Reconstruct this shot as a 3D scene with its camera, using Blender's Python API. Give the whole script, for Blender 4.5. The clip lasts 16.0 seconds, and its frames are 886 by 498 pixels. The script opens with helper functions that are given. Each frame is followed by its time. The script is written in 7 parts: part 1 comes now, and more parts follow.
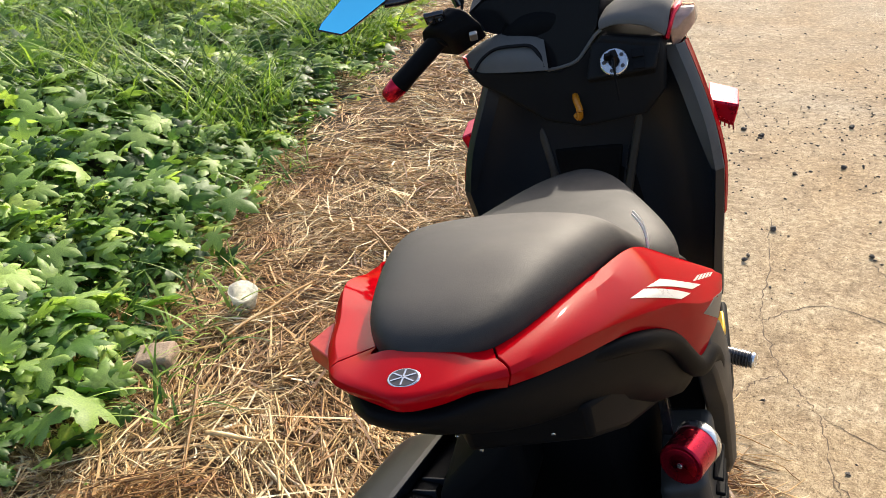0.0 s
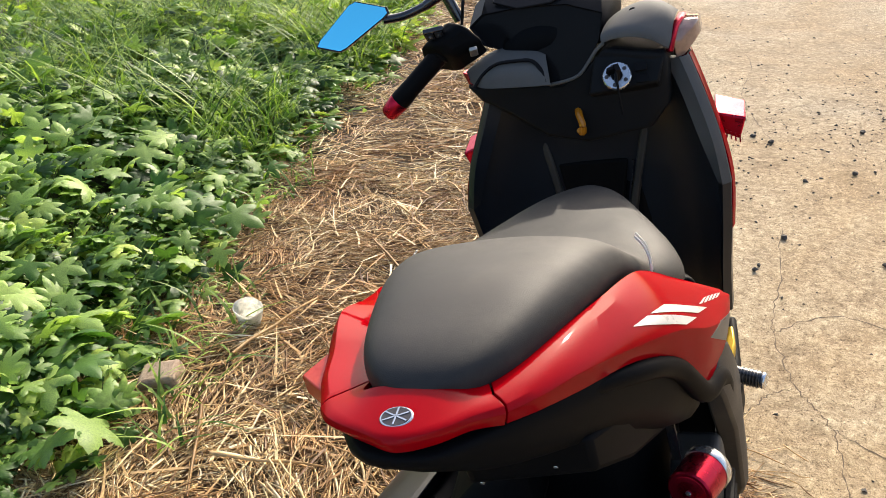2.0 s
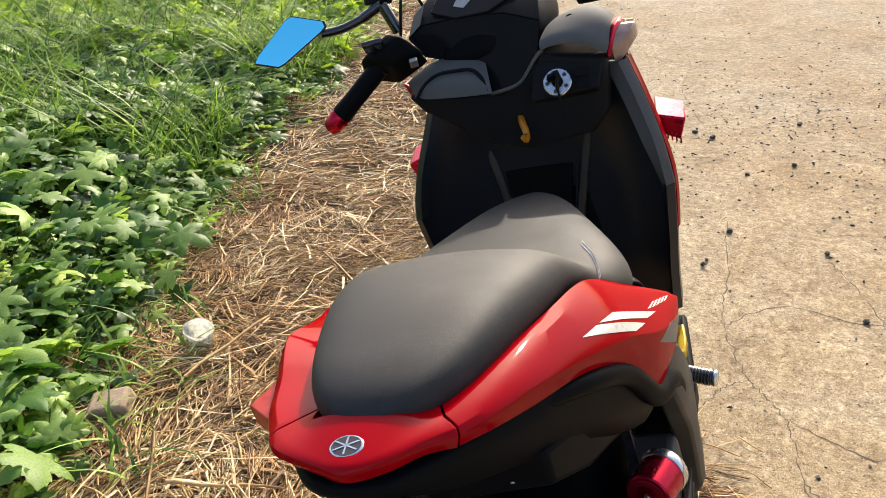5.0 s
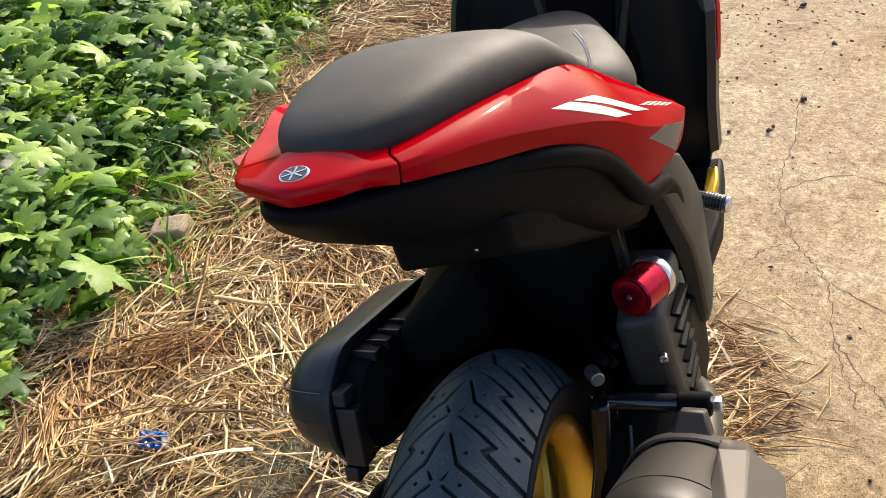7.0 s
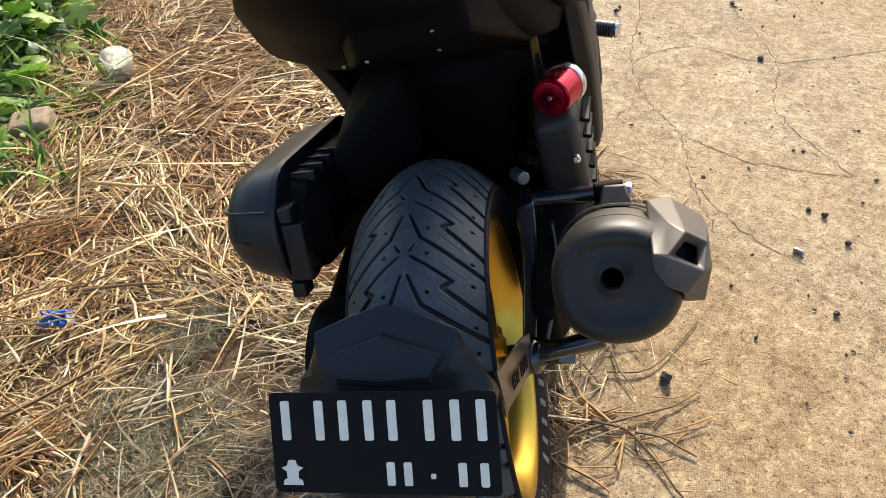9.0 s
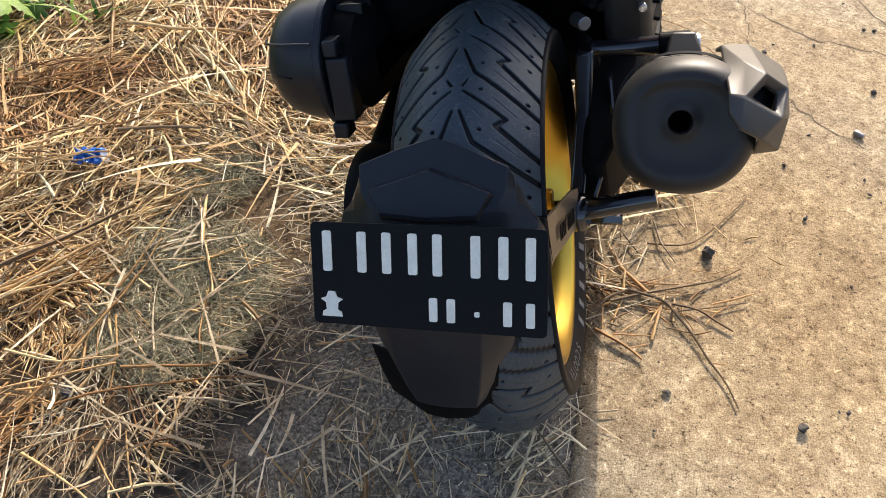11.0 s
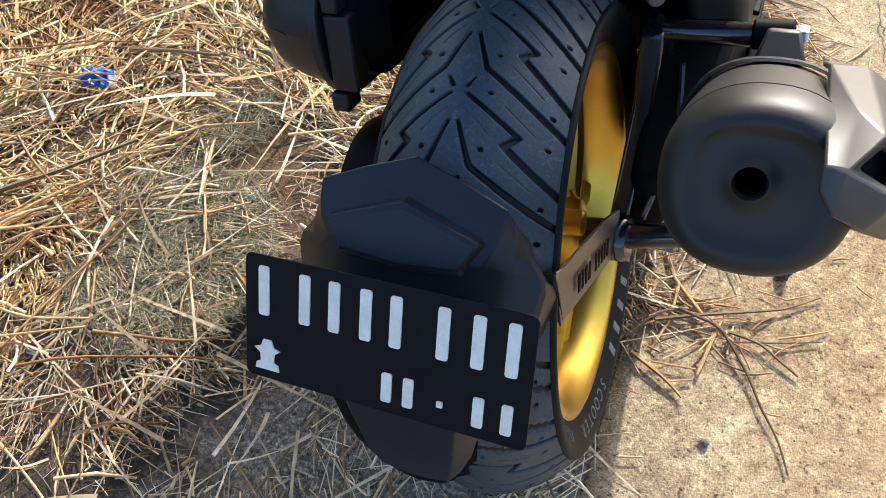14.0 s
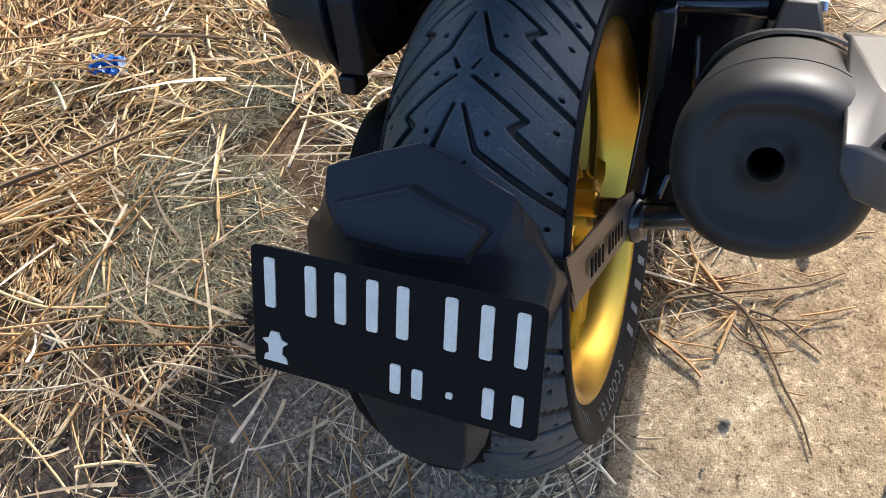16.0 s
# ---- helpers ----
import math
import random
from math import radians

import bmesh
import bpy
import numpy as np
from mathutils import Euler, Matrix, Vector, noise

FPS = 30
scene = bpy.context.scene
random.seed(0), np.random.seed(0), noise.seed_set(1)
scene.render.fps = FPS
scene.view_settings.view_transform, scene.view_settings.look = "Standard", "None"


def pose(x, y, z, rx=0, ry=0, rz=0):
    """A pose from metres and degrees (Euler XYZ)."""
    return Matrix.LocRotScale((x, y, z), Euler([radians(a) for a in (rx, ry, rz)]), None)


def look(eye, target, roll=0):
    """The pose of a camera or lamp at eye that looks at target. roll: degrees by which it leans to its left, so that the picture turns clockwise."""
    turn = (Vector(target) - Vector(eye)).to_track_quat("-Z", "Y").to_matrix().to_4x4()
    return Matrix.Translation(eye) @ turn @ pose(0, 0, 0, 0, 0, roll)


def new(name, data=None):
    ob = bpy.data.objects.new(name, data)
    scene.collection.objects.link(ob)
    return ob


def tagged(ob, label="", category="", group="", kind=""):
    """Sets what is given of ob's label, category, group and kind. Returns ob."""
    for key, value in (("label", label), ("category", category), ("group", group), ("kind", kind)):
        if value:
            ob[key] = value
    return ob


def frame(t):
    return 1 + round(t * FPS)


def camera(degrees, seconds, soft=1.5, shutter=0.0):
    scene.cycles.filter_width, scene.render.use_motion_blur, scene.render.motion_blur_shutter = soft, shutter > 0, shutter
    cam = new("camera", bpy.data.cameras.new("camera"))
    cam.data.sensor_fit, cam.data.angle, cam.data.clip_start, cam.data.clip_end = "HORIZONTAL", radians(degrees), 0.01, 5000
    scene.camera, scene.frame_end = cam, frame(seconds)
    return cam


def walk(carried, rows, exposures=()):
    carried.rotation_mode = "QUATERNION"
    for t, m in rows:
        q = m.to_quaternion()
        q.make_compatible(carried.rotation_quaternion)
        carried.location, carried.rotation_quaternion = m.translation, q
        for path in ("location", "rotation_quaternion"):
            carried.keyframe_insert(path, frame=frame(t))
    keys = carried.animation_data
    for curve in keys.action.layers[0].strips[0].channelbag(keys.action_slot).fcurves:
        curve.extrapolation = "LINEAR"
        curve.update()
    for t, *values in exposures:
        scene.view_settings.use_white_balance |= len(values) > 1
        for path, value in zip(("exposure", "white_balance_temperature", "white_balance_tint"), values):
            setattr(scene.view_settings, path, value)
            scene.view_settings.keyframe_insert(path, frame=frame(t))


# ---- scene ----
cam = camera(57.7, 16.0, soft=0.6)
PATH = [
    (0, (0.016, -0.579, 1.326), (-0.538, 1.079, 0.354), -2.4),
    (0.5, (0.015, -0.572, 1.327), (-0.557, 1.081, 0.355), -2.7),
    (1, (0.025, -0.533, 1.327), (-0.58, 1.102, 0.347), -3.4),
    (1.5, (0.023, -0.528, 1.335), (-0.615, 1.099, 0.363), -3.2),
    (2, (0.021, -0.546, 1.332), (-0.56, 1.112, 0.377), -3.5),
    (2.5, (0.036, -0.56, 1.328), (-0.426, 1.14, 0.381), -4.4),
    (3, (0.043, -0.568, 1.329), (-0.392, 1.14, 0.383), -3.8),
    (3.2, (0.039, -0.564, 1.332), (-0.422, 1.138, 0.388), -3.5),
    (5.3, (0.026, -0.51, 1.338), (-0.443, 1.185, 0.385), -4.7),
    (5.5, (0.042, -0.495, 1.332), (-0.334, 1.226, 0.385), -4.3),
    (6, (0.037, -0.509, 1.298), (-0.268, 1.2, 0.304), -2.2),
    (6.5, (0.052, -0.519, 1.263), (-0.407, 1.091, 0.169), -2.6),
    (7, (0.15, -0.575, 1.242), (-0.502, 0.912, 0.074), -5.6),
    (7.5, (0.196, -0.634, 1.252), (-0.574, 0.768, 0.05), -8.5),
    (8, (0.165, -0.668, 1.236), (-0.554, 0.742, 0.013), -7.4),
    (8.5, (0.091, -0.732, 1.206), (-0.36, 0.764, -0.042), -3.1),
    (9, (0.06, -0.767, 1.159), (-0.184, 0.727, -0.148), -0.6),
    (9.5, (0.031, -0.795, 1.102), (-0.191, 0.579, -0.335), 1.2),
    (9.7, (0.02, -0.809, 1.081), (-0.213, 0.512, -0.402), 1.5),
    (11.8, (0.091, -0.708, 1.099), (-0.255, 0.546, -0.42), -1.1),
    (12, (0.114, -0.684, 1.098), (-0.312, 0.539, -0.426), -3.0),
    (12.5, (0.156, -0.653, 1.099), (-0.434, 0.471, -0.446), -7.5),
    (13, (0.139, -0.607, 1.069), (-0.424, 0.481, -0.511), -7.1),
    (13.5, (0.09, -0.547, 1.042), (-0.346, 0.56, -0.566), -2.9),
    (14, (0.062, -0.542, 1.023), (-0.339, 0.51, -0.631), 0.4),
    (14.5, (0.054, -0.535, 1.028), (-0.409, 0.446, -0.651), -0.3),
    (15, (0.057, -0.539, 1.014), (-0.432, 0.412, -0.676), -3.2),
    (15.5, (0.064, -0.532, 1.014), (-0.399, 0.432, -0.677), -4.0),
    (16, (0.067, -0.524, 1.017), (-0.367, 0.461, -0.669), -3.2),
]
walk(cam, [(t, look(e, g, r)) for t, e, g, r in PATH], [(0, 1.12, 6600, 12), (5, 1.08, 6600, 12), (6.0, 0.98, 6600, 13), (6.8, 1.08, 6650, 13), (8, 1.22, 6450, 11), (10, 1.04, 6550, 14), (12, 1.24, 6250, 13), (13, 1.22, 6100, 12), (14, 1.40, 5950, 11), (15, 1.62, 5850, 10), (16, 1.22, 5800, 13)])


# ---- world and sun ----
SUN_EL, SUN_AZ = 31.0, 2.5          # degrees; azimuth measured from +y towards +x
world = bpy.data.worlds.new("sky")
scene.world = world
world.use_nodes = True
wn = world.node_tree
wn.nodes.clear()
w_out = wn.nodes.new("ShaderNodeOutputWorld")
w_bg = wn.nodes.new("ShaderNodeBackground")
w_sky = wn.nodes.new("ShaderNodeTexSky")
w_sky.sky_type = "NISHITA"
w_sky.sun_disc = False
w_sky.sun_elevation = radians(SUN_EL)
w_sky.sun_rotation = radians(SUN_AZ)
w_sky.air_density, w_sky.dust_density, w_sky.ozone_density = 1.0, 4.0, 1.5
w_bg.inputs["Strength"].default_value = 0.15
wn.links.new(w_sky.outputs[0], w_bg.inputs[0])
wn.links.new(w_bg.outputs[0], w_out.inputs[0])

sun_data = bpy.data.lights.new("sun", "SUN")
sun_data.energy, sun_data.angle, sun_data.color = 2.8, radians(0.6), (1.0, 0.92, 0.76)
sun = new("sun", sun_data)
_a, _e = radians(SUN_AZ), radians(SUN_EL)
sun.matrix_world = look((math.sin(_a) * math.cos(_e) * 20, math.cos(_a) * math.cos(_e) * 20, math.sin(_e) * 20), (0, 0, 0))


# ---- materials ----
def node_mat(name):
    m = bpy.data.materials.new(name)
    m.use_nodes = True
    nt = m.node_tree
    return m, nt, nt.nodes["Principled BSDF"]


def noise_node(nt, scale, detail=4.0, rough=0.55, vec=None, distort=0.0):
    n = nt.nodes.new("ShaderNodeTexNoise")
    n.inputs["Scale"].default_value = scale
    n.inputs["Detail"].default_value = detail
    n.inputs["Roughness"].default_value = rough
    n.inputs["Distortion"].default_value = distort
    if vec is not None:
        nt.links.new(vec, n.inputs["Vector"])
    return n


def ramp_node(nt, src, stops):
    r = nt.nodes.new("ShaderNodeValToRGB")
    e = r.color_ramp.elements
    while len(e) < len(stops):
        e.new(0.5)
    for el, (p, c) in zip(e, stops):
        el.position = p
        el.color = (*c, 1) if len(c) == 3 else c
    nt.links.new(src, r.inputs[0])
    return r


def mix_node(nt, fac, a, b, mode="MIX"):
    m = nt.nodes.new("ShaderNodeMix")
    m.data_type = "RGBA"
    m.blend_type = mode
    for sock, val in ((m.inputs[0], fac), (m.inputs[6], a), (m.inputs[7], b)):
        if isinstance(val, (int, float)):
            sock.default_value = val
        elif isinstance(val, tuple):
            sock.default_value = (*val, 1)
        else:
            nt.links.new(val, sock)
    return m.outputs[2]


def surface(name, dark, light, scale=8.0, fine=120.0, rough=(0.45, 0.6), metal=0.0, bump=0.15, depth=0.001, coat=0.0,
            spec=0.5, dust=None, dust_amount=0.0, fine_mix=0.35):
    """A general worn surface: broad and fine variation of colour, roughness and relief; dust is a pale film in blotches."""
    m, nt, b = node_mat(name)
    co = nt.nodes.new("ShaderNodeTexCoord").outputs["Object"]
    n1 = noise_node(nt, scale, 5, 0.6, co)
    n2 = noise_node(nt, fine, 3, 0.6, co)
    c1 = ramp_node(nt, n1.outputs["Fac"], [(0.3, dark), (0.7, light)])
    c2 = ramp_node(nt, n2.outputs["Fac"], [(0.3, dark), (0.7, light)])
    col = mix_node(nt, fine_mix, c1.outputs[0], c2.outputs[0])
    if dust:
        n3 = noise_node(nt, scale * 0.6, 6, 0.7, co, 0.6)
        f = ramp_node(nt, n3.outputs["Fac"], [(0.42, (0, 0, 0)), (0.75, (dust_amount,) * 3)])
        col = mix_node(nt, f.outputs[0], col, dust)
    nt.links.new(col, b.inputs["Base Color"])
    rr = ramp_node(nt, n1.outputs["Fac"], [(0.25, (rough[0],) * 3), (0.75, (rough[1],) * 3)])
    nt.links.new(rr.outputs[0], b.inputs["Roughness"])
    b.inputs["Metallic"].default_value = metal
    b.inputs["Coat Weight"].default_value = coat
    b.inputs["Coat Roughness"].default_value = 0.04
    b.inputs["Specular IOR Level"].default_value = spec
    if bump:
        bp = nt.nodes.new("ShaderNodeBump")
        bp.inputs["Strength"].default_value = bump
        bp.inputs["Distance"].default_value = depth
        nt.links.new(n2.outputs["Fac"], bp.inputs["Height"])
        nt.links.new(bp.outputs[0], b.inputs["Normal"])
    return m


RED = surface("red_metallic_paint", (0.25, 0.0008, 0.003), (0.34, 0.001, 0.005), 5, 900, (0.45, 0.55), 0.0, 0.02, 0.0003, coat=0.24, spec=0.0)
RED_ANOD = surface("red_anodised_aluminium", (0.36, 0.005, 0.02), (0.5, 0.01, 0.035), 20, 600, (0.22, 0.32), 0.85, 0.03, 0.0002)
RED_LENS = surface("red_lens", (0.34, 0.02, 0.01), (0.48, 0.05, 0.02), 30, 200, (0.12, 0.2), 0.0, 0.05, 0.0005, coat=0.15, spec=0.2)
PLASTIC = surface("black_matt_plastic", (0.0033, 0.0035, 0.0040), (0.0055, 0.0056, 0.0063), 7, 700, (0.48, 0.60), 0, 0.2, 0.0004,
                  dust=(0.04, 0.038, 0.036), dust_amount=0.03, spec=0.045)
PLASTIC_DUSTY = surface("dusty_black_plastic", (0.018, 0.018, 0.018), (0.034, 0.033, 0.031), 6, 500, (0.45, 0.6), 0, 0.3, 0.0005,
                        dust=(0.16, 0.145, 0.12), dust_amount=0.22, spec=0.35)
SATIN = surface("satin_black_plastic", (0.010, 0.012, 0.016), (0.016, 0.0185, 0.023), 7, 600, (0.30, 0.42), 0, 0.15, 0.0003, spec=0.27,
                dust=(0.08, 0.08, 0.078), dust_amount=0.06)
GLOSS = surface("gloss_black_plastic", (0.008, 0.008, 0.009), (0.012, 0.012, 0.0125), 6, 300, (0.05, 0.10), 0, 0.0, coat=0.0, spec=0.03)
LENS_PALE = surface("smoky_signal_lens", (0.22, 0.13, 0.10), (0.34, 0.20, 0.15), 40, 200, (0.10, 0.16), 0.0, 0.05, 0.0005, coat=0.5)
# Pale because the sky's reflection in the screen is put into its colour.
SCREEN = surface("screen_with_sky_reflection", (0.16, 0.18, 0.19), (0.24, 0.265, 0.28), 30, 300, (0.15, 0.25), 0, 0.0, spec=0.3)
SMOKED = surface("smoked_lens", (0.01, 0.01, 0.011), (0.018, 0.016, 0.016), 9, 200, (0.05, 0.1), 0, 0.0, coat=0.0, spec=0.05)
SEAT = surface("black_vinyl", (0.0085, 0.0085, 0.0085), (0.015, 0.0148, 0.0143), 9, 1100, (0.56, 0.72), 0, 0.34, 0.0006,
               dust=(0.14, 0.118, 0.09), dust_amount=0.2, spec=0.36)
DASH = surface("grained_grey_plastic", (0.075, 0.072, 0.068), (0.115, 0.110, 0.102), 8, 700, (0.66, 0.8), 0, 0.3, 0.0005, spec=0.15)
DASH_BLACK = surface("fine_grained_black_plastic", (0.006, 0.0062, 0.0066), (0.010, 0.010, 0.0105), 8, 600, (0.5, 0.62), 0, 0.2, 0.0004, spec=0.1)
THREAD = surface("pale_thread", (0.6, 0.56, 0.48), (0.75, 0.7, 0.62), 300, 900, (0.7, 0.8), 0, 0.2)
def tread_mat():
    """Scuffed bluish rubber, its colour taken down to near black where the attribute "groove" says that the tread is
    cut.
    """
    m, nt, b = node_mat("tyre_tread_rubber")
    co = nt.nodes.new("ShaderNodeTexCoord").outputs["Object"]
    at = nt.nodes.new("ShaderNodeAttribute")
    at.attribute_name = "groove"
    n1, n2, n3 = noise_node(nt, 16, 6, 0.7, co, 0.5), noise_node(nt, 420, 3, 0.6, co), noise_node(nt, 170, 5, 0.75, co, 0.6)
    col = mix_node(nt, 0.4, ramp_node(nt, n1.outputs["Fac"], [(0.3, (0.018, 0.028, 0.037)), (0.7, (0.037, 0.056, 0.069))]).outputs[0],
                   ramp_node(nt, n2.outputs["Fac"], [(0.3, (0.016, 0.024, 0.032)), (0.7, (0.050, 0.072, 0.087))]).outputs[0])
    scuff = ramp_node(nt, n3.outputs["Fac"], [(0.54, (0, 0, 0)), (0.70, (0.7, 0.7, 0.7))])
    patch = ramp_node(nt, n1.outputs["Fac"], [(0.45, (0.1, 0.1, 0.1)), (0.65, (1, 1, 1))])
    col = mix_node(nt, mix_node(nt, 1.0, scuff.outputs[0], patch.outputs[0], "MULTIPLY"), col, (0.19, 0.20, 0.20))
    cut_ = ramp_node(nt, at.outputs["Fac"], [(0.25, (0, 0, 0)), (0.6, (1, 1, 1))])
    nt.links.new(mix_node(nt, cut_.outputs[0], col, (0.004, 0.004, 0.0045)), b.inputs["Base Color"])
    b.inputs["Roughness"].default_value = 0.5
    b.inputs["Specular IOR Level"].default_value = 0.36
    bp = nt.nodes.new("ShaderNodeBump")
    bp.inputs["Strength"].default_value, bp.inputs["Distance"].default_value = 0.35, 0.0006
    nt.links.new(n2.outputs["Fac"], bp.inputs["Height"])
    nt.links.new(bp.outputs[0], b.inputs["Normal"])
    return m


RUBBER = tread_mat()
SIDEWALL = surface("sidewall_rubber", (0.006, 0.0065, 0.0075), (0.011, 0.0115, 0.013), 12, 420, (0.45, 0.6), 0, 0.3, 0.0005, dust=(0.05, 0.05, 0.05), dust_amount=0.08, spec=0.1)
LETTER = surface("raised_grey_letters", (0.10, 0.10, 0.10), (0.19, 0.19, 0.185), 200, 700, (0.5, 0.65), 0, 0.1)
NEAR_BLACK = surface("near_black_matt", (0.004, 0.004, 0.0045), (0.007, 0.007, 0.0075), 20, 300, (0.8, 0.9), 0, 0.2, spec=0.1)
GOLD = surface("gold_painted_alloy", (0.52, 0.33, 0.04), (0.66, 0.43, 0.06), 9, 700, (0.25, 0.36), 0.9, 0.06, 0.0003,
               dust=(0.2, 0.15, 0.07), dust_amount=0.25)
STEEL_BLACK = surface("black_enamelled_steel", (0.008, 0.008, 0.01), (0.014, 0.014, 0.017), 14, 300, (0.12, 0.25), 0, 0.05, coat=0.5)
MUFFLER = surface("heat_stained_satin_black", (0.012, 0.0115, 0.0112), (0.021, 0.0195, 0.018), 6, 500, (0.44, 0.56), 0.0, 0.15, 0.0004,
                  dust=(0.13, 0.11, 0.09), dust_amount=0.12, spec=0.32)
COVER = surface("grey_brown_satin_cover", (0.026, 0.024, 0.022), (0.042, 0.038, 0.034), 7, 500, (0.36, 0.5), 0.1, 0.12, 0.0003,
                dust=(0.14, 0.125, 0.105), dust_amount=0.18)
ALLOY = surface("dull_cast_alloy", (0.25, 0.25, 0.25), (0.42, 0.41, 0.4), 30, 400, (0.35, 0.5), 0.9, 0.2, 0.0004)
CHROME = surface("zinc_plated_bolt", (0.55, 0.56, 0.58), (0.72, 0.73, 0.75), 60, 500, (0.2, 0.32), 1.0, 0.05)
STEEL_STRIP = surface("brushed_dark_steel", (0.16, 0.15, 0.14), (0.24, 0.22, 0.2), 25, 500, (0.3, 0.45), 0.9, 0.1, 0.0002)
PLATE = surface("black_number_plate", (0.004, 0.004, 0.0045), (0.007, 0.007, 0.0075), 15, 400, (0.4, 0.5), 0, 0.1, spec=0.1)
PLATE_WHITE = surface("worn_white_plate_paint", (0.64, 0.61, 0.51), (0.86, 0.83, 0.71), 70, 400, (0.5, 0.65), 0, 0.15)
WHITE = surface("pale_grey_decal", (0.55, 0.52, 0.47), (0.7, 0.67, 0.6), 20, 300, (0.25, 0.35), 0, 0.0, coat=0.6)
GREY_DECAL = surface("dark_grey_decal", (0.06, 0.06, 0.06), (0.1, 0.1, 0.095), 20, 300, (0.35, 0.45), 0, 0.0)
SILVER = surface("silver_emblem", (0.5, 0.5, 0.5), (0.7, 0.7, 0.7), 60, 500, (0.2, 0.3), 0.9, 0.05)
EMBLEM_DARK = surface("dark_emblem_face", (0.04, 0.035, 0.035), (0.07, 0.06, 0.06), 60, 500, (0.3, 0.4), 0.2, 0.05)
AMBER = surface("amber_plastic", (0.32, 0.10, 0.004), (0.52, 0.20, 0.01), 40, 300, (0.2, 0.3), 0, 0.05)
YELLOW = surface("yellow_gold_board", (0.62, 0.38, 0.02), (0.78, 0.5, 0.05), 20, 300, (0.3, 0.4), 0.5, 0.05)
MIRROR = surface("blue_mirror_glass", (0.16, 0.80, 1.0), (0.18, 0.84, 1.0), 3, 50, (0.02, 0.03), 1.0, 0.0)
BLUE_FOIL = surface("crumpled_blue_foil", (0.005, 0.045, 0.24), (0.02, 0.15, 0.52), 60, 200, (0.2, 0.35), 0.2, 0.3, 0.002)
FOIL_WHITE = surface("pale_foil", (0.5, 0.55, 0.6), (0.75, 0.8, 0.85), 60, 200, (0.25, 0.4), 0.4, 0.3, 0.002)
BRICK = surface("weathered_clay_brick", (0.26, 0.18, 0.115), (0.44, 0.33, 0.22), 22, 160, (0.85, 0.95), 0, 0.6, 0.004,
                dust=(0.3, 0.26, 0.19), dust_amount=0.5)
PEBBLE = surface("dark_grey_stone", (0.028, 0.025, 0.023), (0.10, 0.085, 0.07), 60, 300, (0.75, 0.9), 0, 0.5, 0.001)
CRACK = surface("dirt_filled_crack", (0.06, 0.043, 0.028), (0.15, 0.11, 0.07), 50, 300, (0.9, 1.0), 0, 0.4, 0.001)


def plant_mat(name, lo, hi, gloss=0.45, translucent=0.35, per="island", stops=None, patch=None, glow=(1.2, 1.25, 0.7)):
    m, nt, b = node_mat(name)
    g = nt.nodes.new("ShaderNodeNewGeometry") if per == "island" else nt.nodes.new("ShaderNodeObjectInfo")
    rnd = g.outputs["Random Per Island"] if per == "island" else g.outputs["Random"]
    co = nt.nodes.new("ShaderNodeTexCoord").outputs["Object"]
    n = noise_node(nt, 60, 6, 0.7, co)
    c1 = ramp_node(nt, rnd, stops or [(0.0, lo), (0.55, tuple((a + b_) / 2 for a, b_ in zip(lo, hi))), (1.0, hi)])
    c2 = ramp_node(nt, n.outputs["Fac"], [(0.3, (0.52, 0.56, 0.55)), (0.7, (1.25, 1.22, 1.15))])
    col = mix_node(nt, 1.0, c1.outputs[0], c2.outputs[0], "MULTIPLY")
    if patch:
        n2 = noise_node(nt, patch[0], 4, 0.6, co, 0.5)
        col = mix_node(nt, 1.0, col, ramp_node(nt, n2.outputs["Fac"], [(0.36, patch[1]), (0.60, (1.1, 1.1, 1.1))]).outputs[0], "MULTIPLY")
    nt.links.new(col, b.inputs["Base Color"])
    b.inputs["Roughness"].default_value = gloss
    b.inputs["Specular IOR Level"].default_value = 0.38
    bp = nt.nodes.new("ShaderNodeBump")
    bp.inputs["Strength"].default_value, bp.inputs["Distance"].default_value = 0.3, 0.002
    nt.links.new(n.outputs["Fac"], bp.inputs["Height"])
    nt.links.new(bp.outputs[0], b.inputs["Normal"])
    if translucent:
        tr = nt.nodes.new("ShaderNodeBsdfTranslucent")
        nt.links.new(mix_node(nt, 1.0, col, glow, "MULTIPLY"), tr.inputs[0])
        mx = nt.nodes.new("ShaderNodeMixShader")
        mx.inputs[0].default_value = translucent
        nt.links.new(b.outputs[0], mx.inputs[1])
        nt.links.new(tr.outputs[0], mx.inputs[2])
        nt.links.new(mx.outputs[0], nt.nodes["Material Output"].inputs[0])
    return m


LEAF = plant_mat("green_leaf", (0, 0, 0), (0, 0, 0), 0.45, 0.40, stops=[(0.0, (0.022, 0.07, 0.014)), (0.45, (0.11, 0.22, 0.04)), (0.8, (0.30, 0.46, 0.10)), (1.0, (0.50, 0.62, 0.13))])
LEAF_NEAR = plant_mat("green_vine_leaf", (0.07, 0.18, 0.03), (0.48, 0.66, 0.17), 0.48, 0.42, per="object")
LEAF_YELLOW = plant_mat("yellow_green_leaf", (0.2, 0.28, 0.02), (0.32, 0.38, 0.04))
GRASS = plant_mat("grass_blade", (0.03, 0.10, 0.012), (0.36, 0.52, 0.09), 0.5, 0.40)
# Lighter copy of the leaf: sun on the far growth is mixed into its colour.
LEAF_FAR = plant_mat("far_leaf_sunlit_tone", (0.08, 0.18, 0.02), (0.46, 0.60, 0.09), 0.55, 0.48)
STEM = plant_mat("plant_stem", (0.08, 0.11, 0.03), (0.15, 0.17, 0.05), 0.6, 0.0)
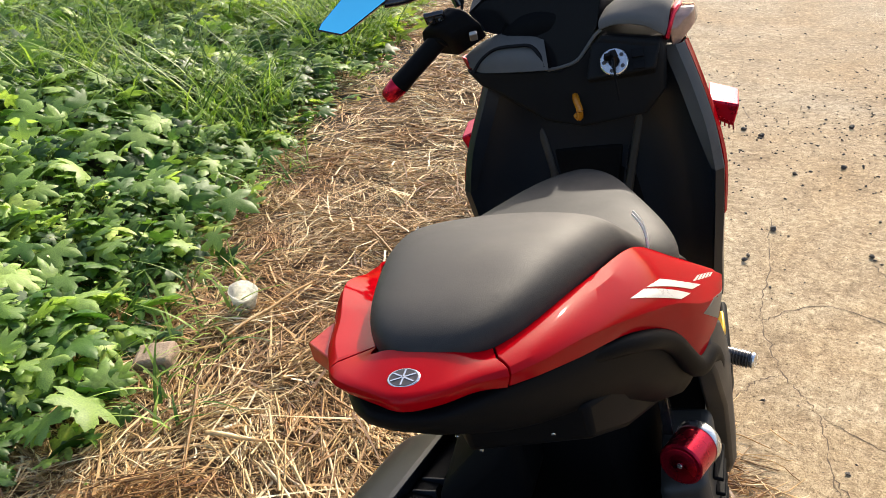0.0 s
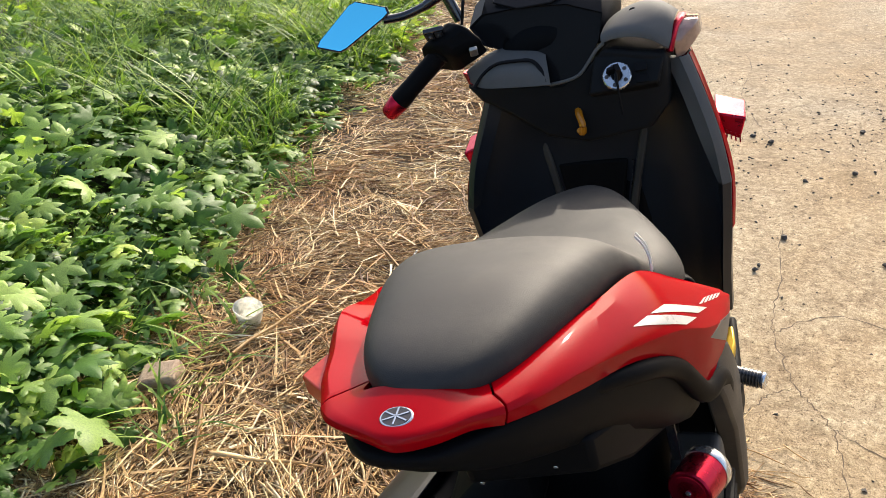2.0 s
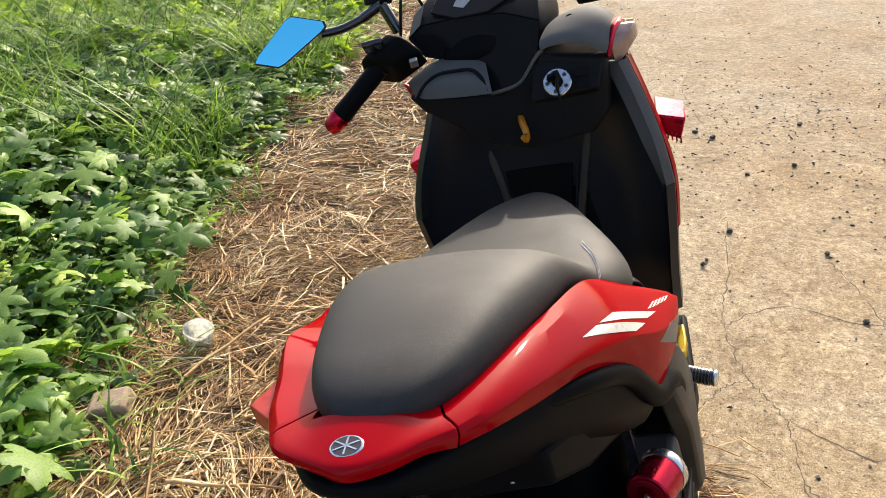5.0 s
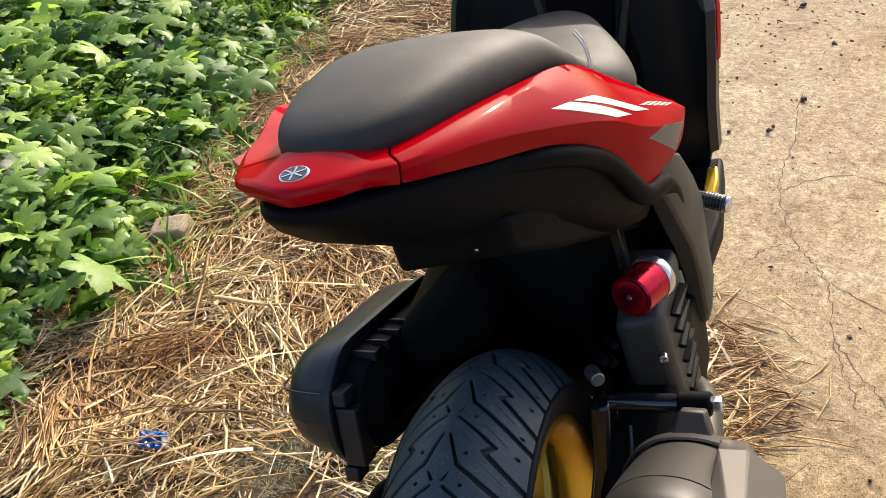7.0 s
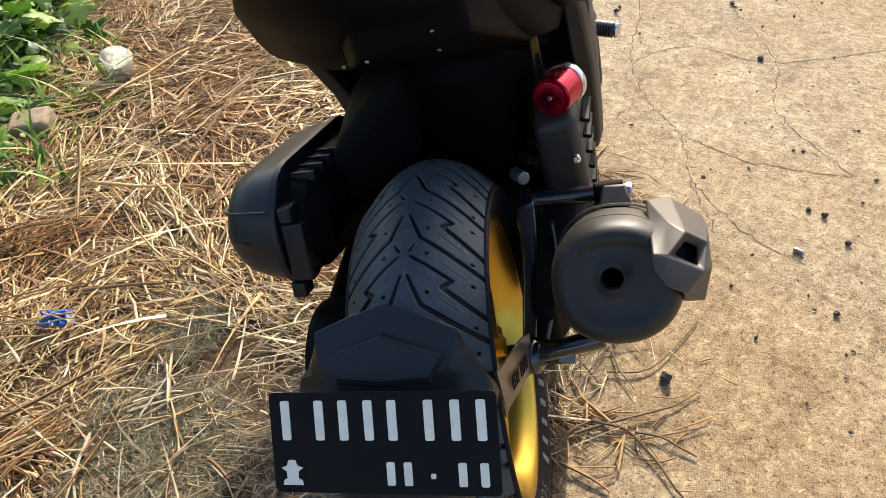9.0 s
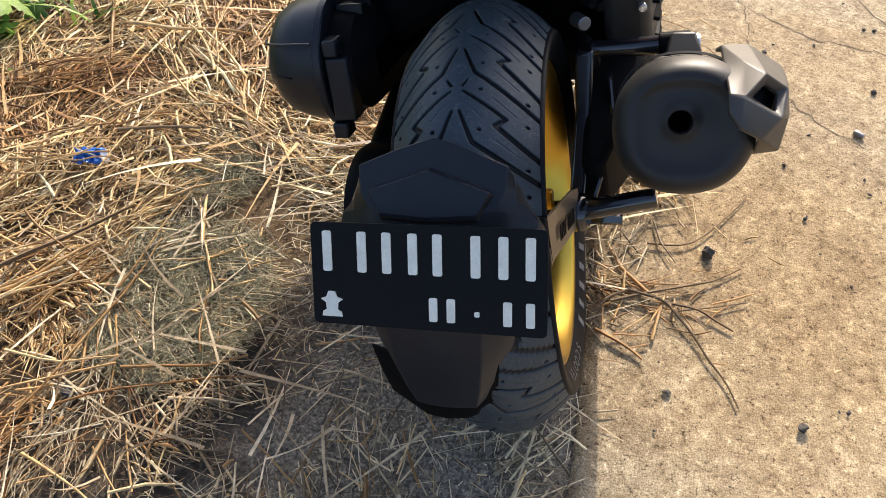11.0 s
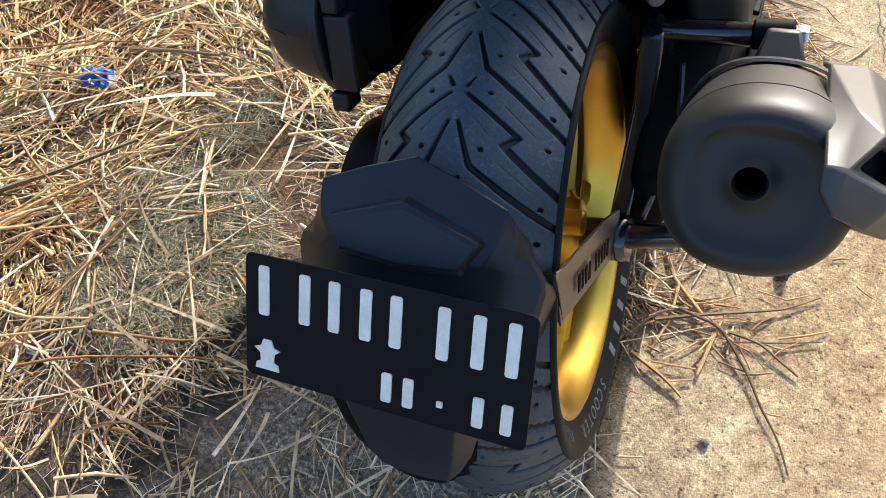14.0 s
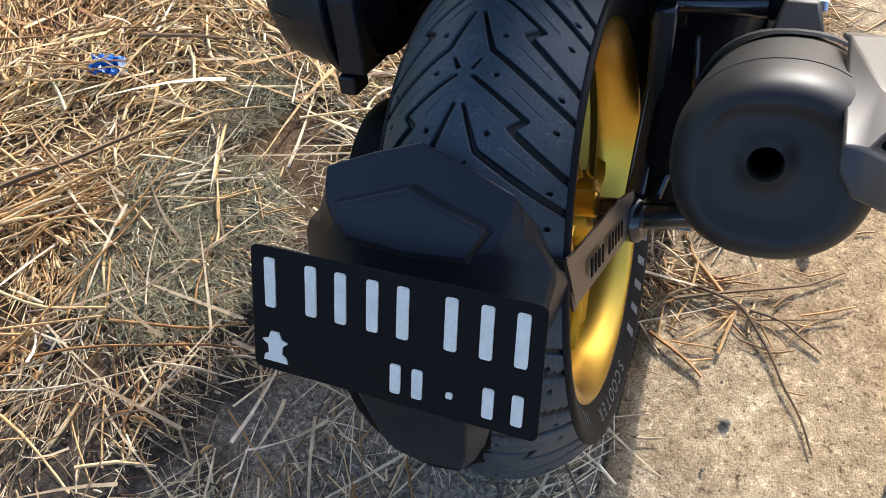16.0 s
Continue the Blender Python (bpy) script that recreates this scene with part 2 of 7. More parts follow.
STRAW = plant_mat("dry_straw", (0, 0, 0), (0, 0, 0), 0.5, 0.15,
                  stops=[(0.0, (0.13, 0.066, 0.026)), (0.22, (0.34, 0.20, 0.082)), (0.55, (0.68, 0.46, 0.215)), (0.8, (0.86, 0.68, 0.39)), (1.0, (0.96, 0.86, 0.62))], patch=(2.6, (0.74, 0.56, 0.40)))
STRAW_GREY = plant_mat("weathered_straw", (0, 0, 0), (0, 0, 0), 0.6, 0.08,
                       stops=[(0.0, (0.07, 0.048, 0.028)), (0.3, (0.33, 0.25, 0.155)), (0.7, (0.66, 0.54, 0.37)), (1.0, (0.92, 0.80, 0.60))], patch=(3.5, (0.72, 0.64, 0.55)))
HAY_GREEN = plant_mat("grey_green_hay", (0, 0, 0), (0, 0, 0), 0.6, 0.1,
                      stops=[(0.0, (0.06, 0.055, 0.026)), (0.4, (0.18, 0.16, 0.085)), (0.8, (0.38, 0.34, 0.20)), (1.0, (0.62, 0.55, 0.36))])
PLASTIC_CUP = plant_mat("milky_clear_plastic", (0.84, 0.83, 0.81), (0.92, 0.91, 0.89), 0.25, 0.62, glow=(1.0, 1.0, 1.0))
TWIG = plant_mat("brown_twig", (0.10, 0.06, 0.03), (0.3, 0.19, 0.09), 0.75, 0.0)


def ground_mat():
    """Dark soil near the road edge, going over into golden chaff further along and into the verge; under the plants
    darkened back to soil for the shade there.
    """
    m, nt, b = node_mat("earth_and_chaff")
    co = nt.nodes.new("ShaderNodeTexCoord").outputs["Object"]
    n1 = noise_node(nt, 3.2, 6, 0.65, co)
    n2 = noise_node(nt, 38, 6, 0.7, co, 1.2)
    n3 = noise_node(nt, 160, 4, 0.7, co, 0.8)
    soil = ramp_node(nt, n2.outputs["Fac"], [(0.3, (0.02, 0.014, 0.009)), (0.55, (0.055, 0.041, 0.027)), (0.75, (0.15, 0.115, 0.08))])
    chaff = ramp_node(nt, n2.outputs["Fac"], [(0.3, (0.045, 0.026, 0.011)), (0.55, (0.13, 0.078, 0.032)), (0.75, (0.30, 0.20, 0.09))])
    fine = ramp_node(nt, n3.outputs["Fac"], [(0.32, (0.55,) * 3), (0.7, (1.35,) * 3)])
    sep = nt.nodes.new("ShaderNodeSeparateXYZ")
    nt.links.new(co, sep.inputs[0])
    along = nt.nodes.new("ShaderNodeMath")
    along.operation = "MULTIPLY_ADD"
    nt.links.new(sep.outputs["X"], along.inputs[0])
    along.inputs[1].default_value = -0.6
    nt.links.new(sep.outputs["Y"], along.inputs[2])
    wob = nt.nodes.new("ShaderNodeMath")
    wob.operation = "MULTIPLY_ADD"
    nt.links.new(n1.outputs["Fac"], wob.inputs[0])
    wob.inputs[1].default_value = 1.6
    nt.links.new(along.outputs[0], wob.inputs[2])
    zone = ramp_node(nt, wob.outputs[0], [(0.75, (0, 0, 0)), (1.0, (1, 1, 1))])
    # Left of x = -1.4 the mix falls back to dark soil as painted shade.
    shift = nt.nodes.new("ShaderNodeMath")
    shift.operation = "ADD"
    nt.links.new(sep.outputs["X"], shift.inputs[0])
    shift.inputs[1].default_value = 2.0
    bare = ramp_node(nt, shift.outputs[0], [(0.25, (0, 0, 0)), (0.6, (1, 1, 1))])
    zone_out = mix_node(nt, 1.0, zone.outputs[0], bare.outputs[0], "MULTIPLY")
    col = mix_node(nt, zone_out, soil.outputs[0], chaff.outputs[0])
    pave = ramp_node(nt, n3.outputs["Fac"], [(0.30, (0.040, 0.033, 0.024)), (0.45, (0.145, 0.122, 0.090)), (0.60, (0.27, 0.228, 0.170)), (0.72, (0.50, 0.43, 0.33))])
    reach = nt.nodes.new("ShaderNodeMath")
    reach.operation = "MULTIPLY_ADD"
    nt.links.new(n1.outputs["Fac"], reach.inputs[0])
    reach.inputs[1].default_value = 0.9
    nt.links.new(sep.outputs["X"], reach.inputs[2])
    old = ramp_node(nt, reach.outputs[0], [(0.02, (0, 0, 0)), (0.16, (1, 1, 1))])
    near = nt.nodes.new("ShaderNodeMath")
    near.operation = "MULTIPLY_ADD"
    nt.links.new(sep.outputs["Y"], near.inputs[0])
    near.inputs[1].default_value = -1.0
    near.inputs[2].default_value = 0.5
    behind = ramp_node(nt, near.outputs[0], [(0.30, (0, 0, 0)), (0.55, (1, 1, 1))])
    col = mix_node(nt, mix_node(nt, 1.0, old.outputs[0], behind.outputs[0], "MULTIPLY"), col, pave.outputs[0])
    col = mix_node(nt, 0.8, col, fine.outputs[0], "MULTIPLY")
    nt.links.new(col, b.inputs["Base Color"])
    b.inputs["Roughness"].default_value = 0.95
    bp = nt.nodes.new("ShaderNodeBump")
    bp.inputs["Strength"].default_value, bp.inputs["Distance"].default_value = 0.8, 0.01
    nt.links.new(mix_node(nt, 0.5, n2.outputs["Fac"], n3.outputs["Fac"]), bp.inputs["Height"])
    nt.links.new(bp.outputs[0], b.inputs["Normal"])
    return m


def voronoi_node(nt, scale, vec):
    v = nt.nodes.new("ShaderNodeTexVoronoi")
    v.inputs["Scale"].default_value = scale
    nt.links.new(vec, v.inputs["Vector"])
    return v


def concrete_mat():
    """Tan dusty concrete: worn pale skin, brown dirt in its hollows, pits, pale flecks and dark grit."""
    m, nt, b = node_mat("worn_dusty_concrete")
    co = nt.nodes.new("ShaderNodeTexCoord").outputs["Object"]
    n0 = noise_node(nt, 0.8, 5, 0.6, co, 0.5)
    n1 = noise_node(nt, 5.5, 8, 0.78, co, 0.7)
    n2 = noise_node(nt, 38, 8, 0.8, co, 0.4)
    n3 = noise_node(nt, 330, 3, 0.65, co)
    n4 = noise_node(nt, 150, 3, 0.6, co, 0.3)
    c0 = ramp_node(nt, n0.outputs["Fac"], [(0.38, (0.35, 0.255, 0.145)), (0.62, (0.40, 0.335, 0.235))])
    c1 = ramp_node(nt, n1.outputs["Fac"], [(0.34, (0.55, 0.49, 0.42)), (0.46, (0.9, 0.87, 0.83)), (0.56, (1.05, 1.04, 1.0)), (0.68, (1.38, 1.42, 1.45))])
    c2 = ramp_node(nt, n2.outputs["Fac"], [(0.33, (0.30, 0.25, 0.20)), (0.43, (0.74, 0.70, 0.64)), (0.53, (1.0, 1.0, 0.98)), (0.66, (1.6, 1.62, 1.66))])
    col = mix_node(nt, 0.75, c0.outputs[0], c1.outputs[0], "MULTIPLY")
    col = mix_node(nt, 0.85, col, c2.outputs[0], "MULTIPLY")
    # Tone fall-off with distance put into the colour: down to 0.74 by y = 4.5.
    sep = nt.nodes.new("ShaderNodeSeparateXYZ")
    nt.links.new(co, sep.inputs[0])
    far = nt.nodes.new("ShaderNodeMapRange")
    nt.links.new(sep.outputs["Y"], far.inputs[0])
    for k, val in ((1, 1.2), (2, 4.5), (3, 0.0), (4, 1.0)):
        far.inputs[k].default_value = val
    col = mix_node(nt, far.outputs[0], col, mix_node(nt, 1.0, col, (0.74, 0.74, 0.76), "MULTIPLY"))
    pits = ramp_node(nt, n4.outputs["Fac"], [(0.33, (0.20, 0.16, 0.125)), (0.41, (0.95, 0.95, 0.94)), (0.60, (1, 1, 1)), (0.67, (1.65, 1.66, 1.68))])
    col = mix_node(nt, 0.8, col, pits.outputs[0], "MULTIPLY")
    fine = ramp_node(nt, n3.outputs["Fac"], [(0.33, (0.5,) * 3), (0.67, (1.4,) * 3)])
    col = mix_node(nt, 0.85, col, fine.outputs[0], "MULTIPLY")
    # dark grit bedded in the surface
    for scale, size, share in ((120, 0.13, 0.14), (60, 0.08, 0.12)):
        v = voronoi_node(nt, scale, co)
        dot = ramp_node(nt, v.outputs["Distance"], [(size, (1, 1, 1)), (size + 0.09, (0, 0, 0))])
        pick = ramp_node(nt, v.outputs["Color"], [(share, (1, 1, 1)), (share + 0.02, (0, 0, 0))])
        col = mix_node(nt, mix_node(nt, 1.0, dot.outputs[0], pick.outputs[0], "MULTIPLY"), col, (0.06, 0.048, 0.036))
    nt.links.new(col, b.inputs["Base Color"])
    b.inputs["Roughness"].default_value = 0.88
    b.inputs["Specular IOR Level"].default_value = 0.25
    bp = nt.nodes.new("ShaderNodeBump")
    bp.inputs["Strength"].default_value, bp.inputs["Distance"].default_value = 0.8, 0.0045
    nt.links.new(mix_node(nt, 0.35, n2.outputs["Fac"], n3.outputs["Fac"]), bp.inputs["Height"])
    nt.links.new(bp.outputs[0], b.inputs["Normal"])
    return m


EARTH = ground_mat()
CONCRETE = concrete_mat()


# ---- modelling tools ----
def link_mesh(name, verts, faces, material, parent=None, label="", smooth=True, mats=None, index=None):
    me = bpy.data.meshes.new(name)
    me.from_pydata([tuple(v) for v in verts], [], faces)
    for m in (mats or [material]):
        me.materials.append(m)
    if index is not None:
        me.polygons.foreach_set("material_index", index)
    me.polygons.foreach_set("use_smooth", [smooth] * len(me.polygons))
    me.update()
    ob = new(name, me)
    if parent:
        ob.parent = parent
    if label:
        tagged(ob, label)
    return ob


def part(name, bm, material, parent=None, label="", smooth=40, bevel=0.0, subdiv=0, segs=2):
    """One bmesh as one mesh object; smooth: the angle below which edges are smooth; bevel: width; subdiv: levels."""
    bmesh.ops.recalc_face_normals(bm, faces=bm.faces)
    lim = radians(smooth)
    for f in bm.faces:
        f.smooth = True
    for e in bm.edges:
        e.smooth = bool(subdiv) or len(e.link_faces) < 2 or e.calc_face_angle(0) < lim
    me = bpy.data.meshes.new(name)
    bm.to_mesh(me)
    bm.free()
    me.materials.append(material)
    ob = new(name, me)
    if bevel:
        b = ob.modifiers.new("bevel", "BEVEL")
        b.width, b.segments, b.limit_method, b.angle_limit = bevel, segs, "ANGLE", radians(32)
        b.harden_normals = False
    if subdiv:
        s = ob.modifiers.new("subdivision", "SUBSURF")
        s.levels = s.render_levels = subdiv
    if parent:
        ob.parent = parent
    if label:
        tagged(ob, label)
    return ob


def loft(rings, close=True, caps=True):
    """Skin a list of rings (lists of points of equal length)."""
    bm = bmesh.new()
    rows = [[bm.verts.new(p) for p in r] for r in rings]
    n = len(rows[0])
    for a, b in zip(rows, rows[1:]):
        for i in range(n if close else n - 1):
            j = (i + 1) % n
            bm.faces.new((a[i], a[j], b[j], b[i]))
    if caps and close:
        bm.faces.new(rows[0])
        bm.faces.new(rows[-1])
    return bm


def sheet(rows, thick, flip=False):
    """A shell of the given thickness from rows of points, offset along its normals."""
    n, m = len(rows), len(rows[0])
    P = np.array(rows, float)
    du, dv = np.gradient(P, axis=0), np.gradient(P, axis=1)
    nor = np.cross(du, dv)
    nor /= np.maximum(np.linalg.norm(nor, axis=2, keepdims=True), 1e-9)
    if flip:
        nor = -nor
    Q = P - nor * thick
    bm = bmesh.new()
    A = [[bm.verts.new(p) for p in r] for r in P]
    B = [[bm.verts.new(p) for p in r] for r in Q]
    for i in range(n - 1):
        for j in range(m - 1):
            bm.faces.new((A[i][j], A[i + 1][j], A[i + 1][j + 1], A[i][j + 1]))
            bm.faces.new((B[i][j], B[i][j + 1], B[i + 1][j + 1], B[i + 1][j]))
    for i in range(n - 1):
        bm.faces.new((A[i][0], B[i][0], B[i + 1][0], A[i + 1][0]))
        bm.faces.new((A[i][-1], A[i + 1][-1], B[i + 1][-1], B[i][-1]))
    for j in range(m - 1):
        bm.faces.new((A[0][j], A[0][j + 1], B[0][j + 1], B[0][j]))
        bm.faces.new((A[-1][j], B[-1][j], B[-1][j + 1], A[-1][j + 1]))
    return bm


def box(c, s, rot=(0, 0, 0), taper=1.0):
    bm = bmesh.new()
    bmesh.ops.create_cube(bm, size=1.0)
    for v in bm.verts:
        k = taper if v.co.z > 0 else 1.0
        v.co = Vector((v.co.x * s[0] * k, v.co.y * s[1] * k, v.co.z * s[2]))
    bmesh.ops.transform(bm, matrix=pose(*c, *rot), verts=bm.verts)
    return bm


def frame_of(d):
    d = Vector(d).normalized()
    u = d.cross(Vector((0, 0, 1)))
    u = u.normalized() if u.length > 1e-3 else Vector((1, 0, 0))
    return u, d.cross(u).normalized() * -1, d


def turned(p0, p1, profile, n=28):
    """A body of revolution between two points; profile: (fraction along, radius) from the first to the last."""
    p0, p1 = Vector(p0), Vector(p1)
    u, v, d = frame_of(p1 - p0)
    rings = [[p0 + (p1 - p0) * f + (u * math.cos(2 * math.pi * i / n) + v * math.sin(2 * math.pi * i / n)) * r for i in range(n)]
             for f, r in profile]
    return loft(rings)


def rod(p0, p1, r, n=16, edge=0.15):
    e = min(edge * r / max((Vector(p1) - Vector(p0)).length, 1e-6), 0.3)
    return turned(p0, p1, [(0, r * 0.86), (e, r), (1 - e, r), (1, r * 0.86)], n)


def smooth_path(pts, k=6):
    pts = [Vector(p) for p in pts]
    out = []
    for i in range(len(pts) - 1):
        a, b, c, d = pts[max(i - 1, 0)], pts[i], pts[i + 1], pts[min(i + 2, len(pts) - 1)]
        for j in range(k):
            t = j / k
            out.append(0.5 * (2 * b + (c - a) * t + (2 * a - 5 * b + 4 * c - d) * t * t + (3 * b - a - 3 * c + d) * t ** 3))
    return out + [pts[-1]]


def tube(pts, r, n=10, k=6, flat=1.0):
    path = smooth_path(pts, k) if k > 1 else [Vector(p) for p in pts]
    rings = []
    for i, p in enumerate(path):
        d = path[min(i + 1, len(path) - 1)] - path[max(i - 1, 0)]
        u, v, _ = frame_of(d)
        rr = r if isinstance(r, (int, float)) else r[0] + (r[1] - r[0]) * i / (len(path) - 1)
        rings.append([p + (u * math.cos(2 * math.pi * j / n) + v * flat * math.sin(2 * math.pi * j / n)) * rr for j in range(n)])
    return loft(rings)


def slab_from(outline, thick, m):
    """A flat outline (x, y) extruded to z = thick and laid at the pose m."""
    bm = bmesh.new()
    lo = [bm.verts.new(m @ Vector((x, y, 0))) for x, y in outline]
    hi = [bm.verts.new(m @ Vector((x, y, thick))) for x, y in outline]
    bm.faces.new(lo)
    bm.faces.new(hi)
    n = len(lo)
    for i in range(n):
        bm.faces.new((lo[i], lo[(i + 1) % n], hi[(i + 1) % n], hi[i]))
    return bm


def join(*bms):
    out = bmesh.new()
    for b in bms:
        me = bpy.data.meshes.new("tmp")
        b.to_mesh(me)
        out.from_mesh(me)
        b.free()
        bpy.data.meshes.remove(me)
    return out


def mirrored(bm):
    for v in bm.verts:
        v.co.x = -v.co.x
    bmesh.ops.reverse_faces(bm, faces=bm.faces)
    return bm


# ---- ground and road ----
def edge_x(y):
    """Left edge of the concrete, under the litter."""
    return float(np.interp(y, [-2, -0.2, 0.1, 0.5, 0.9, 2.0, 6.0, 12, 40], [0.10, 0.118, 0.112, 0.10, 0.06, -0.15, -0.95, -2.2, -8]))


def make_ground():
    xs = np.concatenate([[-400, -60, -20], np.arange(-9, 2.01, 0.1), [4, 20, 60, 400]])
    ys = np.concatenate([[-400, -60, -20, -6], np.arange(-3, 12.01, 0.1), [20, 60, 400]])
    verts = []
    for y in ys:
        for x in xs:
            near = abs(x) < 9.5 and -3.5 < y < 12.5
            z = -0.014 if not (-1.2 < x < 0.3 and -2 < y < 2) else -0.009
            if near:
                z += 0.010 * noise.noise(Vector((x * 2.3, y * 2.3, 0))) + 0.006 * noise.noise(Vector((x * 7, y * 7, 3)))
                if x > edge_x(y) + 0.06:
                    z = min(z, -0.02)
                elif x > edge_x(y) - 0.3 and y < 2:
                    z = -0.006 + 0.004 * noise.noise(Vector((x * 7, y * 7, 3)))
            verts.append((x, y, z))
    n = len(xs)
    faces = [(j * n + i, j * n + i + 1, (j + 1) * n + i + 1, (j + 1) * n + i) for j in range(len(ys) - 1) for i in range(n - 1)]
    return tagged(link_mesh("ground", verts, faces, EARTH), "bare brown earth strewn with chaff", "ground", kind="structure")


def make_road():
    ys = np.concatenate([[-300, -40, -8, -3], np.arange(-1.5, 3.001, 0.03), np.arange(3.1, 9.1, 0.15), [12, 20, 60, 300]])
    us = np.concatenate([np.arange(0, 2.2, 0.03), [2.5, 3.2, 4.2, 6]])
    verts, faces = [], []
    for y in ys:
        rag = min(max((y - 0.05) * 2, 0.08), 1)
        e = edge_x(y) + rag * (0.05 * noise.noise(Vector((y * 3.1, 5.0, 0))) + 0.02 * noise.noise(Vector((y * 11, 9.0, 0))))
        for k, u in enumerate(us):
            x = e + u
            z = 0.0014 * noise.noise(Vector((x * 9, y * 9, 1))) + 0.003 * noise.noise(Vector((x * 1.3, y * 1.3, 4)))
            verts.append((x, y, z - 0.002))
        verts.append((e, y, -0.08))
    n = len(us) + 1
    for j in range(len(ys) - 1):
        for i in range(n - 2):
            a = j * n + i
            faces.append((a, a + 1, a + n + 1, a + n))
        faces.append((j * n, (j + 1) * n, (j + 1) * n + n - 1, j * n + n - 1))
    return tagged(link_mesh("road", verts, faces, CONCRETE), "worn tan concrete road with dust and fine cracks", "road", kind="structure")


make_ground()
make_road()


# ---- scooter, leaning on its side stand ----
LEAN = 11.3
scooter = new("scooter")
scooter.matrix_world = pose(0, 0, 0, 0, -LEAN, 0)
tagged(scooter, "red and black motor scooter with gold wheel leaning on its stand", "scooter")
AXLE_Z, TYRE_R, TYRE_W = 0.2825, 0.293, 0.083


def at_wheel(u, r, a):
    """Lateral place u, radius r and angle a (from the top, backwards) on the rear wheel."""
    return (u, -r * math.sin(a), AXLE_Z + r * math.cos(a))


# tread: grooves as polylines (lateral, along) in metres from each star, mirrored to both sides
PITCH = 2 * math.pi * TYRE_R / 21
GROOVES = [
    ([(0.007, 0.002), (0.051, 0.033), (0.041, 0.043), (0.086, 0.081)], 0.0016, 0.0034),
    ([(0.004, 0.027), (0.018, 0.064), (0.079, 0.106), (0.097, 0.118)], 0.0015, 0.0040),
    ([(0.038, 0.009), (0.061, 0.027)], 0.0003, 0.0004),
    ([(0.007, 0.016), (0.017, 0.024), (0.0275, 0.035)], 0.0003, 0.0003),
    ([(0.038, 0.058), (0.063, 0.077)], 0.0003, 0.0004),
    ([(0.006, -0.005), (0.0114, -0.014)], 0.0016, 0.0008),
    ([(0.086, -0.021), (0.097, -0.008)], 0.0016, 0.0024),
    ([(0.025, -0.001), (0.0252, -0.0008)], 0.0020, 0.0020),
    ([(0.025, 0.049), (0.0252, 0.0492)], 0.0020, 0.0020),
    ([(0.0714, 0.036), (0.0716, 0.0362)], 0.0020, 0.0020),
    ([(0.0714, 0.004), (0.0716, 0.0042)], 0.0020, 0.0020),
]


def tread_depth(u, v):
    """How deep the tread is cut (0 to 1) at the lateral places u and the places v along it (arrays)."""
    depth = np.zeros_like(u)
    au = np.abs(u)
    for pts, w0, w1 in GROOVES:
        for shift in (-2, -1, 0, 1, 2):
            for i in range(len(pts) - 1):
                (ax, ay), (bx, by) = pts[i], pts[i + 1]
                ay, by = ay + shift * PITCH, by + shift * PITCH
                if max(ay, by) < -0.01 or min(ay, by) > PITCH + 0.01:
                    continue
                dx, dy = bx - ax, by - ay
                t = np.clip(((au - ax) * dx + (v - ay) * dy) / (dx * dx + dy * dy), 0, 1)
                d = np.hypot(au - ax - t * dx, v - ay - t * dy)
                f = (i + t) / (len(pts) - 1)
                w = w0 + (w1 - w0) * f
                depth = np.maximum(depth, np.clip((w + 0.0004 - d) / 0.0008, 0, 1) * (0.3 if w1 < 0.0006 else 1.0))
    return depth


def tyre_profile(u):
    return TYRE_R - u ** 2 / 0.14


def glyph(ch, size):
    """One character of the built-in font as a flat mesh of the given height, lying in x and y."""
    cu = bpy.data.curves.new("glyph", "FONT")
    cu.body, cu.size, cu.align_x, cu.extrude = ch, size, "CENTER", 0.0005
    ob = bpy.data.objects.new("glyph", cu)
    scene.collection.objects.link(ob)
    bpy.context.view_layer.update()
    me = bpy.data.meshes.new_from_object(ob.evaluated_get(bpy.context.evaluated_depsgraph_get()))
    bpy.data.objects.remove(ob)
    bpy.data.curves.remove(cu)
    me.materials.clear()
    return me


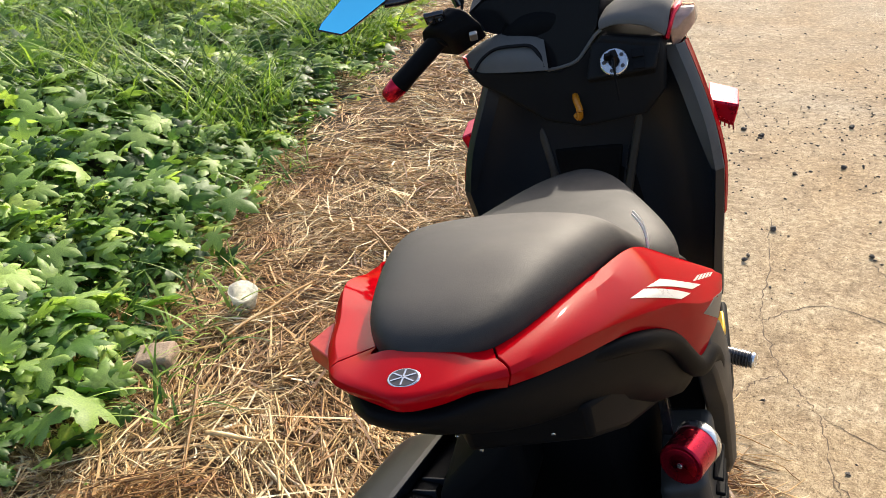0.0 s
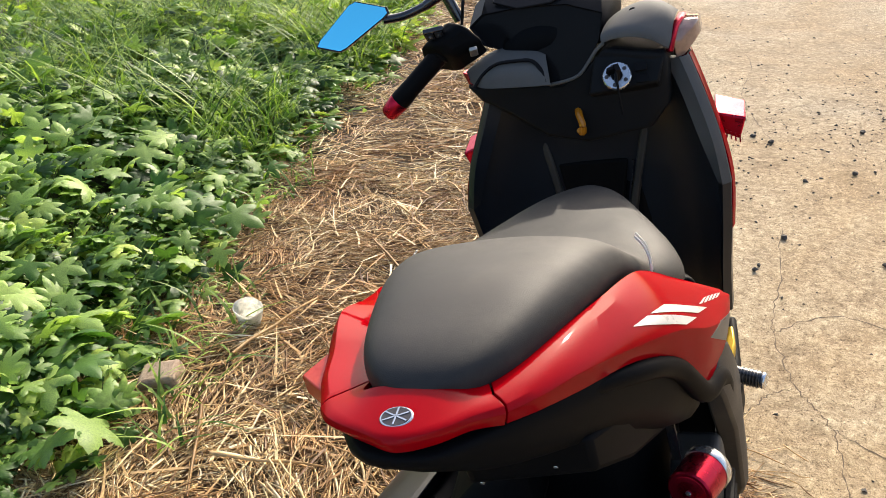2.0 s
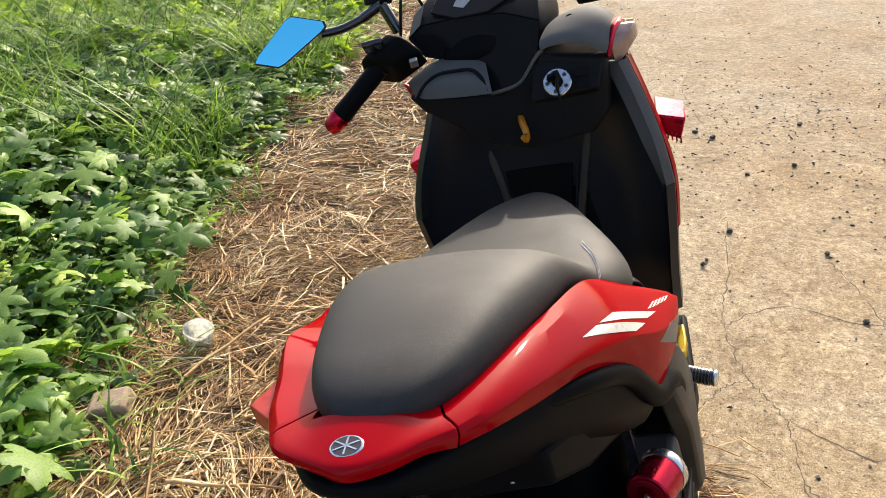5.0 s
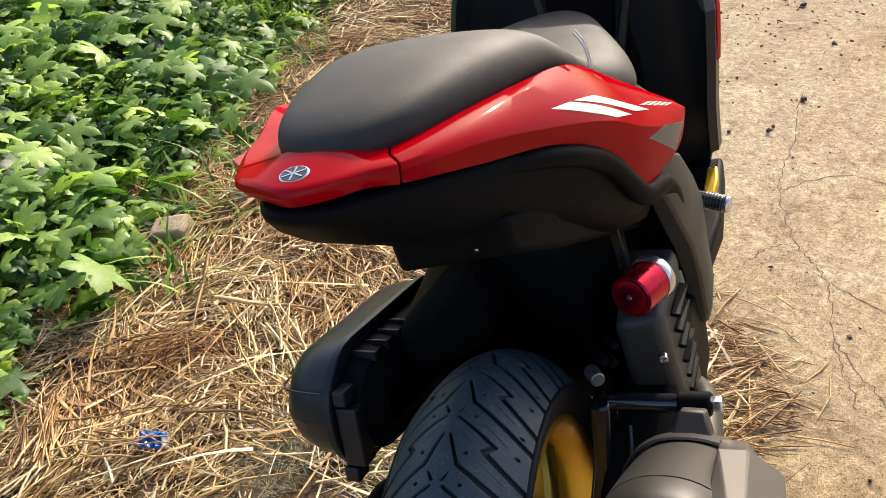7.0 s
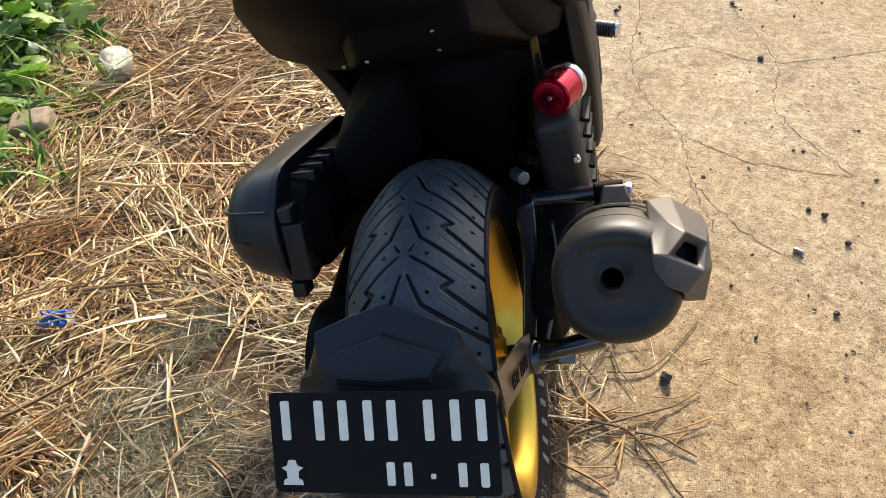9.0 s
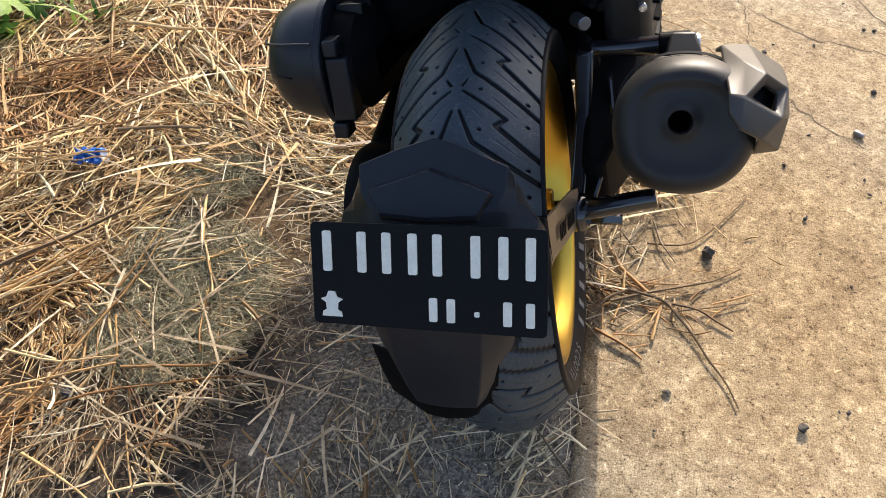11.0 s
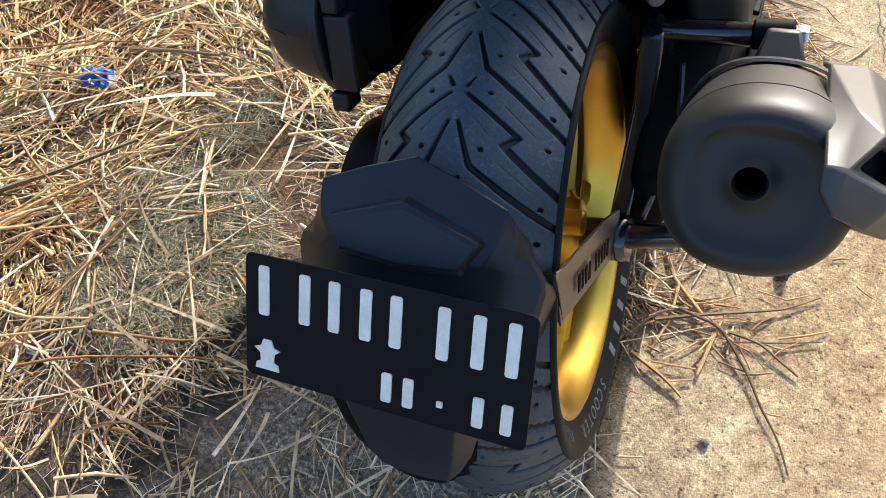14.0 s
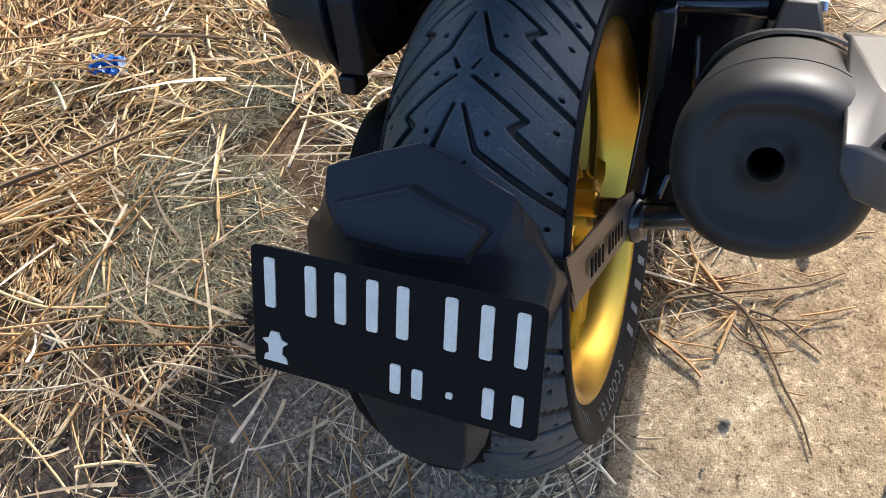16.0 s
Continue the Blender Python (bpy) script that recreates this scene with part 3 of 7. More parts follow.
def make_rear_wheel():
    # the grooves are cut finely where the tread shows, and coarsely under the mudguard and in front
    nu, verts, groove = 208, [], []
    us = TYRE_W * np.sin(np.linspace(-1.1, 1.1, nu)) / math.sin(1.1)
    r0 = tyre_profile(us)
    for k in range(21):
        mid = (k + 0.5) * 360 / 21
        fine = mid < 65 or mid > 285 or 80 < mid < 138
        per = 110 if fine else 20
        vs = np.arange(per) * PITCH / per
        U, V = np.meshgrid(us, vs)
        D = tread_depth(U, V)
        for j in range(per):
            a = 2 * math.pi * (k + j / per) / 21
            rr = r0 - 0.0046 * D[j]
            verts.extend(zip(us, -rr * math.sin(a), AXLE_Z + rr * math.cos(a)))
            groove.append(D[j])
    na = len(groove)
    faces = [(k * nu + i, (k + 1) % na * nu + i, (k + 1) % na * nu + i + 1, k * nu + i + 1) for k in range(na) for i in range(nu - 1)]
    wheel = new("rear_wheel")
    wheel.parent = scooter
    # the axle sits a little askew in the swing arm
    wheel.matrix_local = Matrix.Translation((0.0198, -0.009, 0.286)) @ Euler((0, -0.0387, 0.083)).to_matrix().to_4x4() @ Matrix.Translation((0, 0, -AXLE_Z))
    tagged(wheel, "gold alloy rear wheel with wide patterned tyre")
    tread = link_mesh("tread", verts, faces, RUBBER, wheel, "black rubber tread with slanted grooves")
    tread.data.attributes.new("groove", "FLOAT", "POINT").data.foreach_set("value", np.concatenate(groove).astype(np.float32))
    r_edge = float(r0[0])
    prof = [(TYRE_W, r_edge), (0.0862, r_edge - 0.0005), (0.0880, 0.2405), (0.0870, 0.2330), (0.0790, 0.2130), (0.0755, 0.2075), (0.074, 0.2055), (0.068, 0.2035)]
    for s in (1, -1):
        rings = [[at_wheel(s * u, r, 2 * math.pi * k / 120) for k in range(120)] for u, r in prof]
        part("sidewall", loft(rings, caps=False), SIDEWALL, wheel, smooth=60)
    # rim: barrel with lips, hub and five broad spokes
    rim = [(0.068, 0.2055), (0.0735, 0.2050), (0.0750, 0.201), (0.0735, 0.195), (0.068, 0.190), (0.054, 0.177), (0.02, 0.170), (-0.02, 0.170), (-0.054, 0.177),
           (-0.068, 0.190), (-0.0735, 0.195), (-0.0750, 0.201), (-0.068, 0.2055), (-0.060, 0.198), (-0.02, 0.178), (0.02, 0.178), (0.060, 0.198)]
    rings = [[at_wheel(u, r, 2 * math.pi * k / 120) for k in range(120)] for u, r in rim + rim[:1]]
    part("rim", loft(rings, caps=False), GOLD, wheel, "gold painted alloy rim", smooth=35)
    part("hub", turned((-0.03, 0, AXLE_Z), (0.060, 0, AXLE_Z), [(0, 0.052), (0.3, 0.058), (0.55, 0.054), (0.62, 0.040), (0.97, 0.036), (1, 0.030)]), GOLD, wheel, smooth=30)
    for k in range(5):
        a0 = 2 * math.pi * (k + 0.12) / 5
        rings = []
        for f in np.linspace(0, 1, 9):
            r = 0.046 + f * 0.130
            half = 0.024 + 0.002 * f + 0.010 * max(f - 0.72, 0) / 0.28
            w, d0, d1 = half / r, 0.050 - 0.014 * f * f, -0.006 - 0.008 * f
            a = a0 + 0.10 * f
            rings.append([at_wheel(d0 - 0.006, r, a - w * 0.55), at_wheel(d0 - 0.006, r, a + w * 0.55), at_wheel(d0, r, a + w * 0.8), at_wheel(d0 - 0.010, r, a + w),
                          at_wheel(d1, r, a + w * 0.8), at_wheel(d1, r, a - w * 0.8), at_wheel(d0 - 0.010, r, a - w), at_wheel(d0, r, a - w * 0.8)])
        part("spoke", loft(rings), GOLD, wheel, smooth=28, bevel=0.0015)
    part("boss", rod(at_wheel(0.03, 0.078, 0.55), at_wheel(0.076, 0.078, 0.55), 0.0135), GOLD, wheel)
    part("axle_spacer", rod((0.05, 0, AXLE_Z), (0.112, 0, AXLE_Z), 0.018), STEEL_BLACK, wheel)
    # raised lettering of the sidewall: the make as plain bars, then words that can be read

    WALL_TILT = math.atan2(0.0080, 0.0200)

    def on_wall(a, r):
        """A pose on the right sidewall: x forward along the text, y outwards, z out of the wall."""
        out, right = Vector((0, -math.sin(a), math.cos(a))), Vector((1, 0, 0))
        e_y = out * math.cos(WALL_TILT) + right * math.sin(WALL_TILT)
        e_z = right * math.cos(WALL_TILT) - out * math.sin(WALL_TILT)
        m = Matrix((e_y.cross(e_z), e_y, e_z)).transposed().to_4x4()
        m.translation = at_wheel(0.0792 + (r - 0.2130) * math.tan(WALL_TILT), r, a)
        return m
    for k in range(5):
        bm = slab_from([(-0.006, 0), (0.004, 0), (0.006, 0.017), (-0.004, 0.017)], 0.0009, on_wall(radians(211 - 8.6 * k), 0.2135))
        part("letter_bar", bm, LETTER, wheel, "raised grey bar in place of a letter")
    for word, first, step, size, r in (("SCOOTER", 161, 5.2, 0.0215, 0.2135), ("150/70-14", 112, 3.6, 0.0180, 0.2140)):
        for k, ch in enumerate(word):
            me = glyph(ch, size)
            me.materials.append(LETTER)
            ob = new("letter", me)
            ob.parent = wheel
            ob.matrix_local = on_wall(radians(first - step * k), r)
    return wheel


make_rear_wheel()

# ---- seat ----
MID, MID_P = 0.009, 0.003           # the middle lines of seat and panels
SEAT_ROWS = [  # y, half width, underside, top
    (-0.074, 0.016, 0.934, 0.941), (-0.069, 0.042, 0.929, 0.950), (-0.050, 0.064, 0.921, 0.960), (-0.012, 0.086, 0.912, 0.966),
    (0.06, 0.108, 0.900, 0.966), (0.13, 0.127, 0.888, 0.958), (0.19, 0.136, 0.874, 0.944), (0.235, 0.143, 0.858, 0.926),
    (0.270, 0.151, 0.832, 0.895), (0.305, 0.168, 0.796, 0.866), (0.36, 0.185, 0.764, 0.848), (0.42, 0.174, 0.752, 0.842),
    (0.49, 0.145, 0.742, 0.834), (0.56, 0.113, 0.734, 0.826), (0.62, 0.088, 0.722, 0.814), (0.67, 0.060, 0.712, 0.797), (0.70, 0.036, 0.712, 0.780), (0.712, 0.014, 0.725, 0.762)]
SEAT_PROFILE = [(-0.82, 0.0), (-0.97, 0.16), (-1.0, 0.42), (-0.93, 0.74), (-0.74, 0.93), (-0.38, 0.99), (0, 1.0), (0.38, 0.99), (0.74, 0.93),
                (0.93, 0.74), (1.0, 0.42), (0.97, 0.16), (0.82, 0.0), (0, -0.02)]


def make_seat():
    rings = []
    for y, w, zb, zt in SEAT_ROWS:
        rings.append([(MID + x * (w - 0.008), y - 0.02 * abs(x) * (1 if y > 0.2 else 0), zb + (zt - zb) * h) for x, h in SEAT_PROFILE])
    seat = part("seat", loft(rings), SEAT, scooter, "black vinyl seat with stepped pillion, lightly dusty", subdiv=2)
    for s in (1, -1):
        for off in (0.0, 0.008):
            pts = [(MID + s * 0.1445, 0.250 + off, 0.856), (MID + s * 0.1438, 0.253 + off, 0.872), (MID + s * 0.1395, 0.256 + off, 0.887), (MID + s * 0.131, 0.259 + off, 0.899)]
            part("stitching", tube([(x + s * 0.0022, y, z + 0.0006) for x, y, z in pts], 0.0013, 6, 6), THREAD, seat)
    return seat


make_seat()

# ---- red tail and side panels ----
PANEL = [  # stations from the tail forward: top edge, upper fold, widest line, lower edge
    ((0.056, -0.030, 0.930), (0.070, -0.060, 0.931), (0.083, -0.073, 0.922), (0.078, -0.070, 0.908)),
    ((0.074, -0.004, 0.927), (0.088, -0.030, 0.928), (0.104, -0.042, 0.915), (0.098, -0.040, 0.898)),
    ((0.098, 0.040, 0.921), (0.108, 0.020, 0.922), (0.128, 0.008, 0.902), (0.121, 0.010, 0.880)),
    ((0.122, 0.110, 0.909), (0.133, 0.092, 0.908), (0.159, 0.087, 0.871), (0.154, 0.092, 0.850)),
    ((0.141, 0.182, 0.894), (0.149, 0.166, 0.892), (0.190, 0.169, 0.834), (0.181, 0.168, 0.800)),
    ((0.153, 0.228, 0.873), (0.162, 0.224, 0.867), (0.209, 0.236, 0.792), (0.200, 0.230, 0.722)),
    ((0.174, 0.288, 0.828), (0.183, 0.286, 0.822), (0.221, 0.304, 0.757), (0.213, 0.300, 0.706)),
    ((0.195, 0.350, 0.782), (0.203, 0.349, 0.776), (0.226, 0.360, 0.736), (0.221, 0.358, 0.702)),
    ((0.214, 0.396, 0.746), (0.219, 0.396, 0.741), (0.225, 0.404, 0.727), (0.222, 0.400, 0.708))]


def fine_rows(rows, k):
    cols = [smooth_path([r[i] for r in rows], k) for i in range(len(rows[0]))]
    return [[c[j] for c in cols] for j in range(len(cols[0]))]


def across(rows, k):
    return [smooth_path(r, k) for r in rows]


def creased(rows):
    """Across each row: straight to the fold, then a soft swell to the widest line and the lower edge."""
    out = []
    for t, f, w, l in rows:
        m1 = f.lerp(w, 0.35) + (Vector((1, 0, 1)) * 0.0015 if w.x > 0 else Vector((-1, 0, 1)) * 0.0015)
        m2 = f.lerp(w, 0.7) + (Vector((1, 0, 1)) * 0.0022 if w.x > 0 else Vector((-1, 0, 1)) * 0.0022)
        out.append([t, f, m1, m2, w, w.lerp(l, 0.5), l])
    return out


PANEL_ROWS = creased(fine_rows(PANEL, 5))
# the left panel, mirrored; its rim stands up beside the seat
PANEL_LEFT = [
    ((0.052, -0.034, 0.926), (0.076, -0.066, 0.932), (0.084, -0.074, 0.922), (0.079, -0.071, 0.908)),
    ((0.066, -0.006, 0.918), (0.096, -0.030, 0.930), (0.105, -0.035, 0.916), (0.100, -0.034, 0.898)),
    ((0.084, 0.040, 0.912), (0.113, 0.016, 0.925), (0.124, 0.011, 0.908), (0.118, 0.012, 0.884)),
    ((0.108, 0.110, 0.900), (0.144, 0.096, 0.920), (0.156, 0.090, 0.894), (0.151, 0.092, 0.854))]
PANEL_LEFT += [tuple((x + 0.004, y, z) for x, y, z in r) for r in PANEL[4:]]
LEFT_ROWS = creased(fine_rows(PANEL_LEFT, 5))


def make_side_panel(s):
    bm = sheet(PANEL_ROWS if s > 0 else LEFT_ROWS, 0.004, True)
    if s < 0:
        mirrored(bm)
    return part("side_panel", bm, RED, scooter, "glossy metallic red side panel", smooth=60, bevel=0.004, segs=3)


side_right = make_side_panel(1)
side_left = make_side_panel(-1)


def panel_point(f, g):
    """A place on the right panel: f along the stations, g across: 0 top, 1 fold, 2 widest line, 3 lower edge."""
    col = [0, 1, 4, 6]
    j = min(int(g), 2)
    c = col[j] + (col[j + 1] - col[j]) * (g - j)
    r = f * 5
    i, k = min(int(r), len(PANEL_ROWS) - 2), min(int(c), 5)
    a, b = r - i, c - k
    p = [Vector(PANEL_ROWS[i + di][k + dj]) for di in (0, 1) for dj in (0, 1)]
    return p[0] * (1 - a) * (1 - b) + p[1] * (1 - a) * b + p[2] * a * (1 - b) + p[3] * a * b


PANEL_NET = np.array([panel_point(f, g)[:] for f in np.arange(2.6, 7.9, 0.03) for g in np.arange(1.2, 2.99, 0.03)])


def panel_decal(corners, material, label, lift=0.0006):
    """A thin straight-edged film on the right panel between four corners given as (f, g)."""
    a, b, c, d = [panel_point(f, g) for f, g in corners]
    nor = (b - d).cross(c - a).normalized()
    nor = nor if nor.x > 0 else -nor
    n3, rows = np.array(nor), []
    for i in range(13):
        u, row = i / 12, []
        for j in range(5):
            v = j / 4
            p = np.array((a.lerp(b, u)).lerp(d.lerp(c, u), v))
            e = PANEL_NET - p
            off = e @ n3
            near = np.argsort(np.linalg.norm(e - off[:, None] * n3, axis=1))[:4]
            row.append(Vector(p + n3 * (float(off[near].mean()) + lift)))
        rows.append(row)
    du, dv = rows[1][0] - rows[0][0], rows[0][1] - rows[0][0]
    return part("decal", sheet(rows, 0.0004, du.cross(dv).x < 0), material, side_right, label)


TAIL = [  # from the right joint round the back to the middle: seat side, fold, outer line, lower edge
    ((0.055, -0.032, 0.931), (0.069, -0.062, 0.931), (0.082, -0.075, 0.922), (0.077, -0.072, 0.908)),
    ((0.050, -0.056, 0.936), (0.056, -0.082, 0.934), (0.060, -0.092, 0.927), (0.056, -0.087, 0.915)),
    ((0.032, -0.066, 0.943), (0.033, -0.106, 0.937), (0.034, -0.114, 0.930), (0.032, -0.108, 0.918)),
    ((MID_P, -0.068, 0.945), (MID_P, -0.117, 0.938), (MID_P, -0.125, 0.931), (MID_P, -0.119, 0.919))]


def make_tail():
    half = TAIL
    full = half + [tuple((2 * MID_P - x, y, z) for x, y, z in half[2])]
    full += [((-0.046, -0.058, 0.934), (-0.058, -0.086, 0.934), (-0.065, -0.096, 0.927), (-0.060, -0.090, 0.915)), tuple((-x, y - 0.002, z) for x, y, z in PANEL_LEFT[0])]
    tail = part("tail_cover", sheet(creased(fine_rows(full, 6)), 0.004), RED, scooter, "glossy red tail cover", smooth=60, bevel=0.003, segs=3)
    m = pose(0.003, -0.1015, 0.9392, 11, 0, 0)
    ring = [(0.0145 * math.cos(a), 0.0105 * math.sin(a)) for a in np.linspace(0, 2 * math.pi, 32, endpoint=False)]
    badge = part("emblem", slab_from(ring, 0.0016, m), SILVER, tail, "oval silver emblem", bevel=0.0008)
    ring2 = [(x * 0.86, y * 0.86) for x, y in ring]
    part("emblem_face", slab_from(ring2, 0.0019, m), EMBLEM_DARK, badge)
    for k in range(3):
        a = k * math.pi / 3 + math.pi / 2
        c, s_ = math.cos(a), math.sin(a)
        bar = [(c * t * 0.0118 - s_ * w, s_ * t * 0.0084 + c * w * 0.8) for t, w in ((-1, -0.0008), (1, -0.0008), (1, 0.0008), (-1, 0.0008))]
        part("emblem_bar", slab_from(bar, 0.0024, m), SILVER, badge)
    return tail


make_tail()

# pale and dark decals on the right panel; the lettering becomes plain bars
panel_decal(((4.15, 1.48), (5.70, 1.64), (5.10, 1.72), (3.65, 1.52)), WHITE, "pale grey slanted stripe decal")
panel_decal(((3.55, 1.53), (4.85, 1.80), (4.25, 1.92), (3.15, 1.57)), WHITE, "pale grey slanted stripe decal")
for k in range(5):
    u, v = k / 5, (k + 0.68) / 5
    panel_decal(((5.5 + 1.45 * u, 1.56 - 0.12 * u), (5.5 + 1.45 * v, 1.56 - 0.12 * v), (6.1 + 1.4 * v, 1.41 - 0.18 * v), (6.1 + 1.4 * u, 1.41 - 0.18 * u)), WHITE, "white decal bar")
panel_decal(((5.85, 1.97), (7.30, 2.16), (6.60, 2.90), (5.15, 2.20)), GREY_DECAL, "dark grey decal patch")

# ---- underbody below the tail ----
UNDER = [  # y, half width above, half width below, upper height, lower height
    (-0.120, 0.024, 0.016, 0.914, 0.902), (-0.100, 0.050, 0.032, 0.912, 0.884), (-0.060, 0.080, 0.054, 0.906, 0.842), (0.0, 0.112, 0.080, 0.886, 0.798),
    (0.07, 0.148, 0.112, 0.872, 0.752), (0.14, 0.174, 0.142, 0.840, 0.702), (0.21, 0.194, 0.166, 0.788, 0.642), (0.29, 0.206, 0.182, 0.735, 0.600),
    (0.40, 0.208, 0.180, 0.735, 0.570)]


def make_underbody():
    rings = []
    for y, wt, wb, zt, zb in UNDER:
        h = zt - zb
        full = float(np.interp(y, [-0.12, -0.06, 0.0, 0.1, 0.2, 0.4], [0.0, 0.014, 0.028, 0.046, 0.040, 0.02]))
        rings.append([(-wb - full * 0.8, y, zb), (-(wb + wt) / 2 - 0.006 - full, y, zb + h * 0.45), (-wt, y, zt - 0.004), (-wt * 0.8, y, zt), (wt * 0.8, y, zt), (wt, y, zt - 0.004),
                      ((wb + wt) / 2 + 0.006, y, zb + h * 0.45), (wb, y, zb)])
    body = part("tail_underbody", loft(rings), PLASTIC, scooter, "matt black plastic under the tail", smooth=50, subdiv=1)
    return body


underbody = make_underbody()
part("reflector", loft([[(-0.150, 0.002, 0.906 - d), (-0.132, 0.050, 0.908 - d), (-0.118, 0.030, 0.906 - d), (-0.100, -0.034, 0.904 - d)] for d in (0.0, 0.022)]), RED_LENS, scooter,
     "dark red reflector beside the tail", bevel=0.002)

# raised band that follows the lower edge of the red panel and hangs down in front
for s in (1, -1):
    band = [(s * (r[3][0] - 0.004 - 0.028 * (k == 0)), r[3][1], r[3][2] - 0.012) for k, r in enumerate(PANEL[2:6])] + [(s * 0.206, 0.285, 0.690), (s * 0.208, 0.322, 0.655), (s * 0.204, 0.345, 0.612)]
    part("arch_band", tube(band, (0.010, 0.017), 12, 6), PLASTIC, underbody, "black raised band along the panel edge", smooth=60)
# inner mudguard with its bolts
part("inner_mudguard", loft([[(-0.022, 0.030, 0.80), (0.112, 0.030, 0.81), (0.112, 0.034, 0.765), (-0.022, 0.034, 0.742)],
                             [(-0.06, 0.10, 0.775), (0.135, 0.10, 0.785), (0.135, 0.10, 0.725), (-0.06, 0.10, 0.705)],
                             [(-0.10, 0.36, 0.70), (0.16, 0.36, 0.70), (0.16, 0.36, 0.58), (-0.10, 0.36, 0.56)]]), PLASTIC, scooter,
     "black plastic inner mudguard", bevel=0.006)
for x, y, z in ((-0.063, 0.100, 0.712), (0.072, 0.040, 0.771), (0.056, 0.112, 0.714), (-0.012, 0.045, 0.742)):
    part("bolt", rod((x, y - 0.004, z - 0.001), (x, y - 0.007, z - 0.002), 0.0026, 12), CHROME, scooter)

# ---- engine, air box, transmission ----
part("engine_block", loft([[(-0.08, 0.27, 0.60), (0.08, 0.27, 0.60), (0.09, 0.30, 0.36), (-0.09, 0.30, 0.36)],
                           [(-0.12, 0.36, 0.66), (0.13, 0.36, 0.66), (0.13, 0.36, 0.24), (-0.14, 0.36, 0.24)],
                           [(-0.13, 0.62, 0.66), (0.14, 0.62, 0.66), (0.15, 0.60, 0.22), (-0.14, 0.60, 0.22)]]), PLASTIC, scooter,
     "dark engine block under the seat", bevel=0.02, segs=3)


def squircle(rx, rz, n=28, p=3.2):
    out = []
    for k in range(n):
        a = 2 * math.pi * k / n
        c, s = math.cos(a), math.sin(a)
        out.append((rx * math.copysign(abs(c) ** (2 / p), c), rz * math.copysign(abs(s) ** (2 / p), s)))
    return out


def round_box(y0, y1, z0, z1, r, n=6):
    out = []
    for cy, cz, a0 in ((y1 - r, z1 - r, 0), (y0 + r, z1 - r, 90), (y0 + r, z0 + r, 180), (y1 - r, z0 + r, 270)):
        out += [(cy + r * math.cos(radians(a0 + 90 * k / n)), cz + r * math.sin(radians(a0 + 90 * k / n))) for k in range(n + 1)]
    return out


def make_air_box():
    """Outer cover, sealing flange and inner half with its blocks, split along an upright plane."""
    tilt = pose(-0.222, 0.032, 0.492, -15, 0, 0)

    def skin(rows):
        return loft([[tilt @ Vector((x, y, z)) for y, z in round_box(g, 0.38 - g, -0.088 + g * k, 0.086 - g * k, max(0.084 - 0.5 * g, 0.02))] for x, g, k in rows])
    air = part("air_box", skin([(-0.082, 0.052, 0.85), (-0.078, 0.034, 0.85), (-0.070, 0.022, 0.9), (-0.056, 0.011, 1), (-0.03, 0.004, 1), (0.006, 0.0, 1)]), SATIN, scooter,
               "black plastic air filter box with flange and ribs", smooth=32)
    part("joint_band", skin([(0.006, -0.004, 1), (0.0075, -0.006, 1), (0.0165, -0.006, 1), (0.018, -0.004, 1)]), SATIN, air, smooth=30)
    part("inner_half", skin([(0.018, 0.012, 1), (0.05, 0.016, 1), (0.066, 0.03, 1), (0.076, 0.05, 1)]), PLASTIC, air, smooth=30)
    for x0, x1, z0, z1 in ((0.02, 0.040, 0.026, 0.048), (0.02, 0.052, -0.062, 0.024), (0.014, 0.036, -0.088, -0.066)):
        part("clip", box(tilt @ Vector(((x0 + x1) / 2, 0.018, (z0 + z1) / 2)), (x1 - x0, 0.03, z1 - z0), (-15, 0, 0)), SATIN, air, bevel=0.003)
    for k in range(4):
        part("rib", box(tilt @ Vector((0.040, 0.07 + 0.035 * k, 0.070)), (0.036, 0.004, 0.014), (-15, 0, 0)), SATIN, air, bevel=0.001)
    part("lid_crease", tube([tilt @ Vector((-0.082, 0.055, 0.038)), tilt @ Vector((-0.058, 0.012, 0.044)), tilt @ Vector((0.006, 0.0005, 0.046))], 0.0016, 6), SATIN, air)
    return air


make_air_box()
# intake body between the air box and the engine
part("intake_body", loft([[(-0.150, 0.15, 0.550), (-0.03, 0.17, 0.65), (-0.03, 0.19, 0.50), (-0.165, 0.16, 0.44)],
                          [(-0.160, 0.30, 0.555), (-0.03, 0.28, 0.70), (-0.03, 0.30, 0.50), (-0.170, 0.32, 0.42)],
                          [(-0.150, 0.44, 0.555), (-0.03, 0.44, 0.70), (-0.03, 0.44, 0.50), (-0.150, 0.44, 0.42)]]), PLASTIC, scooter,
     "black intake body behind the engine", bevel=0.025, segs=3)
part("transmission_case", turned((-0.115, 0.02, 0.27), (-0.205, 0.02, 0.27), [(0, 0.085), (0.1, 0.098), (0.75, 0.098), (0.92, 0.09), (1, 0.07)], 36), PLASTIC, scooter,
     "black transmission case beside the wheel", smooth=40)
part("transmission_arm", loft([[(-0.19, 0.05, 0.36), (-0.12, 0.05, 0.36), (-0.12, 0.05, 0.2), (-0.19, 0.05, 0.2)],
                               [(-0.21, 0.55, 0.36), (-0.12, 0.55, 0.36), (-0.12, 0.55, 0.2), (-0.21, 0.55, 0.2)]]), PLASTIC, scooter, bevel=0.02, segs=3)
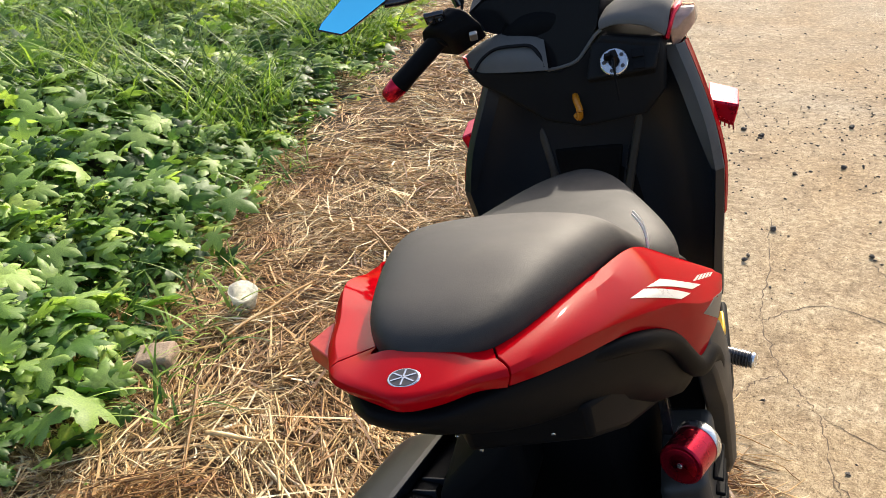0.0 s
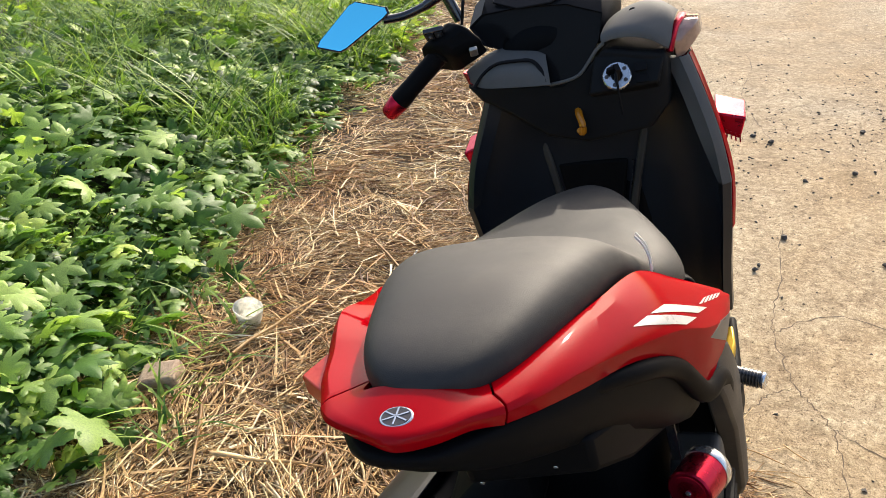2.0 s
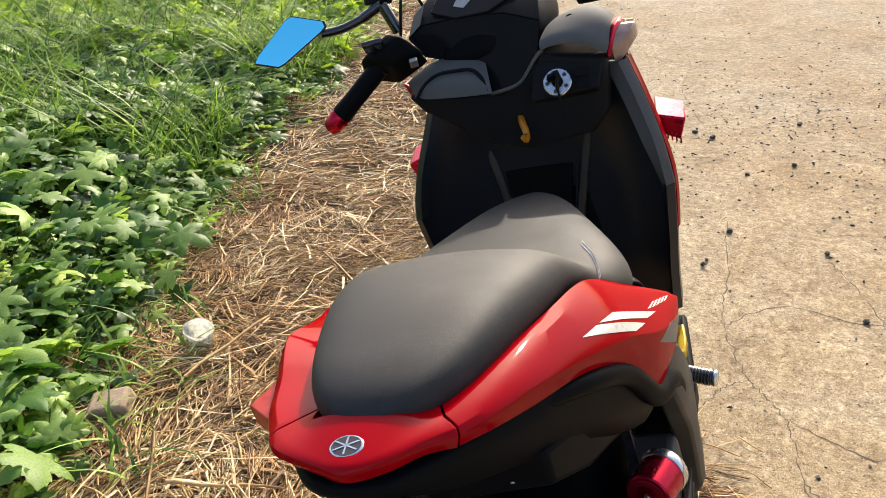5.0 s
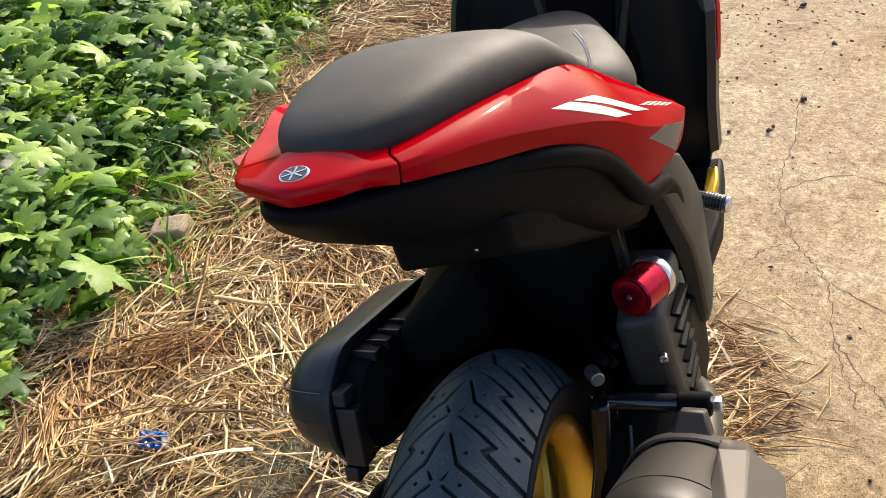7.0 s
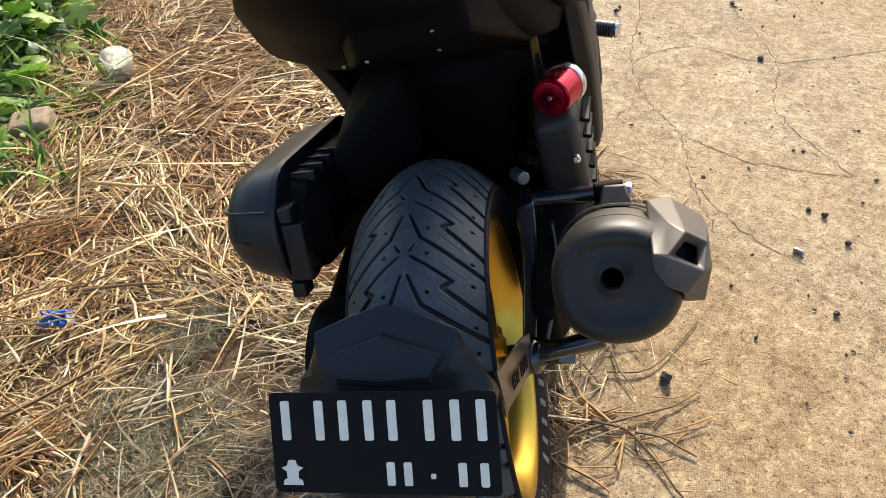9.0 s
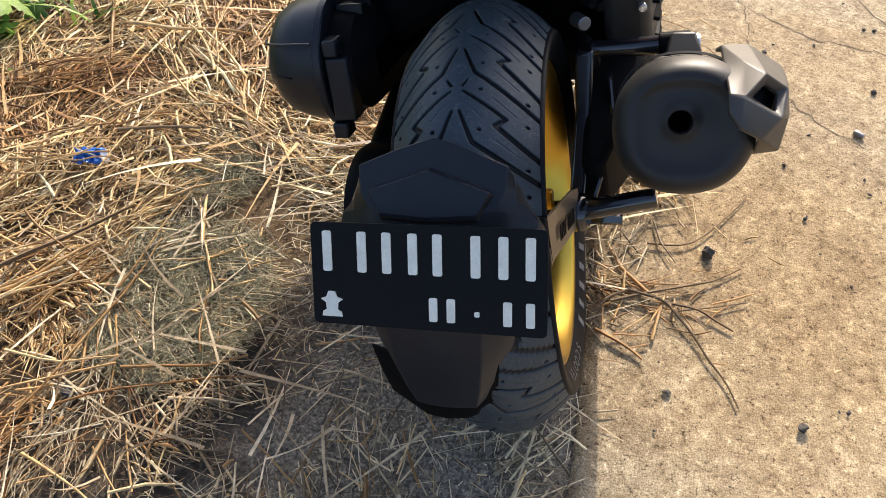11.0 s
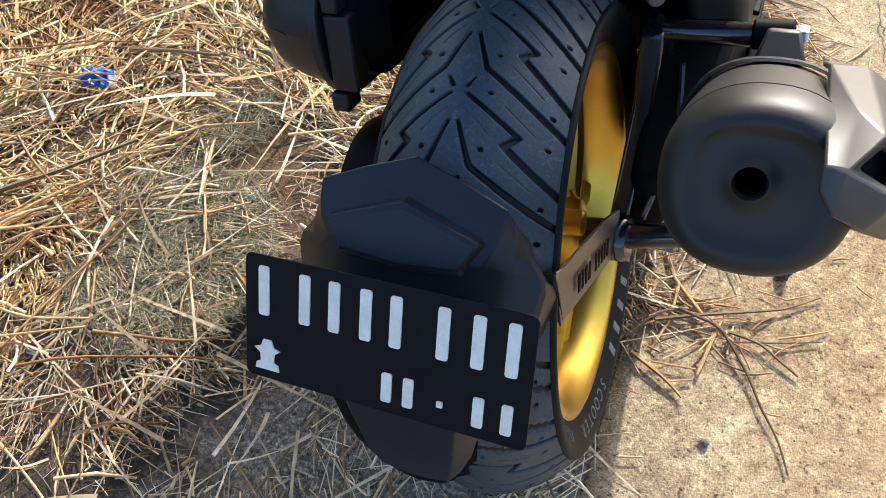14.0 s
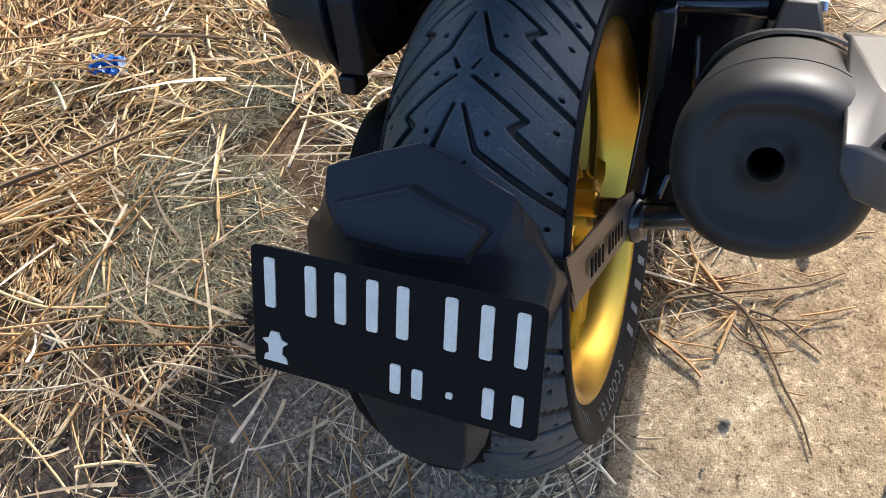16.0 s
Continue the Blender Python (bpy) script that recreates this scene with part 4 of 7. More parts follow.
for x, y, z in ((-0.115, -0.03, 0.40), (-0.105, -0.05, 0.372), (-0.13, -0.07, 0.352)):
    part("bolt", rod((x, y, z), (x - 0.004, y - 0.016, z + 0.004), 0.006, 12), ALLOY, scooter)
# kick stand leg on the left
part("side_stand", tube([(-0.15, 0.45, 0.25), (-0.20, 0.40, 0.12), (-0.262, 0.36, -0.038)], 0.010), STEEL_BLACK, scooter)
part("swing_arm", loft([[(0.122, 0.035, 0.345), (0.150, 0.035, 0.345), (0.156, 0.030, 0.270), (0.122, 0.030, 0.262)],
                        [(0.118, 0.130, 0.385), (0.190, 0.150, 0.380), (0.196, 0.150, 0.250), (0.118, 0.130, 0.235)],
                        [(0.108, 0.300, 0.420), (0.200, 0.300, 0.410), (0.205, 0.300, 0.210), (0.108, 0.300, 0.200)],
                        [(0.100, 0.520, 0.400), (0.200, 0.520, 0.390), (0.200, 0.520, 0.210), (0.100, 0.520, 0.200)]]), PLASTIC, scooter, "black swing arm beside the wheel", bevel=0.01, segs=3)
part("brake_hose", tube([(0.150, 0.16, 0.40), (0.158, 0.10, 0.36), (0.150, 0.05, 0.33), (0.140, 0.02, 0.30)], 0.004, 8), STEEL_BLACK, scooter, "black hose along the swing arm")
part("center_stand", tube([(-0.12, 0.30, 0.16), (0.0, 0.26, 0.13), (0.12, 0.30, 0.16)], 0.010), STEEL_BLACK, scooter)

# radiator housing on the right of the engine
rad = part("radiator_housing", loft([[(0.135, 0.215, 0.52), (0.195, 0.225, 0.53), (0.205, 0.25, 0.36), (0.14, 0.24, 0.34)],
                                     [(0.13, 0.36, 0.55), (0.20, 0.36, 0.55), (0.215, 0.36, 0.30), (0.14, 0.36, 0.28)]]), PLASTIC_DUSTY, scooter,
           "dusty black radiator housing", bevel=0.014, segs=3)
for k in range(6):
    part("fin", box((0.206, 0.30 + 0.004 * k, 0.50 - 0.030 * k), (0.014, 0.07, 0.006), (0, 12, 0)), PLASTIC, rad, bevel=0.002)
part("bolt", rod((0.19, 0.232, 0.46), (0.192, 0.222, 0.461), 0.006, 12), CHROME, rad)
for x, y, z, r in ((0.118, 0.16, 0.478, 0.0095), (0.128, 0.17, 0.500, 0.0060), (0.138, 0.175, 0.493, 0.0060), (0.142, 0.18, 0.518, 0.005), (0.122, 0.155, 0.457, 0.005)):
    part("knuckle", rod((x - 0.012, y + 0.02, z - 0.002), (x + 0.004, y - 0.002, z + 0.002), r, 16), ALLOY if r > 0.009 else PLASTIC, scooter, "worn alloy linkage" if r > 0.009 else "")

# red canister with pale collar
CAN_A, CAN_B = Vector((0.167, 0.208, 0.575)), Vector((0.187, 0.266, 0.566))
can = part("canister", turned(CAN_A, CAN_B, [(0, 0.019), (0.0, 0.0255), (0.03, 0.028), (0.72, 0.0285), (0.78, 0.0285)], 36), RED_ANOD, scooter,
           "red anodised canister", smooth=35)
part("collar", turned(CAN_A.lerp(CAN_B, 0.76), CAN_A.lerp(CAN_B, 1.0), [(0, 0.0292), (0.1, 0.030), (0.9, 0.030), (1, 0.029)], 36), SILVER, can, "pale metal collar")
for r in (0.009, 0.015, 0.021):
    part("groove_ring", turned(CAN_A - (CAN_B - CAN_A) * 0.012, CAN_A, [(0, r), (0.5, r + 0.001), (1, r + 0.001)], 28), RED_ANOD, can)
part("screw", rod(CAN_A, CAN_A - (CAN_B - CAN_A) * 0.05, 0.0035, 10), CHROME, can)
part("bracket_plate", box((0.150, 0.262, 0.62), (0.012, 0.02, 0.08), (10, 0, 0)), STEEL_BLACK, scooter, bevel=0.001)

# ---- muffler ----
MUF_A, MUF_B = Vector((0.252, -0.148, 0.553)), Vector((0.243, 0.200, 0.312))
_mu, _mv, _md = frame_of(MUF_B - MUF_A)


def muf(d, x, z):
    """A place d metres along the muffler from its end face, x to its right and z above its axis."""
    right = Vector((1, 0, 0)) - _md * _md.x
    right.normalize()
    up = right.cross(_md).normalized()
    return MUF_A + _md * d + right * x + up * z


def make_muffler():
    rows = [(0.060, 0.0105), (0.001, 0.0112), (-0.001, 0.0122), (0.000, 0.0145), (0.0038, 0.0175), (0.0052, 0.024), (0.0054, 0.034), (0.0046, 0.039), (0.0012, 0.0445), (0.0, 0.0500), (0.0022, 0.056),
            (0.007, 0.0615), (0.018, 0.0665), (0.034, 0.0695), (0.046, 0.0708), (0.0465, 0.0698), (0.0485, 0.0698), (0.049, 0.0712), (0.12, 0.0725), (0.22, 0.072), (0.27, 0.066), (0.32, 0.048), (0.37, 0.030)]
    rings = []
    for d, r in rows:
        off = 1.0 if r < 0.02 else max(0.0, 1 - (r - 0.02) / 0.028)
        power = 2.0 if r < 0.02 else (2.9 if 0.03 < r < 0.05 else 2.2)
        rings.append([muf(d, x - 0.004 * off, z + 0.0064 * off) for x, z in squircle(r, r * 0.98, 48, power)])
    body = part("muffler", loft(rings), MUFFLER, scooter, "satin dark muffler with heat-stained skin", smooth=50)
    part("pipe_bore", turned(muf(0.062, -0.004, 0.0064), muf(0.012, -0.004, 0.0064), [(0, 0.0112), (1, 0.0112), (1, 0.0104), (0.05, 0.0104)], 24), NEAR_BLACK, body, "near-black pipe bore")
    # faceted guard standing off the right flank, its rear corner reaching past the end cap
    G = dict(strip_low=(-0.045, 0.036, 0.035), low_a=(-0.045, 0.037, 0.018), low_b=(-0.043, 0.047, 0.003), low_c=(-0.025, 0.066, -0.008), foot=(0.012, 0.087, -0.022), heel=(0.06, 0.069, -0.030),
             knee=(0.030, 0.097, 0.010), win_top=(-0.008, 0.070, 0.051), win_left=(-0.036, 0.050, 0.031), win_low=(-0.004, 0.087, 0.010), win_right=(0.025, 0.094, 0.036), shoulder=(0.13, 0.098, 0.058),
             hip=(0.09, 0.100, 0.046), ridge=(0.13, 0.065, 0.080), strip_top=(0.125, 0.036, 0.080), strip_mid=(0.02, 0.054, 0.062), back_low=(0.15, 0.086, -0.030), back_mid=(0.17, 0.095, 0.028),
             back_top=(0.19, 0.060, 0.076), back_left=(0.18, 0.034, 0.078), far_low=(0.15, 0.070, -0.040))
    bm = bmesh.new()
    V = {k: bm.verts.new(muf(*p)) for k, p in G.items()}
    ring = ["win_top", "win_left", "win_low", "win_right"]
    mid = sum((Vector(G[k]) for k in ring), Vector()) / 4
    for k, f in zip(ring, (0.50, 0.56, 0.62, 0.56)):
        q = mid + (Vector(G[k]) - mid) * f
        V["in_" + k] = bm.verts.new(muf(q.x + 0.008, q.y - 0.003, q.z - 0.002))
    for names in (("strip_low", "win_left", "strip_mid", "strip_top"), ("win_left", "win_top", "strip_mid"), ("strip_mid", "win_top", "ridge", "strip_top"), ("win_top", "win_right", "shoulder", "ridge"),
                  ("win_right", "hip", "shoulder"), ("win_right", "knee", "hip"), ("win_low", "knee", "win_right"), ("strip_low", "low_a", "low_b", "win_left"), ("win_left", "low_b", "low_c", "win_low"),
                  ("win_low", "low_c", "foot", "knee"), ("low_c", "heel", "foot"), ("knee", "foot", "back_low", "back_mid"), ("knee", "back_mid", "hip"), ("hip", "back_mid", "shoulder"),
                  ("foot", "heel", "far_low", "back_low"), ("ridge", "shoulder", "back_mid", "back_top"), ("strip_top", "ridge", "back_top", "back_left"),
                  ("win_top", "win_left", "in_win_left", "in_win_top"), ("win_left", "win_low", "in_win_low", "in_win_left"), ("win_low", "win_right", "in_win_right", "in_win_low"),
                  ("win_right", "win_top", "in_win_top", "in_win_right")):
        bm.faces.new([V[k] for k in names])
    guard = part("heat_guard", bm, COVER, body, "faceted grey-brown heat guard with a window", smooth=14)
    # Dark sheet added so that the window reads as a shaded hollow.
    dark = [muf(*(mid + (Vector(G[k]) - mid) * 0.9 + Vector((0.022, -0.010, -0.006)))) for k in ring]
    part("window_shade_sheet", loft([dark, [p + (dark[0] - dark[2]).cross(dark[1] - dark[3]).normalized() * 0.002 for p in dark]]), NEAR_BLACK, body, "black sheet that stands in for shade behind the window")
    so = guard.modifiers.new("solidify", "SOLIDIFY")
    so.thickness, so.offset = 0.005, -1
    bv = guard.modifiers.new("bevel", "BEVEL")
    bv.width, bv.segments, bv.limit_method, bv.angle_limit = 0.002, 2, "ANGLE", radians(18)
    strap = [[muf(d, x * k, z * k) for x, z in squircle(0.0745, 0.073, 40, 2.35)] for d, k in ((0.185, 1.0), (0.187, 1.035), (0.213, 1.035), (0.215, 1.0))]
    part("strap", loft(strap, caps=False), MUFFLER, body, smooth=30)
    part("hanger_lug", loft([[muf(0.205, x, 0.070) for x in (-0.022,)] + [muf(0.205, 0.022, 0.070), muf(0.245, 0.022, 0.070), muf(0.245, -0.022, 0.070)],
                             [muf(0.222, -0.014, 0.098), muf(0.222, 0.014, 0.098), muf(0.242, 0.014, 0.098), muf(0.242, -0.014, 0.098)]]), MUFFLER, body, bevel=0.003)
    part("header_pipe", tube([muf(0.35, 0, 0), (0.22, 0.32, 0.29), (0.17, 0.45, 0.22), (0.10, 0.6, 0.2)], 0.02, 14), MUFFLER, body)
    return body


make_muffler()

# ---- muffler bracket and axle arm ----
brk = part("muffler_bracket", join(box((0.125, 0.166, 0.428), (0.030, 0.024, 0.030)), rod((0.125, 0.166, 0.435), (0.232, 0.166, 0.441), 0.0125, 20)), STEEL_BLACK, scooter,
           "glossy black muffler bracket", bevel=0.002)
part("bracket_arm", loft([[(0.106, 0.180, 0.444), (0.132, 0.180, 0.444), (0.132, 0.146, 0.444), (0.106, 0.146, 0.444)],
                          [(0.108, 0.135, 0.375), (0.130, 0.135, 0.375), (0.130, 0.108, 0.375), (0.108, 0.108, 0.375)],
                          [(0.108, 0.045, 0.300), (0.128, 0.045, 0.300), (0.128, 0.005, 0.312), (0.108, 0.005, 0.312)],
                          [(0.108, 0.0, 0.262), (0.126, 0.0, 0.262), (0.126, -0.024, 0.285), (0.108, -0.024, 0.285)]]), STEEL_BLACK, brk, bevel=0.004)
part("hanger_sleeve", rod((0.216, 0.166, 0.441), (0.256, 0.166, 0.443), 0.0155, 20), PLASTIC, brk)
part("bolt", rod((0.254, 0.166, 0.443), (0.268, 0.166, 0.444), 0.010, 6, 0.3), CHROME, brk, "bright zinc bolt")
part("axle_arm", rod((0.118, -0.012, 0.302), (0.222, -0.002, 0.322), 0.0135, 20), STEEL_BLACK, scooter, "glossy black axle arm")
part("axle_clamp", turned((0.110, -0.012, 0.300), (0.134, -0.012, 0.303), [(0, 0.022), (0.2, 0.026), (0.8, 0.026), (1, 0.022)], 24), STEEL_BLACK, scooter)
part("axle_end", rod((0.125, 0.03, 0.250), (0.175, 0.03, 0.250), 0.010, 6, 0.3), STEEL_BLACK, scooter)
part("bolt", rod((0.128, 0.055, 0.335), (0.14, 0.055, 0.336), 0.011, 6, 0.3), STEEL_BLACK, scooter)

# ---- hugger mudguard with number plate ----
FEND_R = 0.318


def fend(u, r, deg):
    return at_wheel(u, r, radians(deg))


def make_hugger():
    """A main deck that narrows backwards, folded down to side walls; the upper edge comes to a low point in the middle."""
    c, rows = 0.005, []
    for deg, fold, out, df, do in ((31, 0.080, 0.087, 5.2, 7.5), (34, 0.079, 0.094, 4.8, 7.5), (37.5, 0.076, 0.101, 4.0, 6.0), (42, 0.067, 0.110, 2.4, 3.6), (46.5, 0.056, 0.112, 0, 1.0), (55, 0.055, 0.106, 0, 0),
                                  (65, 0.054, 0.090, 0, 0), (75, 0.050, 0.077, 0, 0), (84, 0.042, 0.062, 0, 0), (89, 0.035, 0.050, 0, 0)):
        row = []
        for s in (-1, 1):
            cols = [(out, 0.248, do + 3), (out, 0.285, do + 0.6), (out - 0.003, 0.291, do), (fold + (out - fold) * 0.5, 0.304, (df + do) / 2), (fold, 0.3165, df), (fold * 0.5, 0.3190, df * 0.45)]
            half = [fend(c + s * u, r, deg + d) for u, r, d in cols]
            row = row + half if s < 0 else row + [fend(c, 0.3200, deg)] + half[::-1]
        rows.append(row)
    hug = part("hugger_mudguard", sheet(rows, 0.004), SATIN, scooter, "satin black rear mudguard hugging the tyre", smooth=22, bevel=0.0015)
    # raised centre panel with a roof-shaped ridge
    rows = []
    for deg, w, lift, vee in ((36.4, 0.066, -0.003, 4.2), (37.6, 0.068, 0.0085, 4.0), (38.6, 0.066, 0.0090, 3.5), (46.0, 0.055, 0.0075, -0.7), (46.7, 0.0545, 0.0065, -0.7), (47.6, 0.054, -0.003, -0.7)):
        rows.append([fend(c + f * w, 0.3195 + lift - 0.0022 * abs(f) - (0.0095 if abs(f) > 0.99 else 0), deg + vee * abs(f)) for f in (-1, -0.95, -0.47, 0, 0.47, 0.95, 1)])
    part("top_panel", sheet(rows, 0.004), SATIN, hug, smooth=8, bevel=0.0007)
    flap = []
    for deg in (76, 84, 91, 97):
        w = float(np.interp(deg, [76, 91, 97], [0.074, 0.064, 0.042]))
        flap.append([fend(f * w - 0.004, FEND_R - 0.007 - 0.014 * abs(f) ** 3, deg) for f in (-1, -0.6, 0, 0.6, 1)])
    part("mud_flap", sheet(flap, 0.003), PLASTIC, hug, "black rubber flap", smooth=40)
    return hug


make_hugger()
PLATE_M = pose(0.016, -0.2985, 0.4905, 90 - 36, 0, 0) @ pose(0, 0, 0.0, 0, 0, 0)


def round_rect(w, h, r, n=5):
    out = []
    for cx, cy, a0 in ((w / 2 - r, h / 2 - r, 0), (-w / 2 + r, h / 2 - r, 90), (-w / 2 + r, -h / 2 + r, 180), (w / 2 - r, -h / 2 + r, 270)):
        out += [(cx + r * math.cos(radians(a0 + 90 * k / n)), cy + r * math.sin(radians(a0 + 90 * k / n))) for k in range(n + 1)]
    return out


def make_plate():
    plate = part("number_plate", slab_from(round_rect(0.240, 0.105, 0.006), 0.0022, PLATE_M), PLATE, scooter, "black number plate with worn white bars", bevel=0.0006)
    up = PLATE_M @ pose(0, 0, 0.0022)

    def bar(x, y, w, h):
        part("bar", slab_from([(x + a * 1.0, y + b) for a, b in round_rect(w, h, min(w, h) * 0.2, 2)], 0.0014, up), PLATE_WHITE, plate)
    for x in (-0.102, -0.065, -0.039, -0.012, 0.013, 0.051, 0.078, 0.104):
        bar(x, 0.0235, 0.0095, 0.041)
    for x in (0.008, 0.026, 0.082, 0.104):
        bar(x, -0.031, 0.0085, 0.024)
    bar(0.052, -0.033, 0.005, 0.005)
    part("bar", slab_from([(-0.110, -0.044), (-0.088, -0.044), (-0.089, -0.039), (-0.093, -0.037), (-0.0925, -0.030), (-0.087, -0.026), (-0.093, -0.024), (-0.0955, -0.018),
                           (-0.1025, -0.018), (-0.105, -0.024), (-0.111, -0.026), (-0.1055, -0.030), (-0.105, -0.037), (-0.109, -0.039)], 0.0014, up), PLATE_WHITE, plate, "small white crest shape")
    for sx in (-0.04, 0.05):
        part("stay", box(PLATE_M @ Vector((sx, 0.03, -0.012)), (0.016, 0.024, 0.02), (54, 0, 0)), STEEL_BLACK, plate)
    part("backing", slab_from([(-0.11, -0.002), (0.11, -0.002), (0.11, -0.045), (-0.11, -0.045)], -0.003, PLATE_M @ pose(0, 0, -0.001)), PLATE, plate)
    return plate


make_plate()
# steel stay from the axle to the hugger, with cut lettering as bars
stay_pts = [((0.122, -0.004, 0.338), (0.122, 0.004, 0.268)), ((0.121, -0.050, 0.376), (0.121, -0.050, 0.305)), ((0.119, -0.176, 0.460), (0.119, -0.178, 0.392)),
            ((0.117, -0.186, 0.466), (0.117, -0.188, 0.390))]
stay = part("mudguard_stay", loft([[Vector(a), Vector(a) - Vector((0.003, 0, 0)), Vector(b) - Vector((0.003, 0, 0)), Vector(b)] for a, b in stay_pts]), STEEL_STRIP, scooter,
            "dark brushed steel stay with cut letters", bevel=0.0006)
part("stay_tab", box((0.096, -0.1885, 0.431), (0.044, 0.003, 0.078), (4, 0, 6)), STEEL_BLACK, stay)
_d = Vector((0, -0.132, 0.092)).normalized()
_n = Vector((0, -0.16, -0.99)).normalized()
for k in range(10):
    if k == 5:
        continue
    c = Vector((0.1225, -0.052, 0.348)) + _d * (0.0125 * k) + _n * 0.010
    q = [c + _d * a + _n * b for a, b in ((0, -0.011), (0.0065, -0.011), (0.0085, 0.011), (0.002, 0.011))]
    part("cut_bar", loft([q, [p + Vector((0.0008, 0, 0)) for p in q]]), NEAR_BLACK, stay)

# ---- footrest hangers, boards and side covers ----
for s in (1, -1):
    rings = []
    for (x, y, z), w, h in (((0.200, 0.285, 0.710), 0.022, 0.040), ((0.206, 0.325, 0.670), 0.030, 0.075), ((0.206, 0.385, 0.600), 0.034, 0.085), ((0.206, 0.435, 0.535), 0.036, 0.085),
                            ((0.205, 0.47, 0.44), 0.032, 0.070), ((0.203, 0.495, 0.36), 0.034, 0.070), ((0.200, 0.51, 0.315), 0.022, 0.045)):
        rings.append([(s * (x - w / 2), y - h / 2, z - h * 0.2), (s * (x + w * 0.3), y - h / 2, z - h * 0.2), (s * (x + w / 2), y - h * 0.3, z - h * 0.1), (s * (x + w / 2), y + h * 0.4, z + h * 0.3),
                      (s * (x - w / 2), y + h / 2, z + h * 0.3)])
    part("footrest_hanger", loft(rings), PLASTIC_DUSTY, scooter, "dusty dark footrest hanger", bevel=0.004)
    part("footrest", rod((s * 0.210, 0.508, 0.532), (s * 0.252, 0.494, 0.528), 0.0125, 18), STEEL_BLACK, scooter, "ribbed folding footrest")
    for k in range(6):
        q = Vector((s * (0.224 + 0.0045 * k), 0.503 - 0.0015 * k, 0.5305 - 0.0004 * k))
        part("footrest_rib", rod(q, q + Vector((s * 0.0022, -0.0007, -0.0002)), 0.0140, 14), STEEL_STRIP, scooter)
    part("footrest_tip", rod((s * 0.252, 0.494, 0.528), (s * 0.258, 0.492, 0.5275), 0.0130, 18), CHROME, scooter)
    body = [[(s * x, y, z) for x, y, z in r] for r in (
        ((0.10, 0.42, 0.76), (0.185, 0.42, 0.75), (0.20, 0.42, 0.60), (0.17, 0.42, 0.36), (0.10, 0.42, 0.30)),
        ((0.08, 0.56, 0.745), (0.12, 0.56, 0.72), (0.14, 0.56, 0.58), (0.16, 0.56, 0.36), (0.10, 0.56, 0.28)),
        ((0.04, 0.68, 0.735), (0.07, 0.68, 0.69), (0.09, 0.68, 0.54), (0.11, 0.68, 0.36), (0.08, 0.68, 0.28)),
        ((0.03, 0.82, 0.62), (0.06, 0.82, 0.60), (0.08, 0.82, 0.50), (0.10, 0.82, 0.36), (0.08, 0.82, 0.28)))]
    part("side_cover", loft(body), PLASTIC, scooter, "matt black lower side cover", smooth=45, bevel=0.008)
    part("floorboard", loft([[(s * 0.09, 0.52, 0.385), (s * 0.205, 0.55, 0.385), (s * 0.205, 0.55, 0.34), (s * 0.09, 0.52, 0.34)],
                             [(s * 0.08, 0.70, 0.375), (s * 0.215, 0.70, 0.375), (s * 0.215, 0.70, 0.32), (s * 0.08, 0.70, 0.32)],
                             [(s * 0.08, 0.88, 0.39), (s * 0.205, 0.88, 0.40), (s * 0.205, 0.88, 0.33), (s * 0.08, 0.88, 0.33)]]), PLASTIC, scooter, bevel=0.008)
    part("foot_plate", loft([[(s * 0.18, 0.75, 0.394), (s * 0.200, 0.75, 0.396), (s * 0.202, 0.75, 0.378), (s * 0.18, 0.75, 0.37)],
                             [(s * 0.18, 0.79, 0.398), (s * 0.203, 0.79, 0.401), (s * 0.205, 0.79, 0.378), (s * 0.18, 0.79, 0.37)],
                             [(s * 0.18, 0.83, 0.404), (s * 0.200, 0.83, 0.407), (s * 0.202, 0.83, 0.382), (s * 0.18, 0.83, 0.37)]]), YELLOW, scooter, "gold yellow foot plate", bevel=0.003)

# ---- leg shield ----
SHIELD = [  # height, half width, y at the edge, y in the middle
    (0.30, 0.150, 0.900, 0.900), (0.42, 0.190, 0.872, 0.930), (0.52, 0.196, 0.840, 0.925), (0.62, 0.206, 0.815, 0.915), (0.72, 0.214, 0.800, 0.905), (0.80, 0.205, 0.800, 0.900),
    (0.88, 0.185, 0.815, 0.880), (0.94, 0.165, 0.835, 0.870)]


def shield_off(z):
    """How far the middle line of the shield stands off to the left at the height z."""
    return float(np.interp(z, [0.30, 0.45, 0.72, 0.90], [-0.016, -0.018, -0.016, 0.0]))


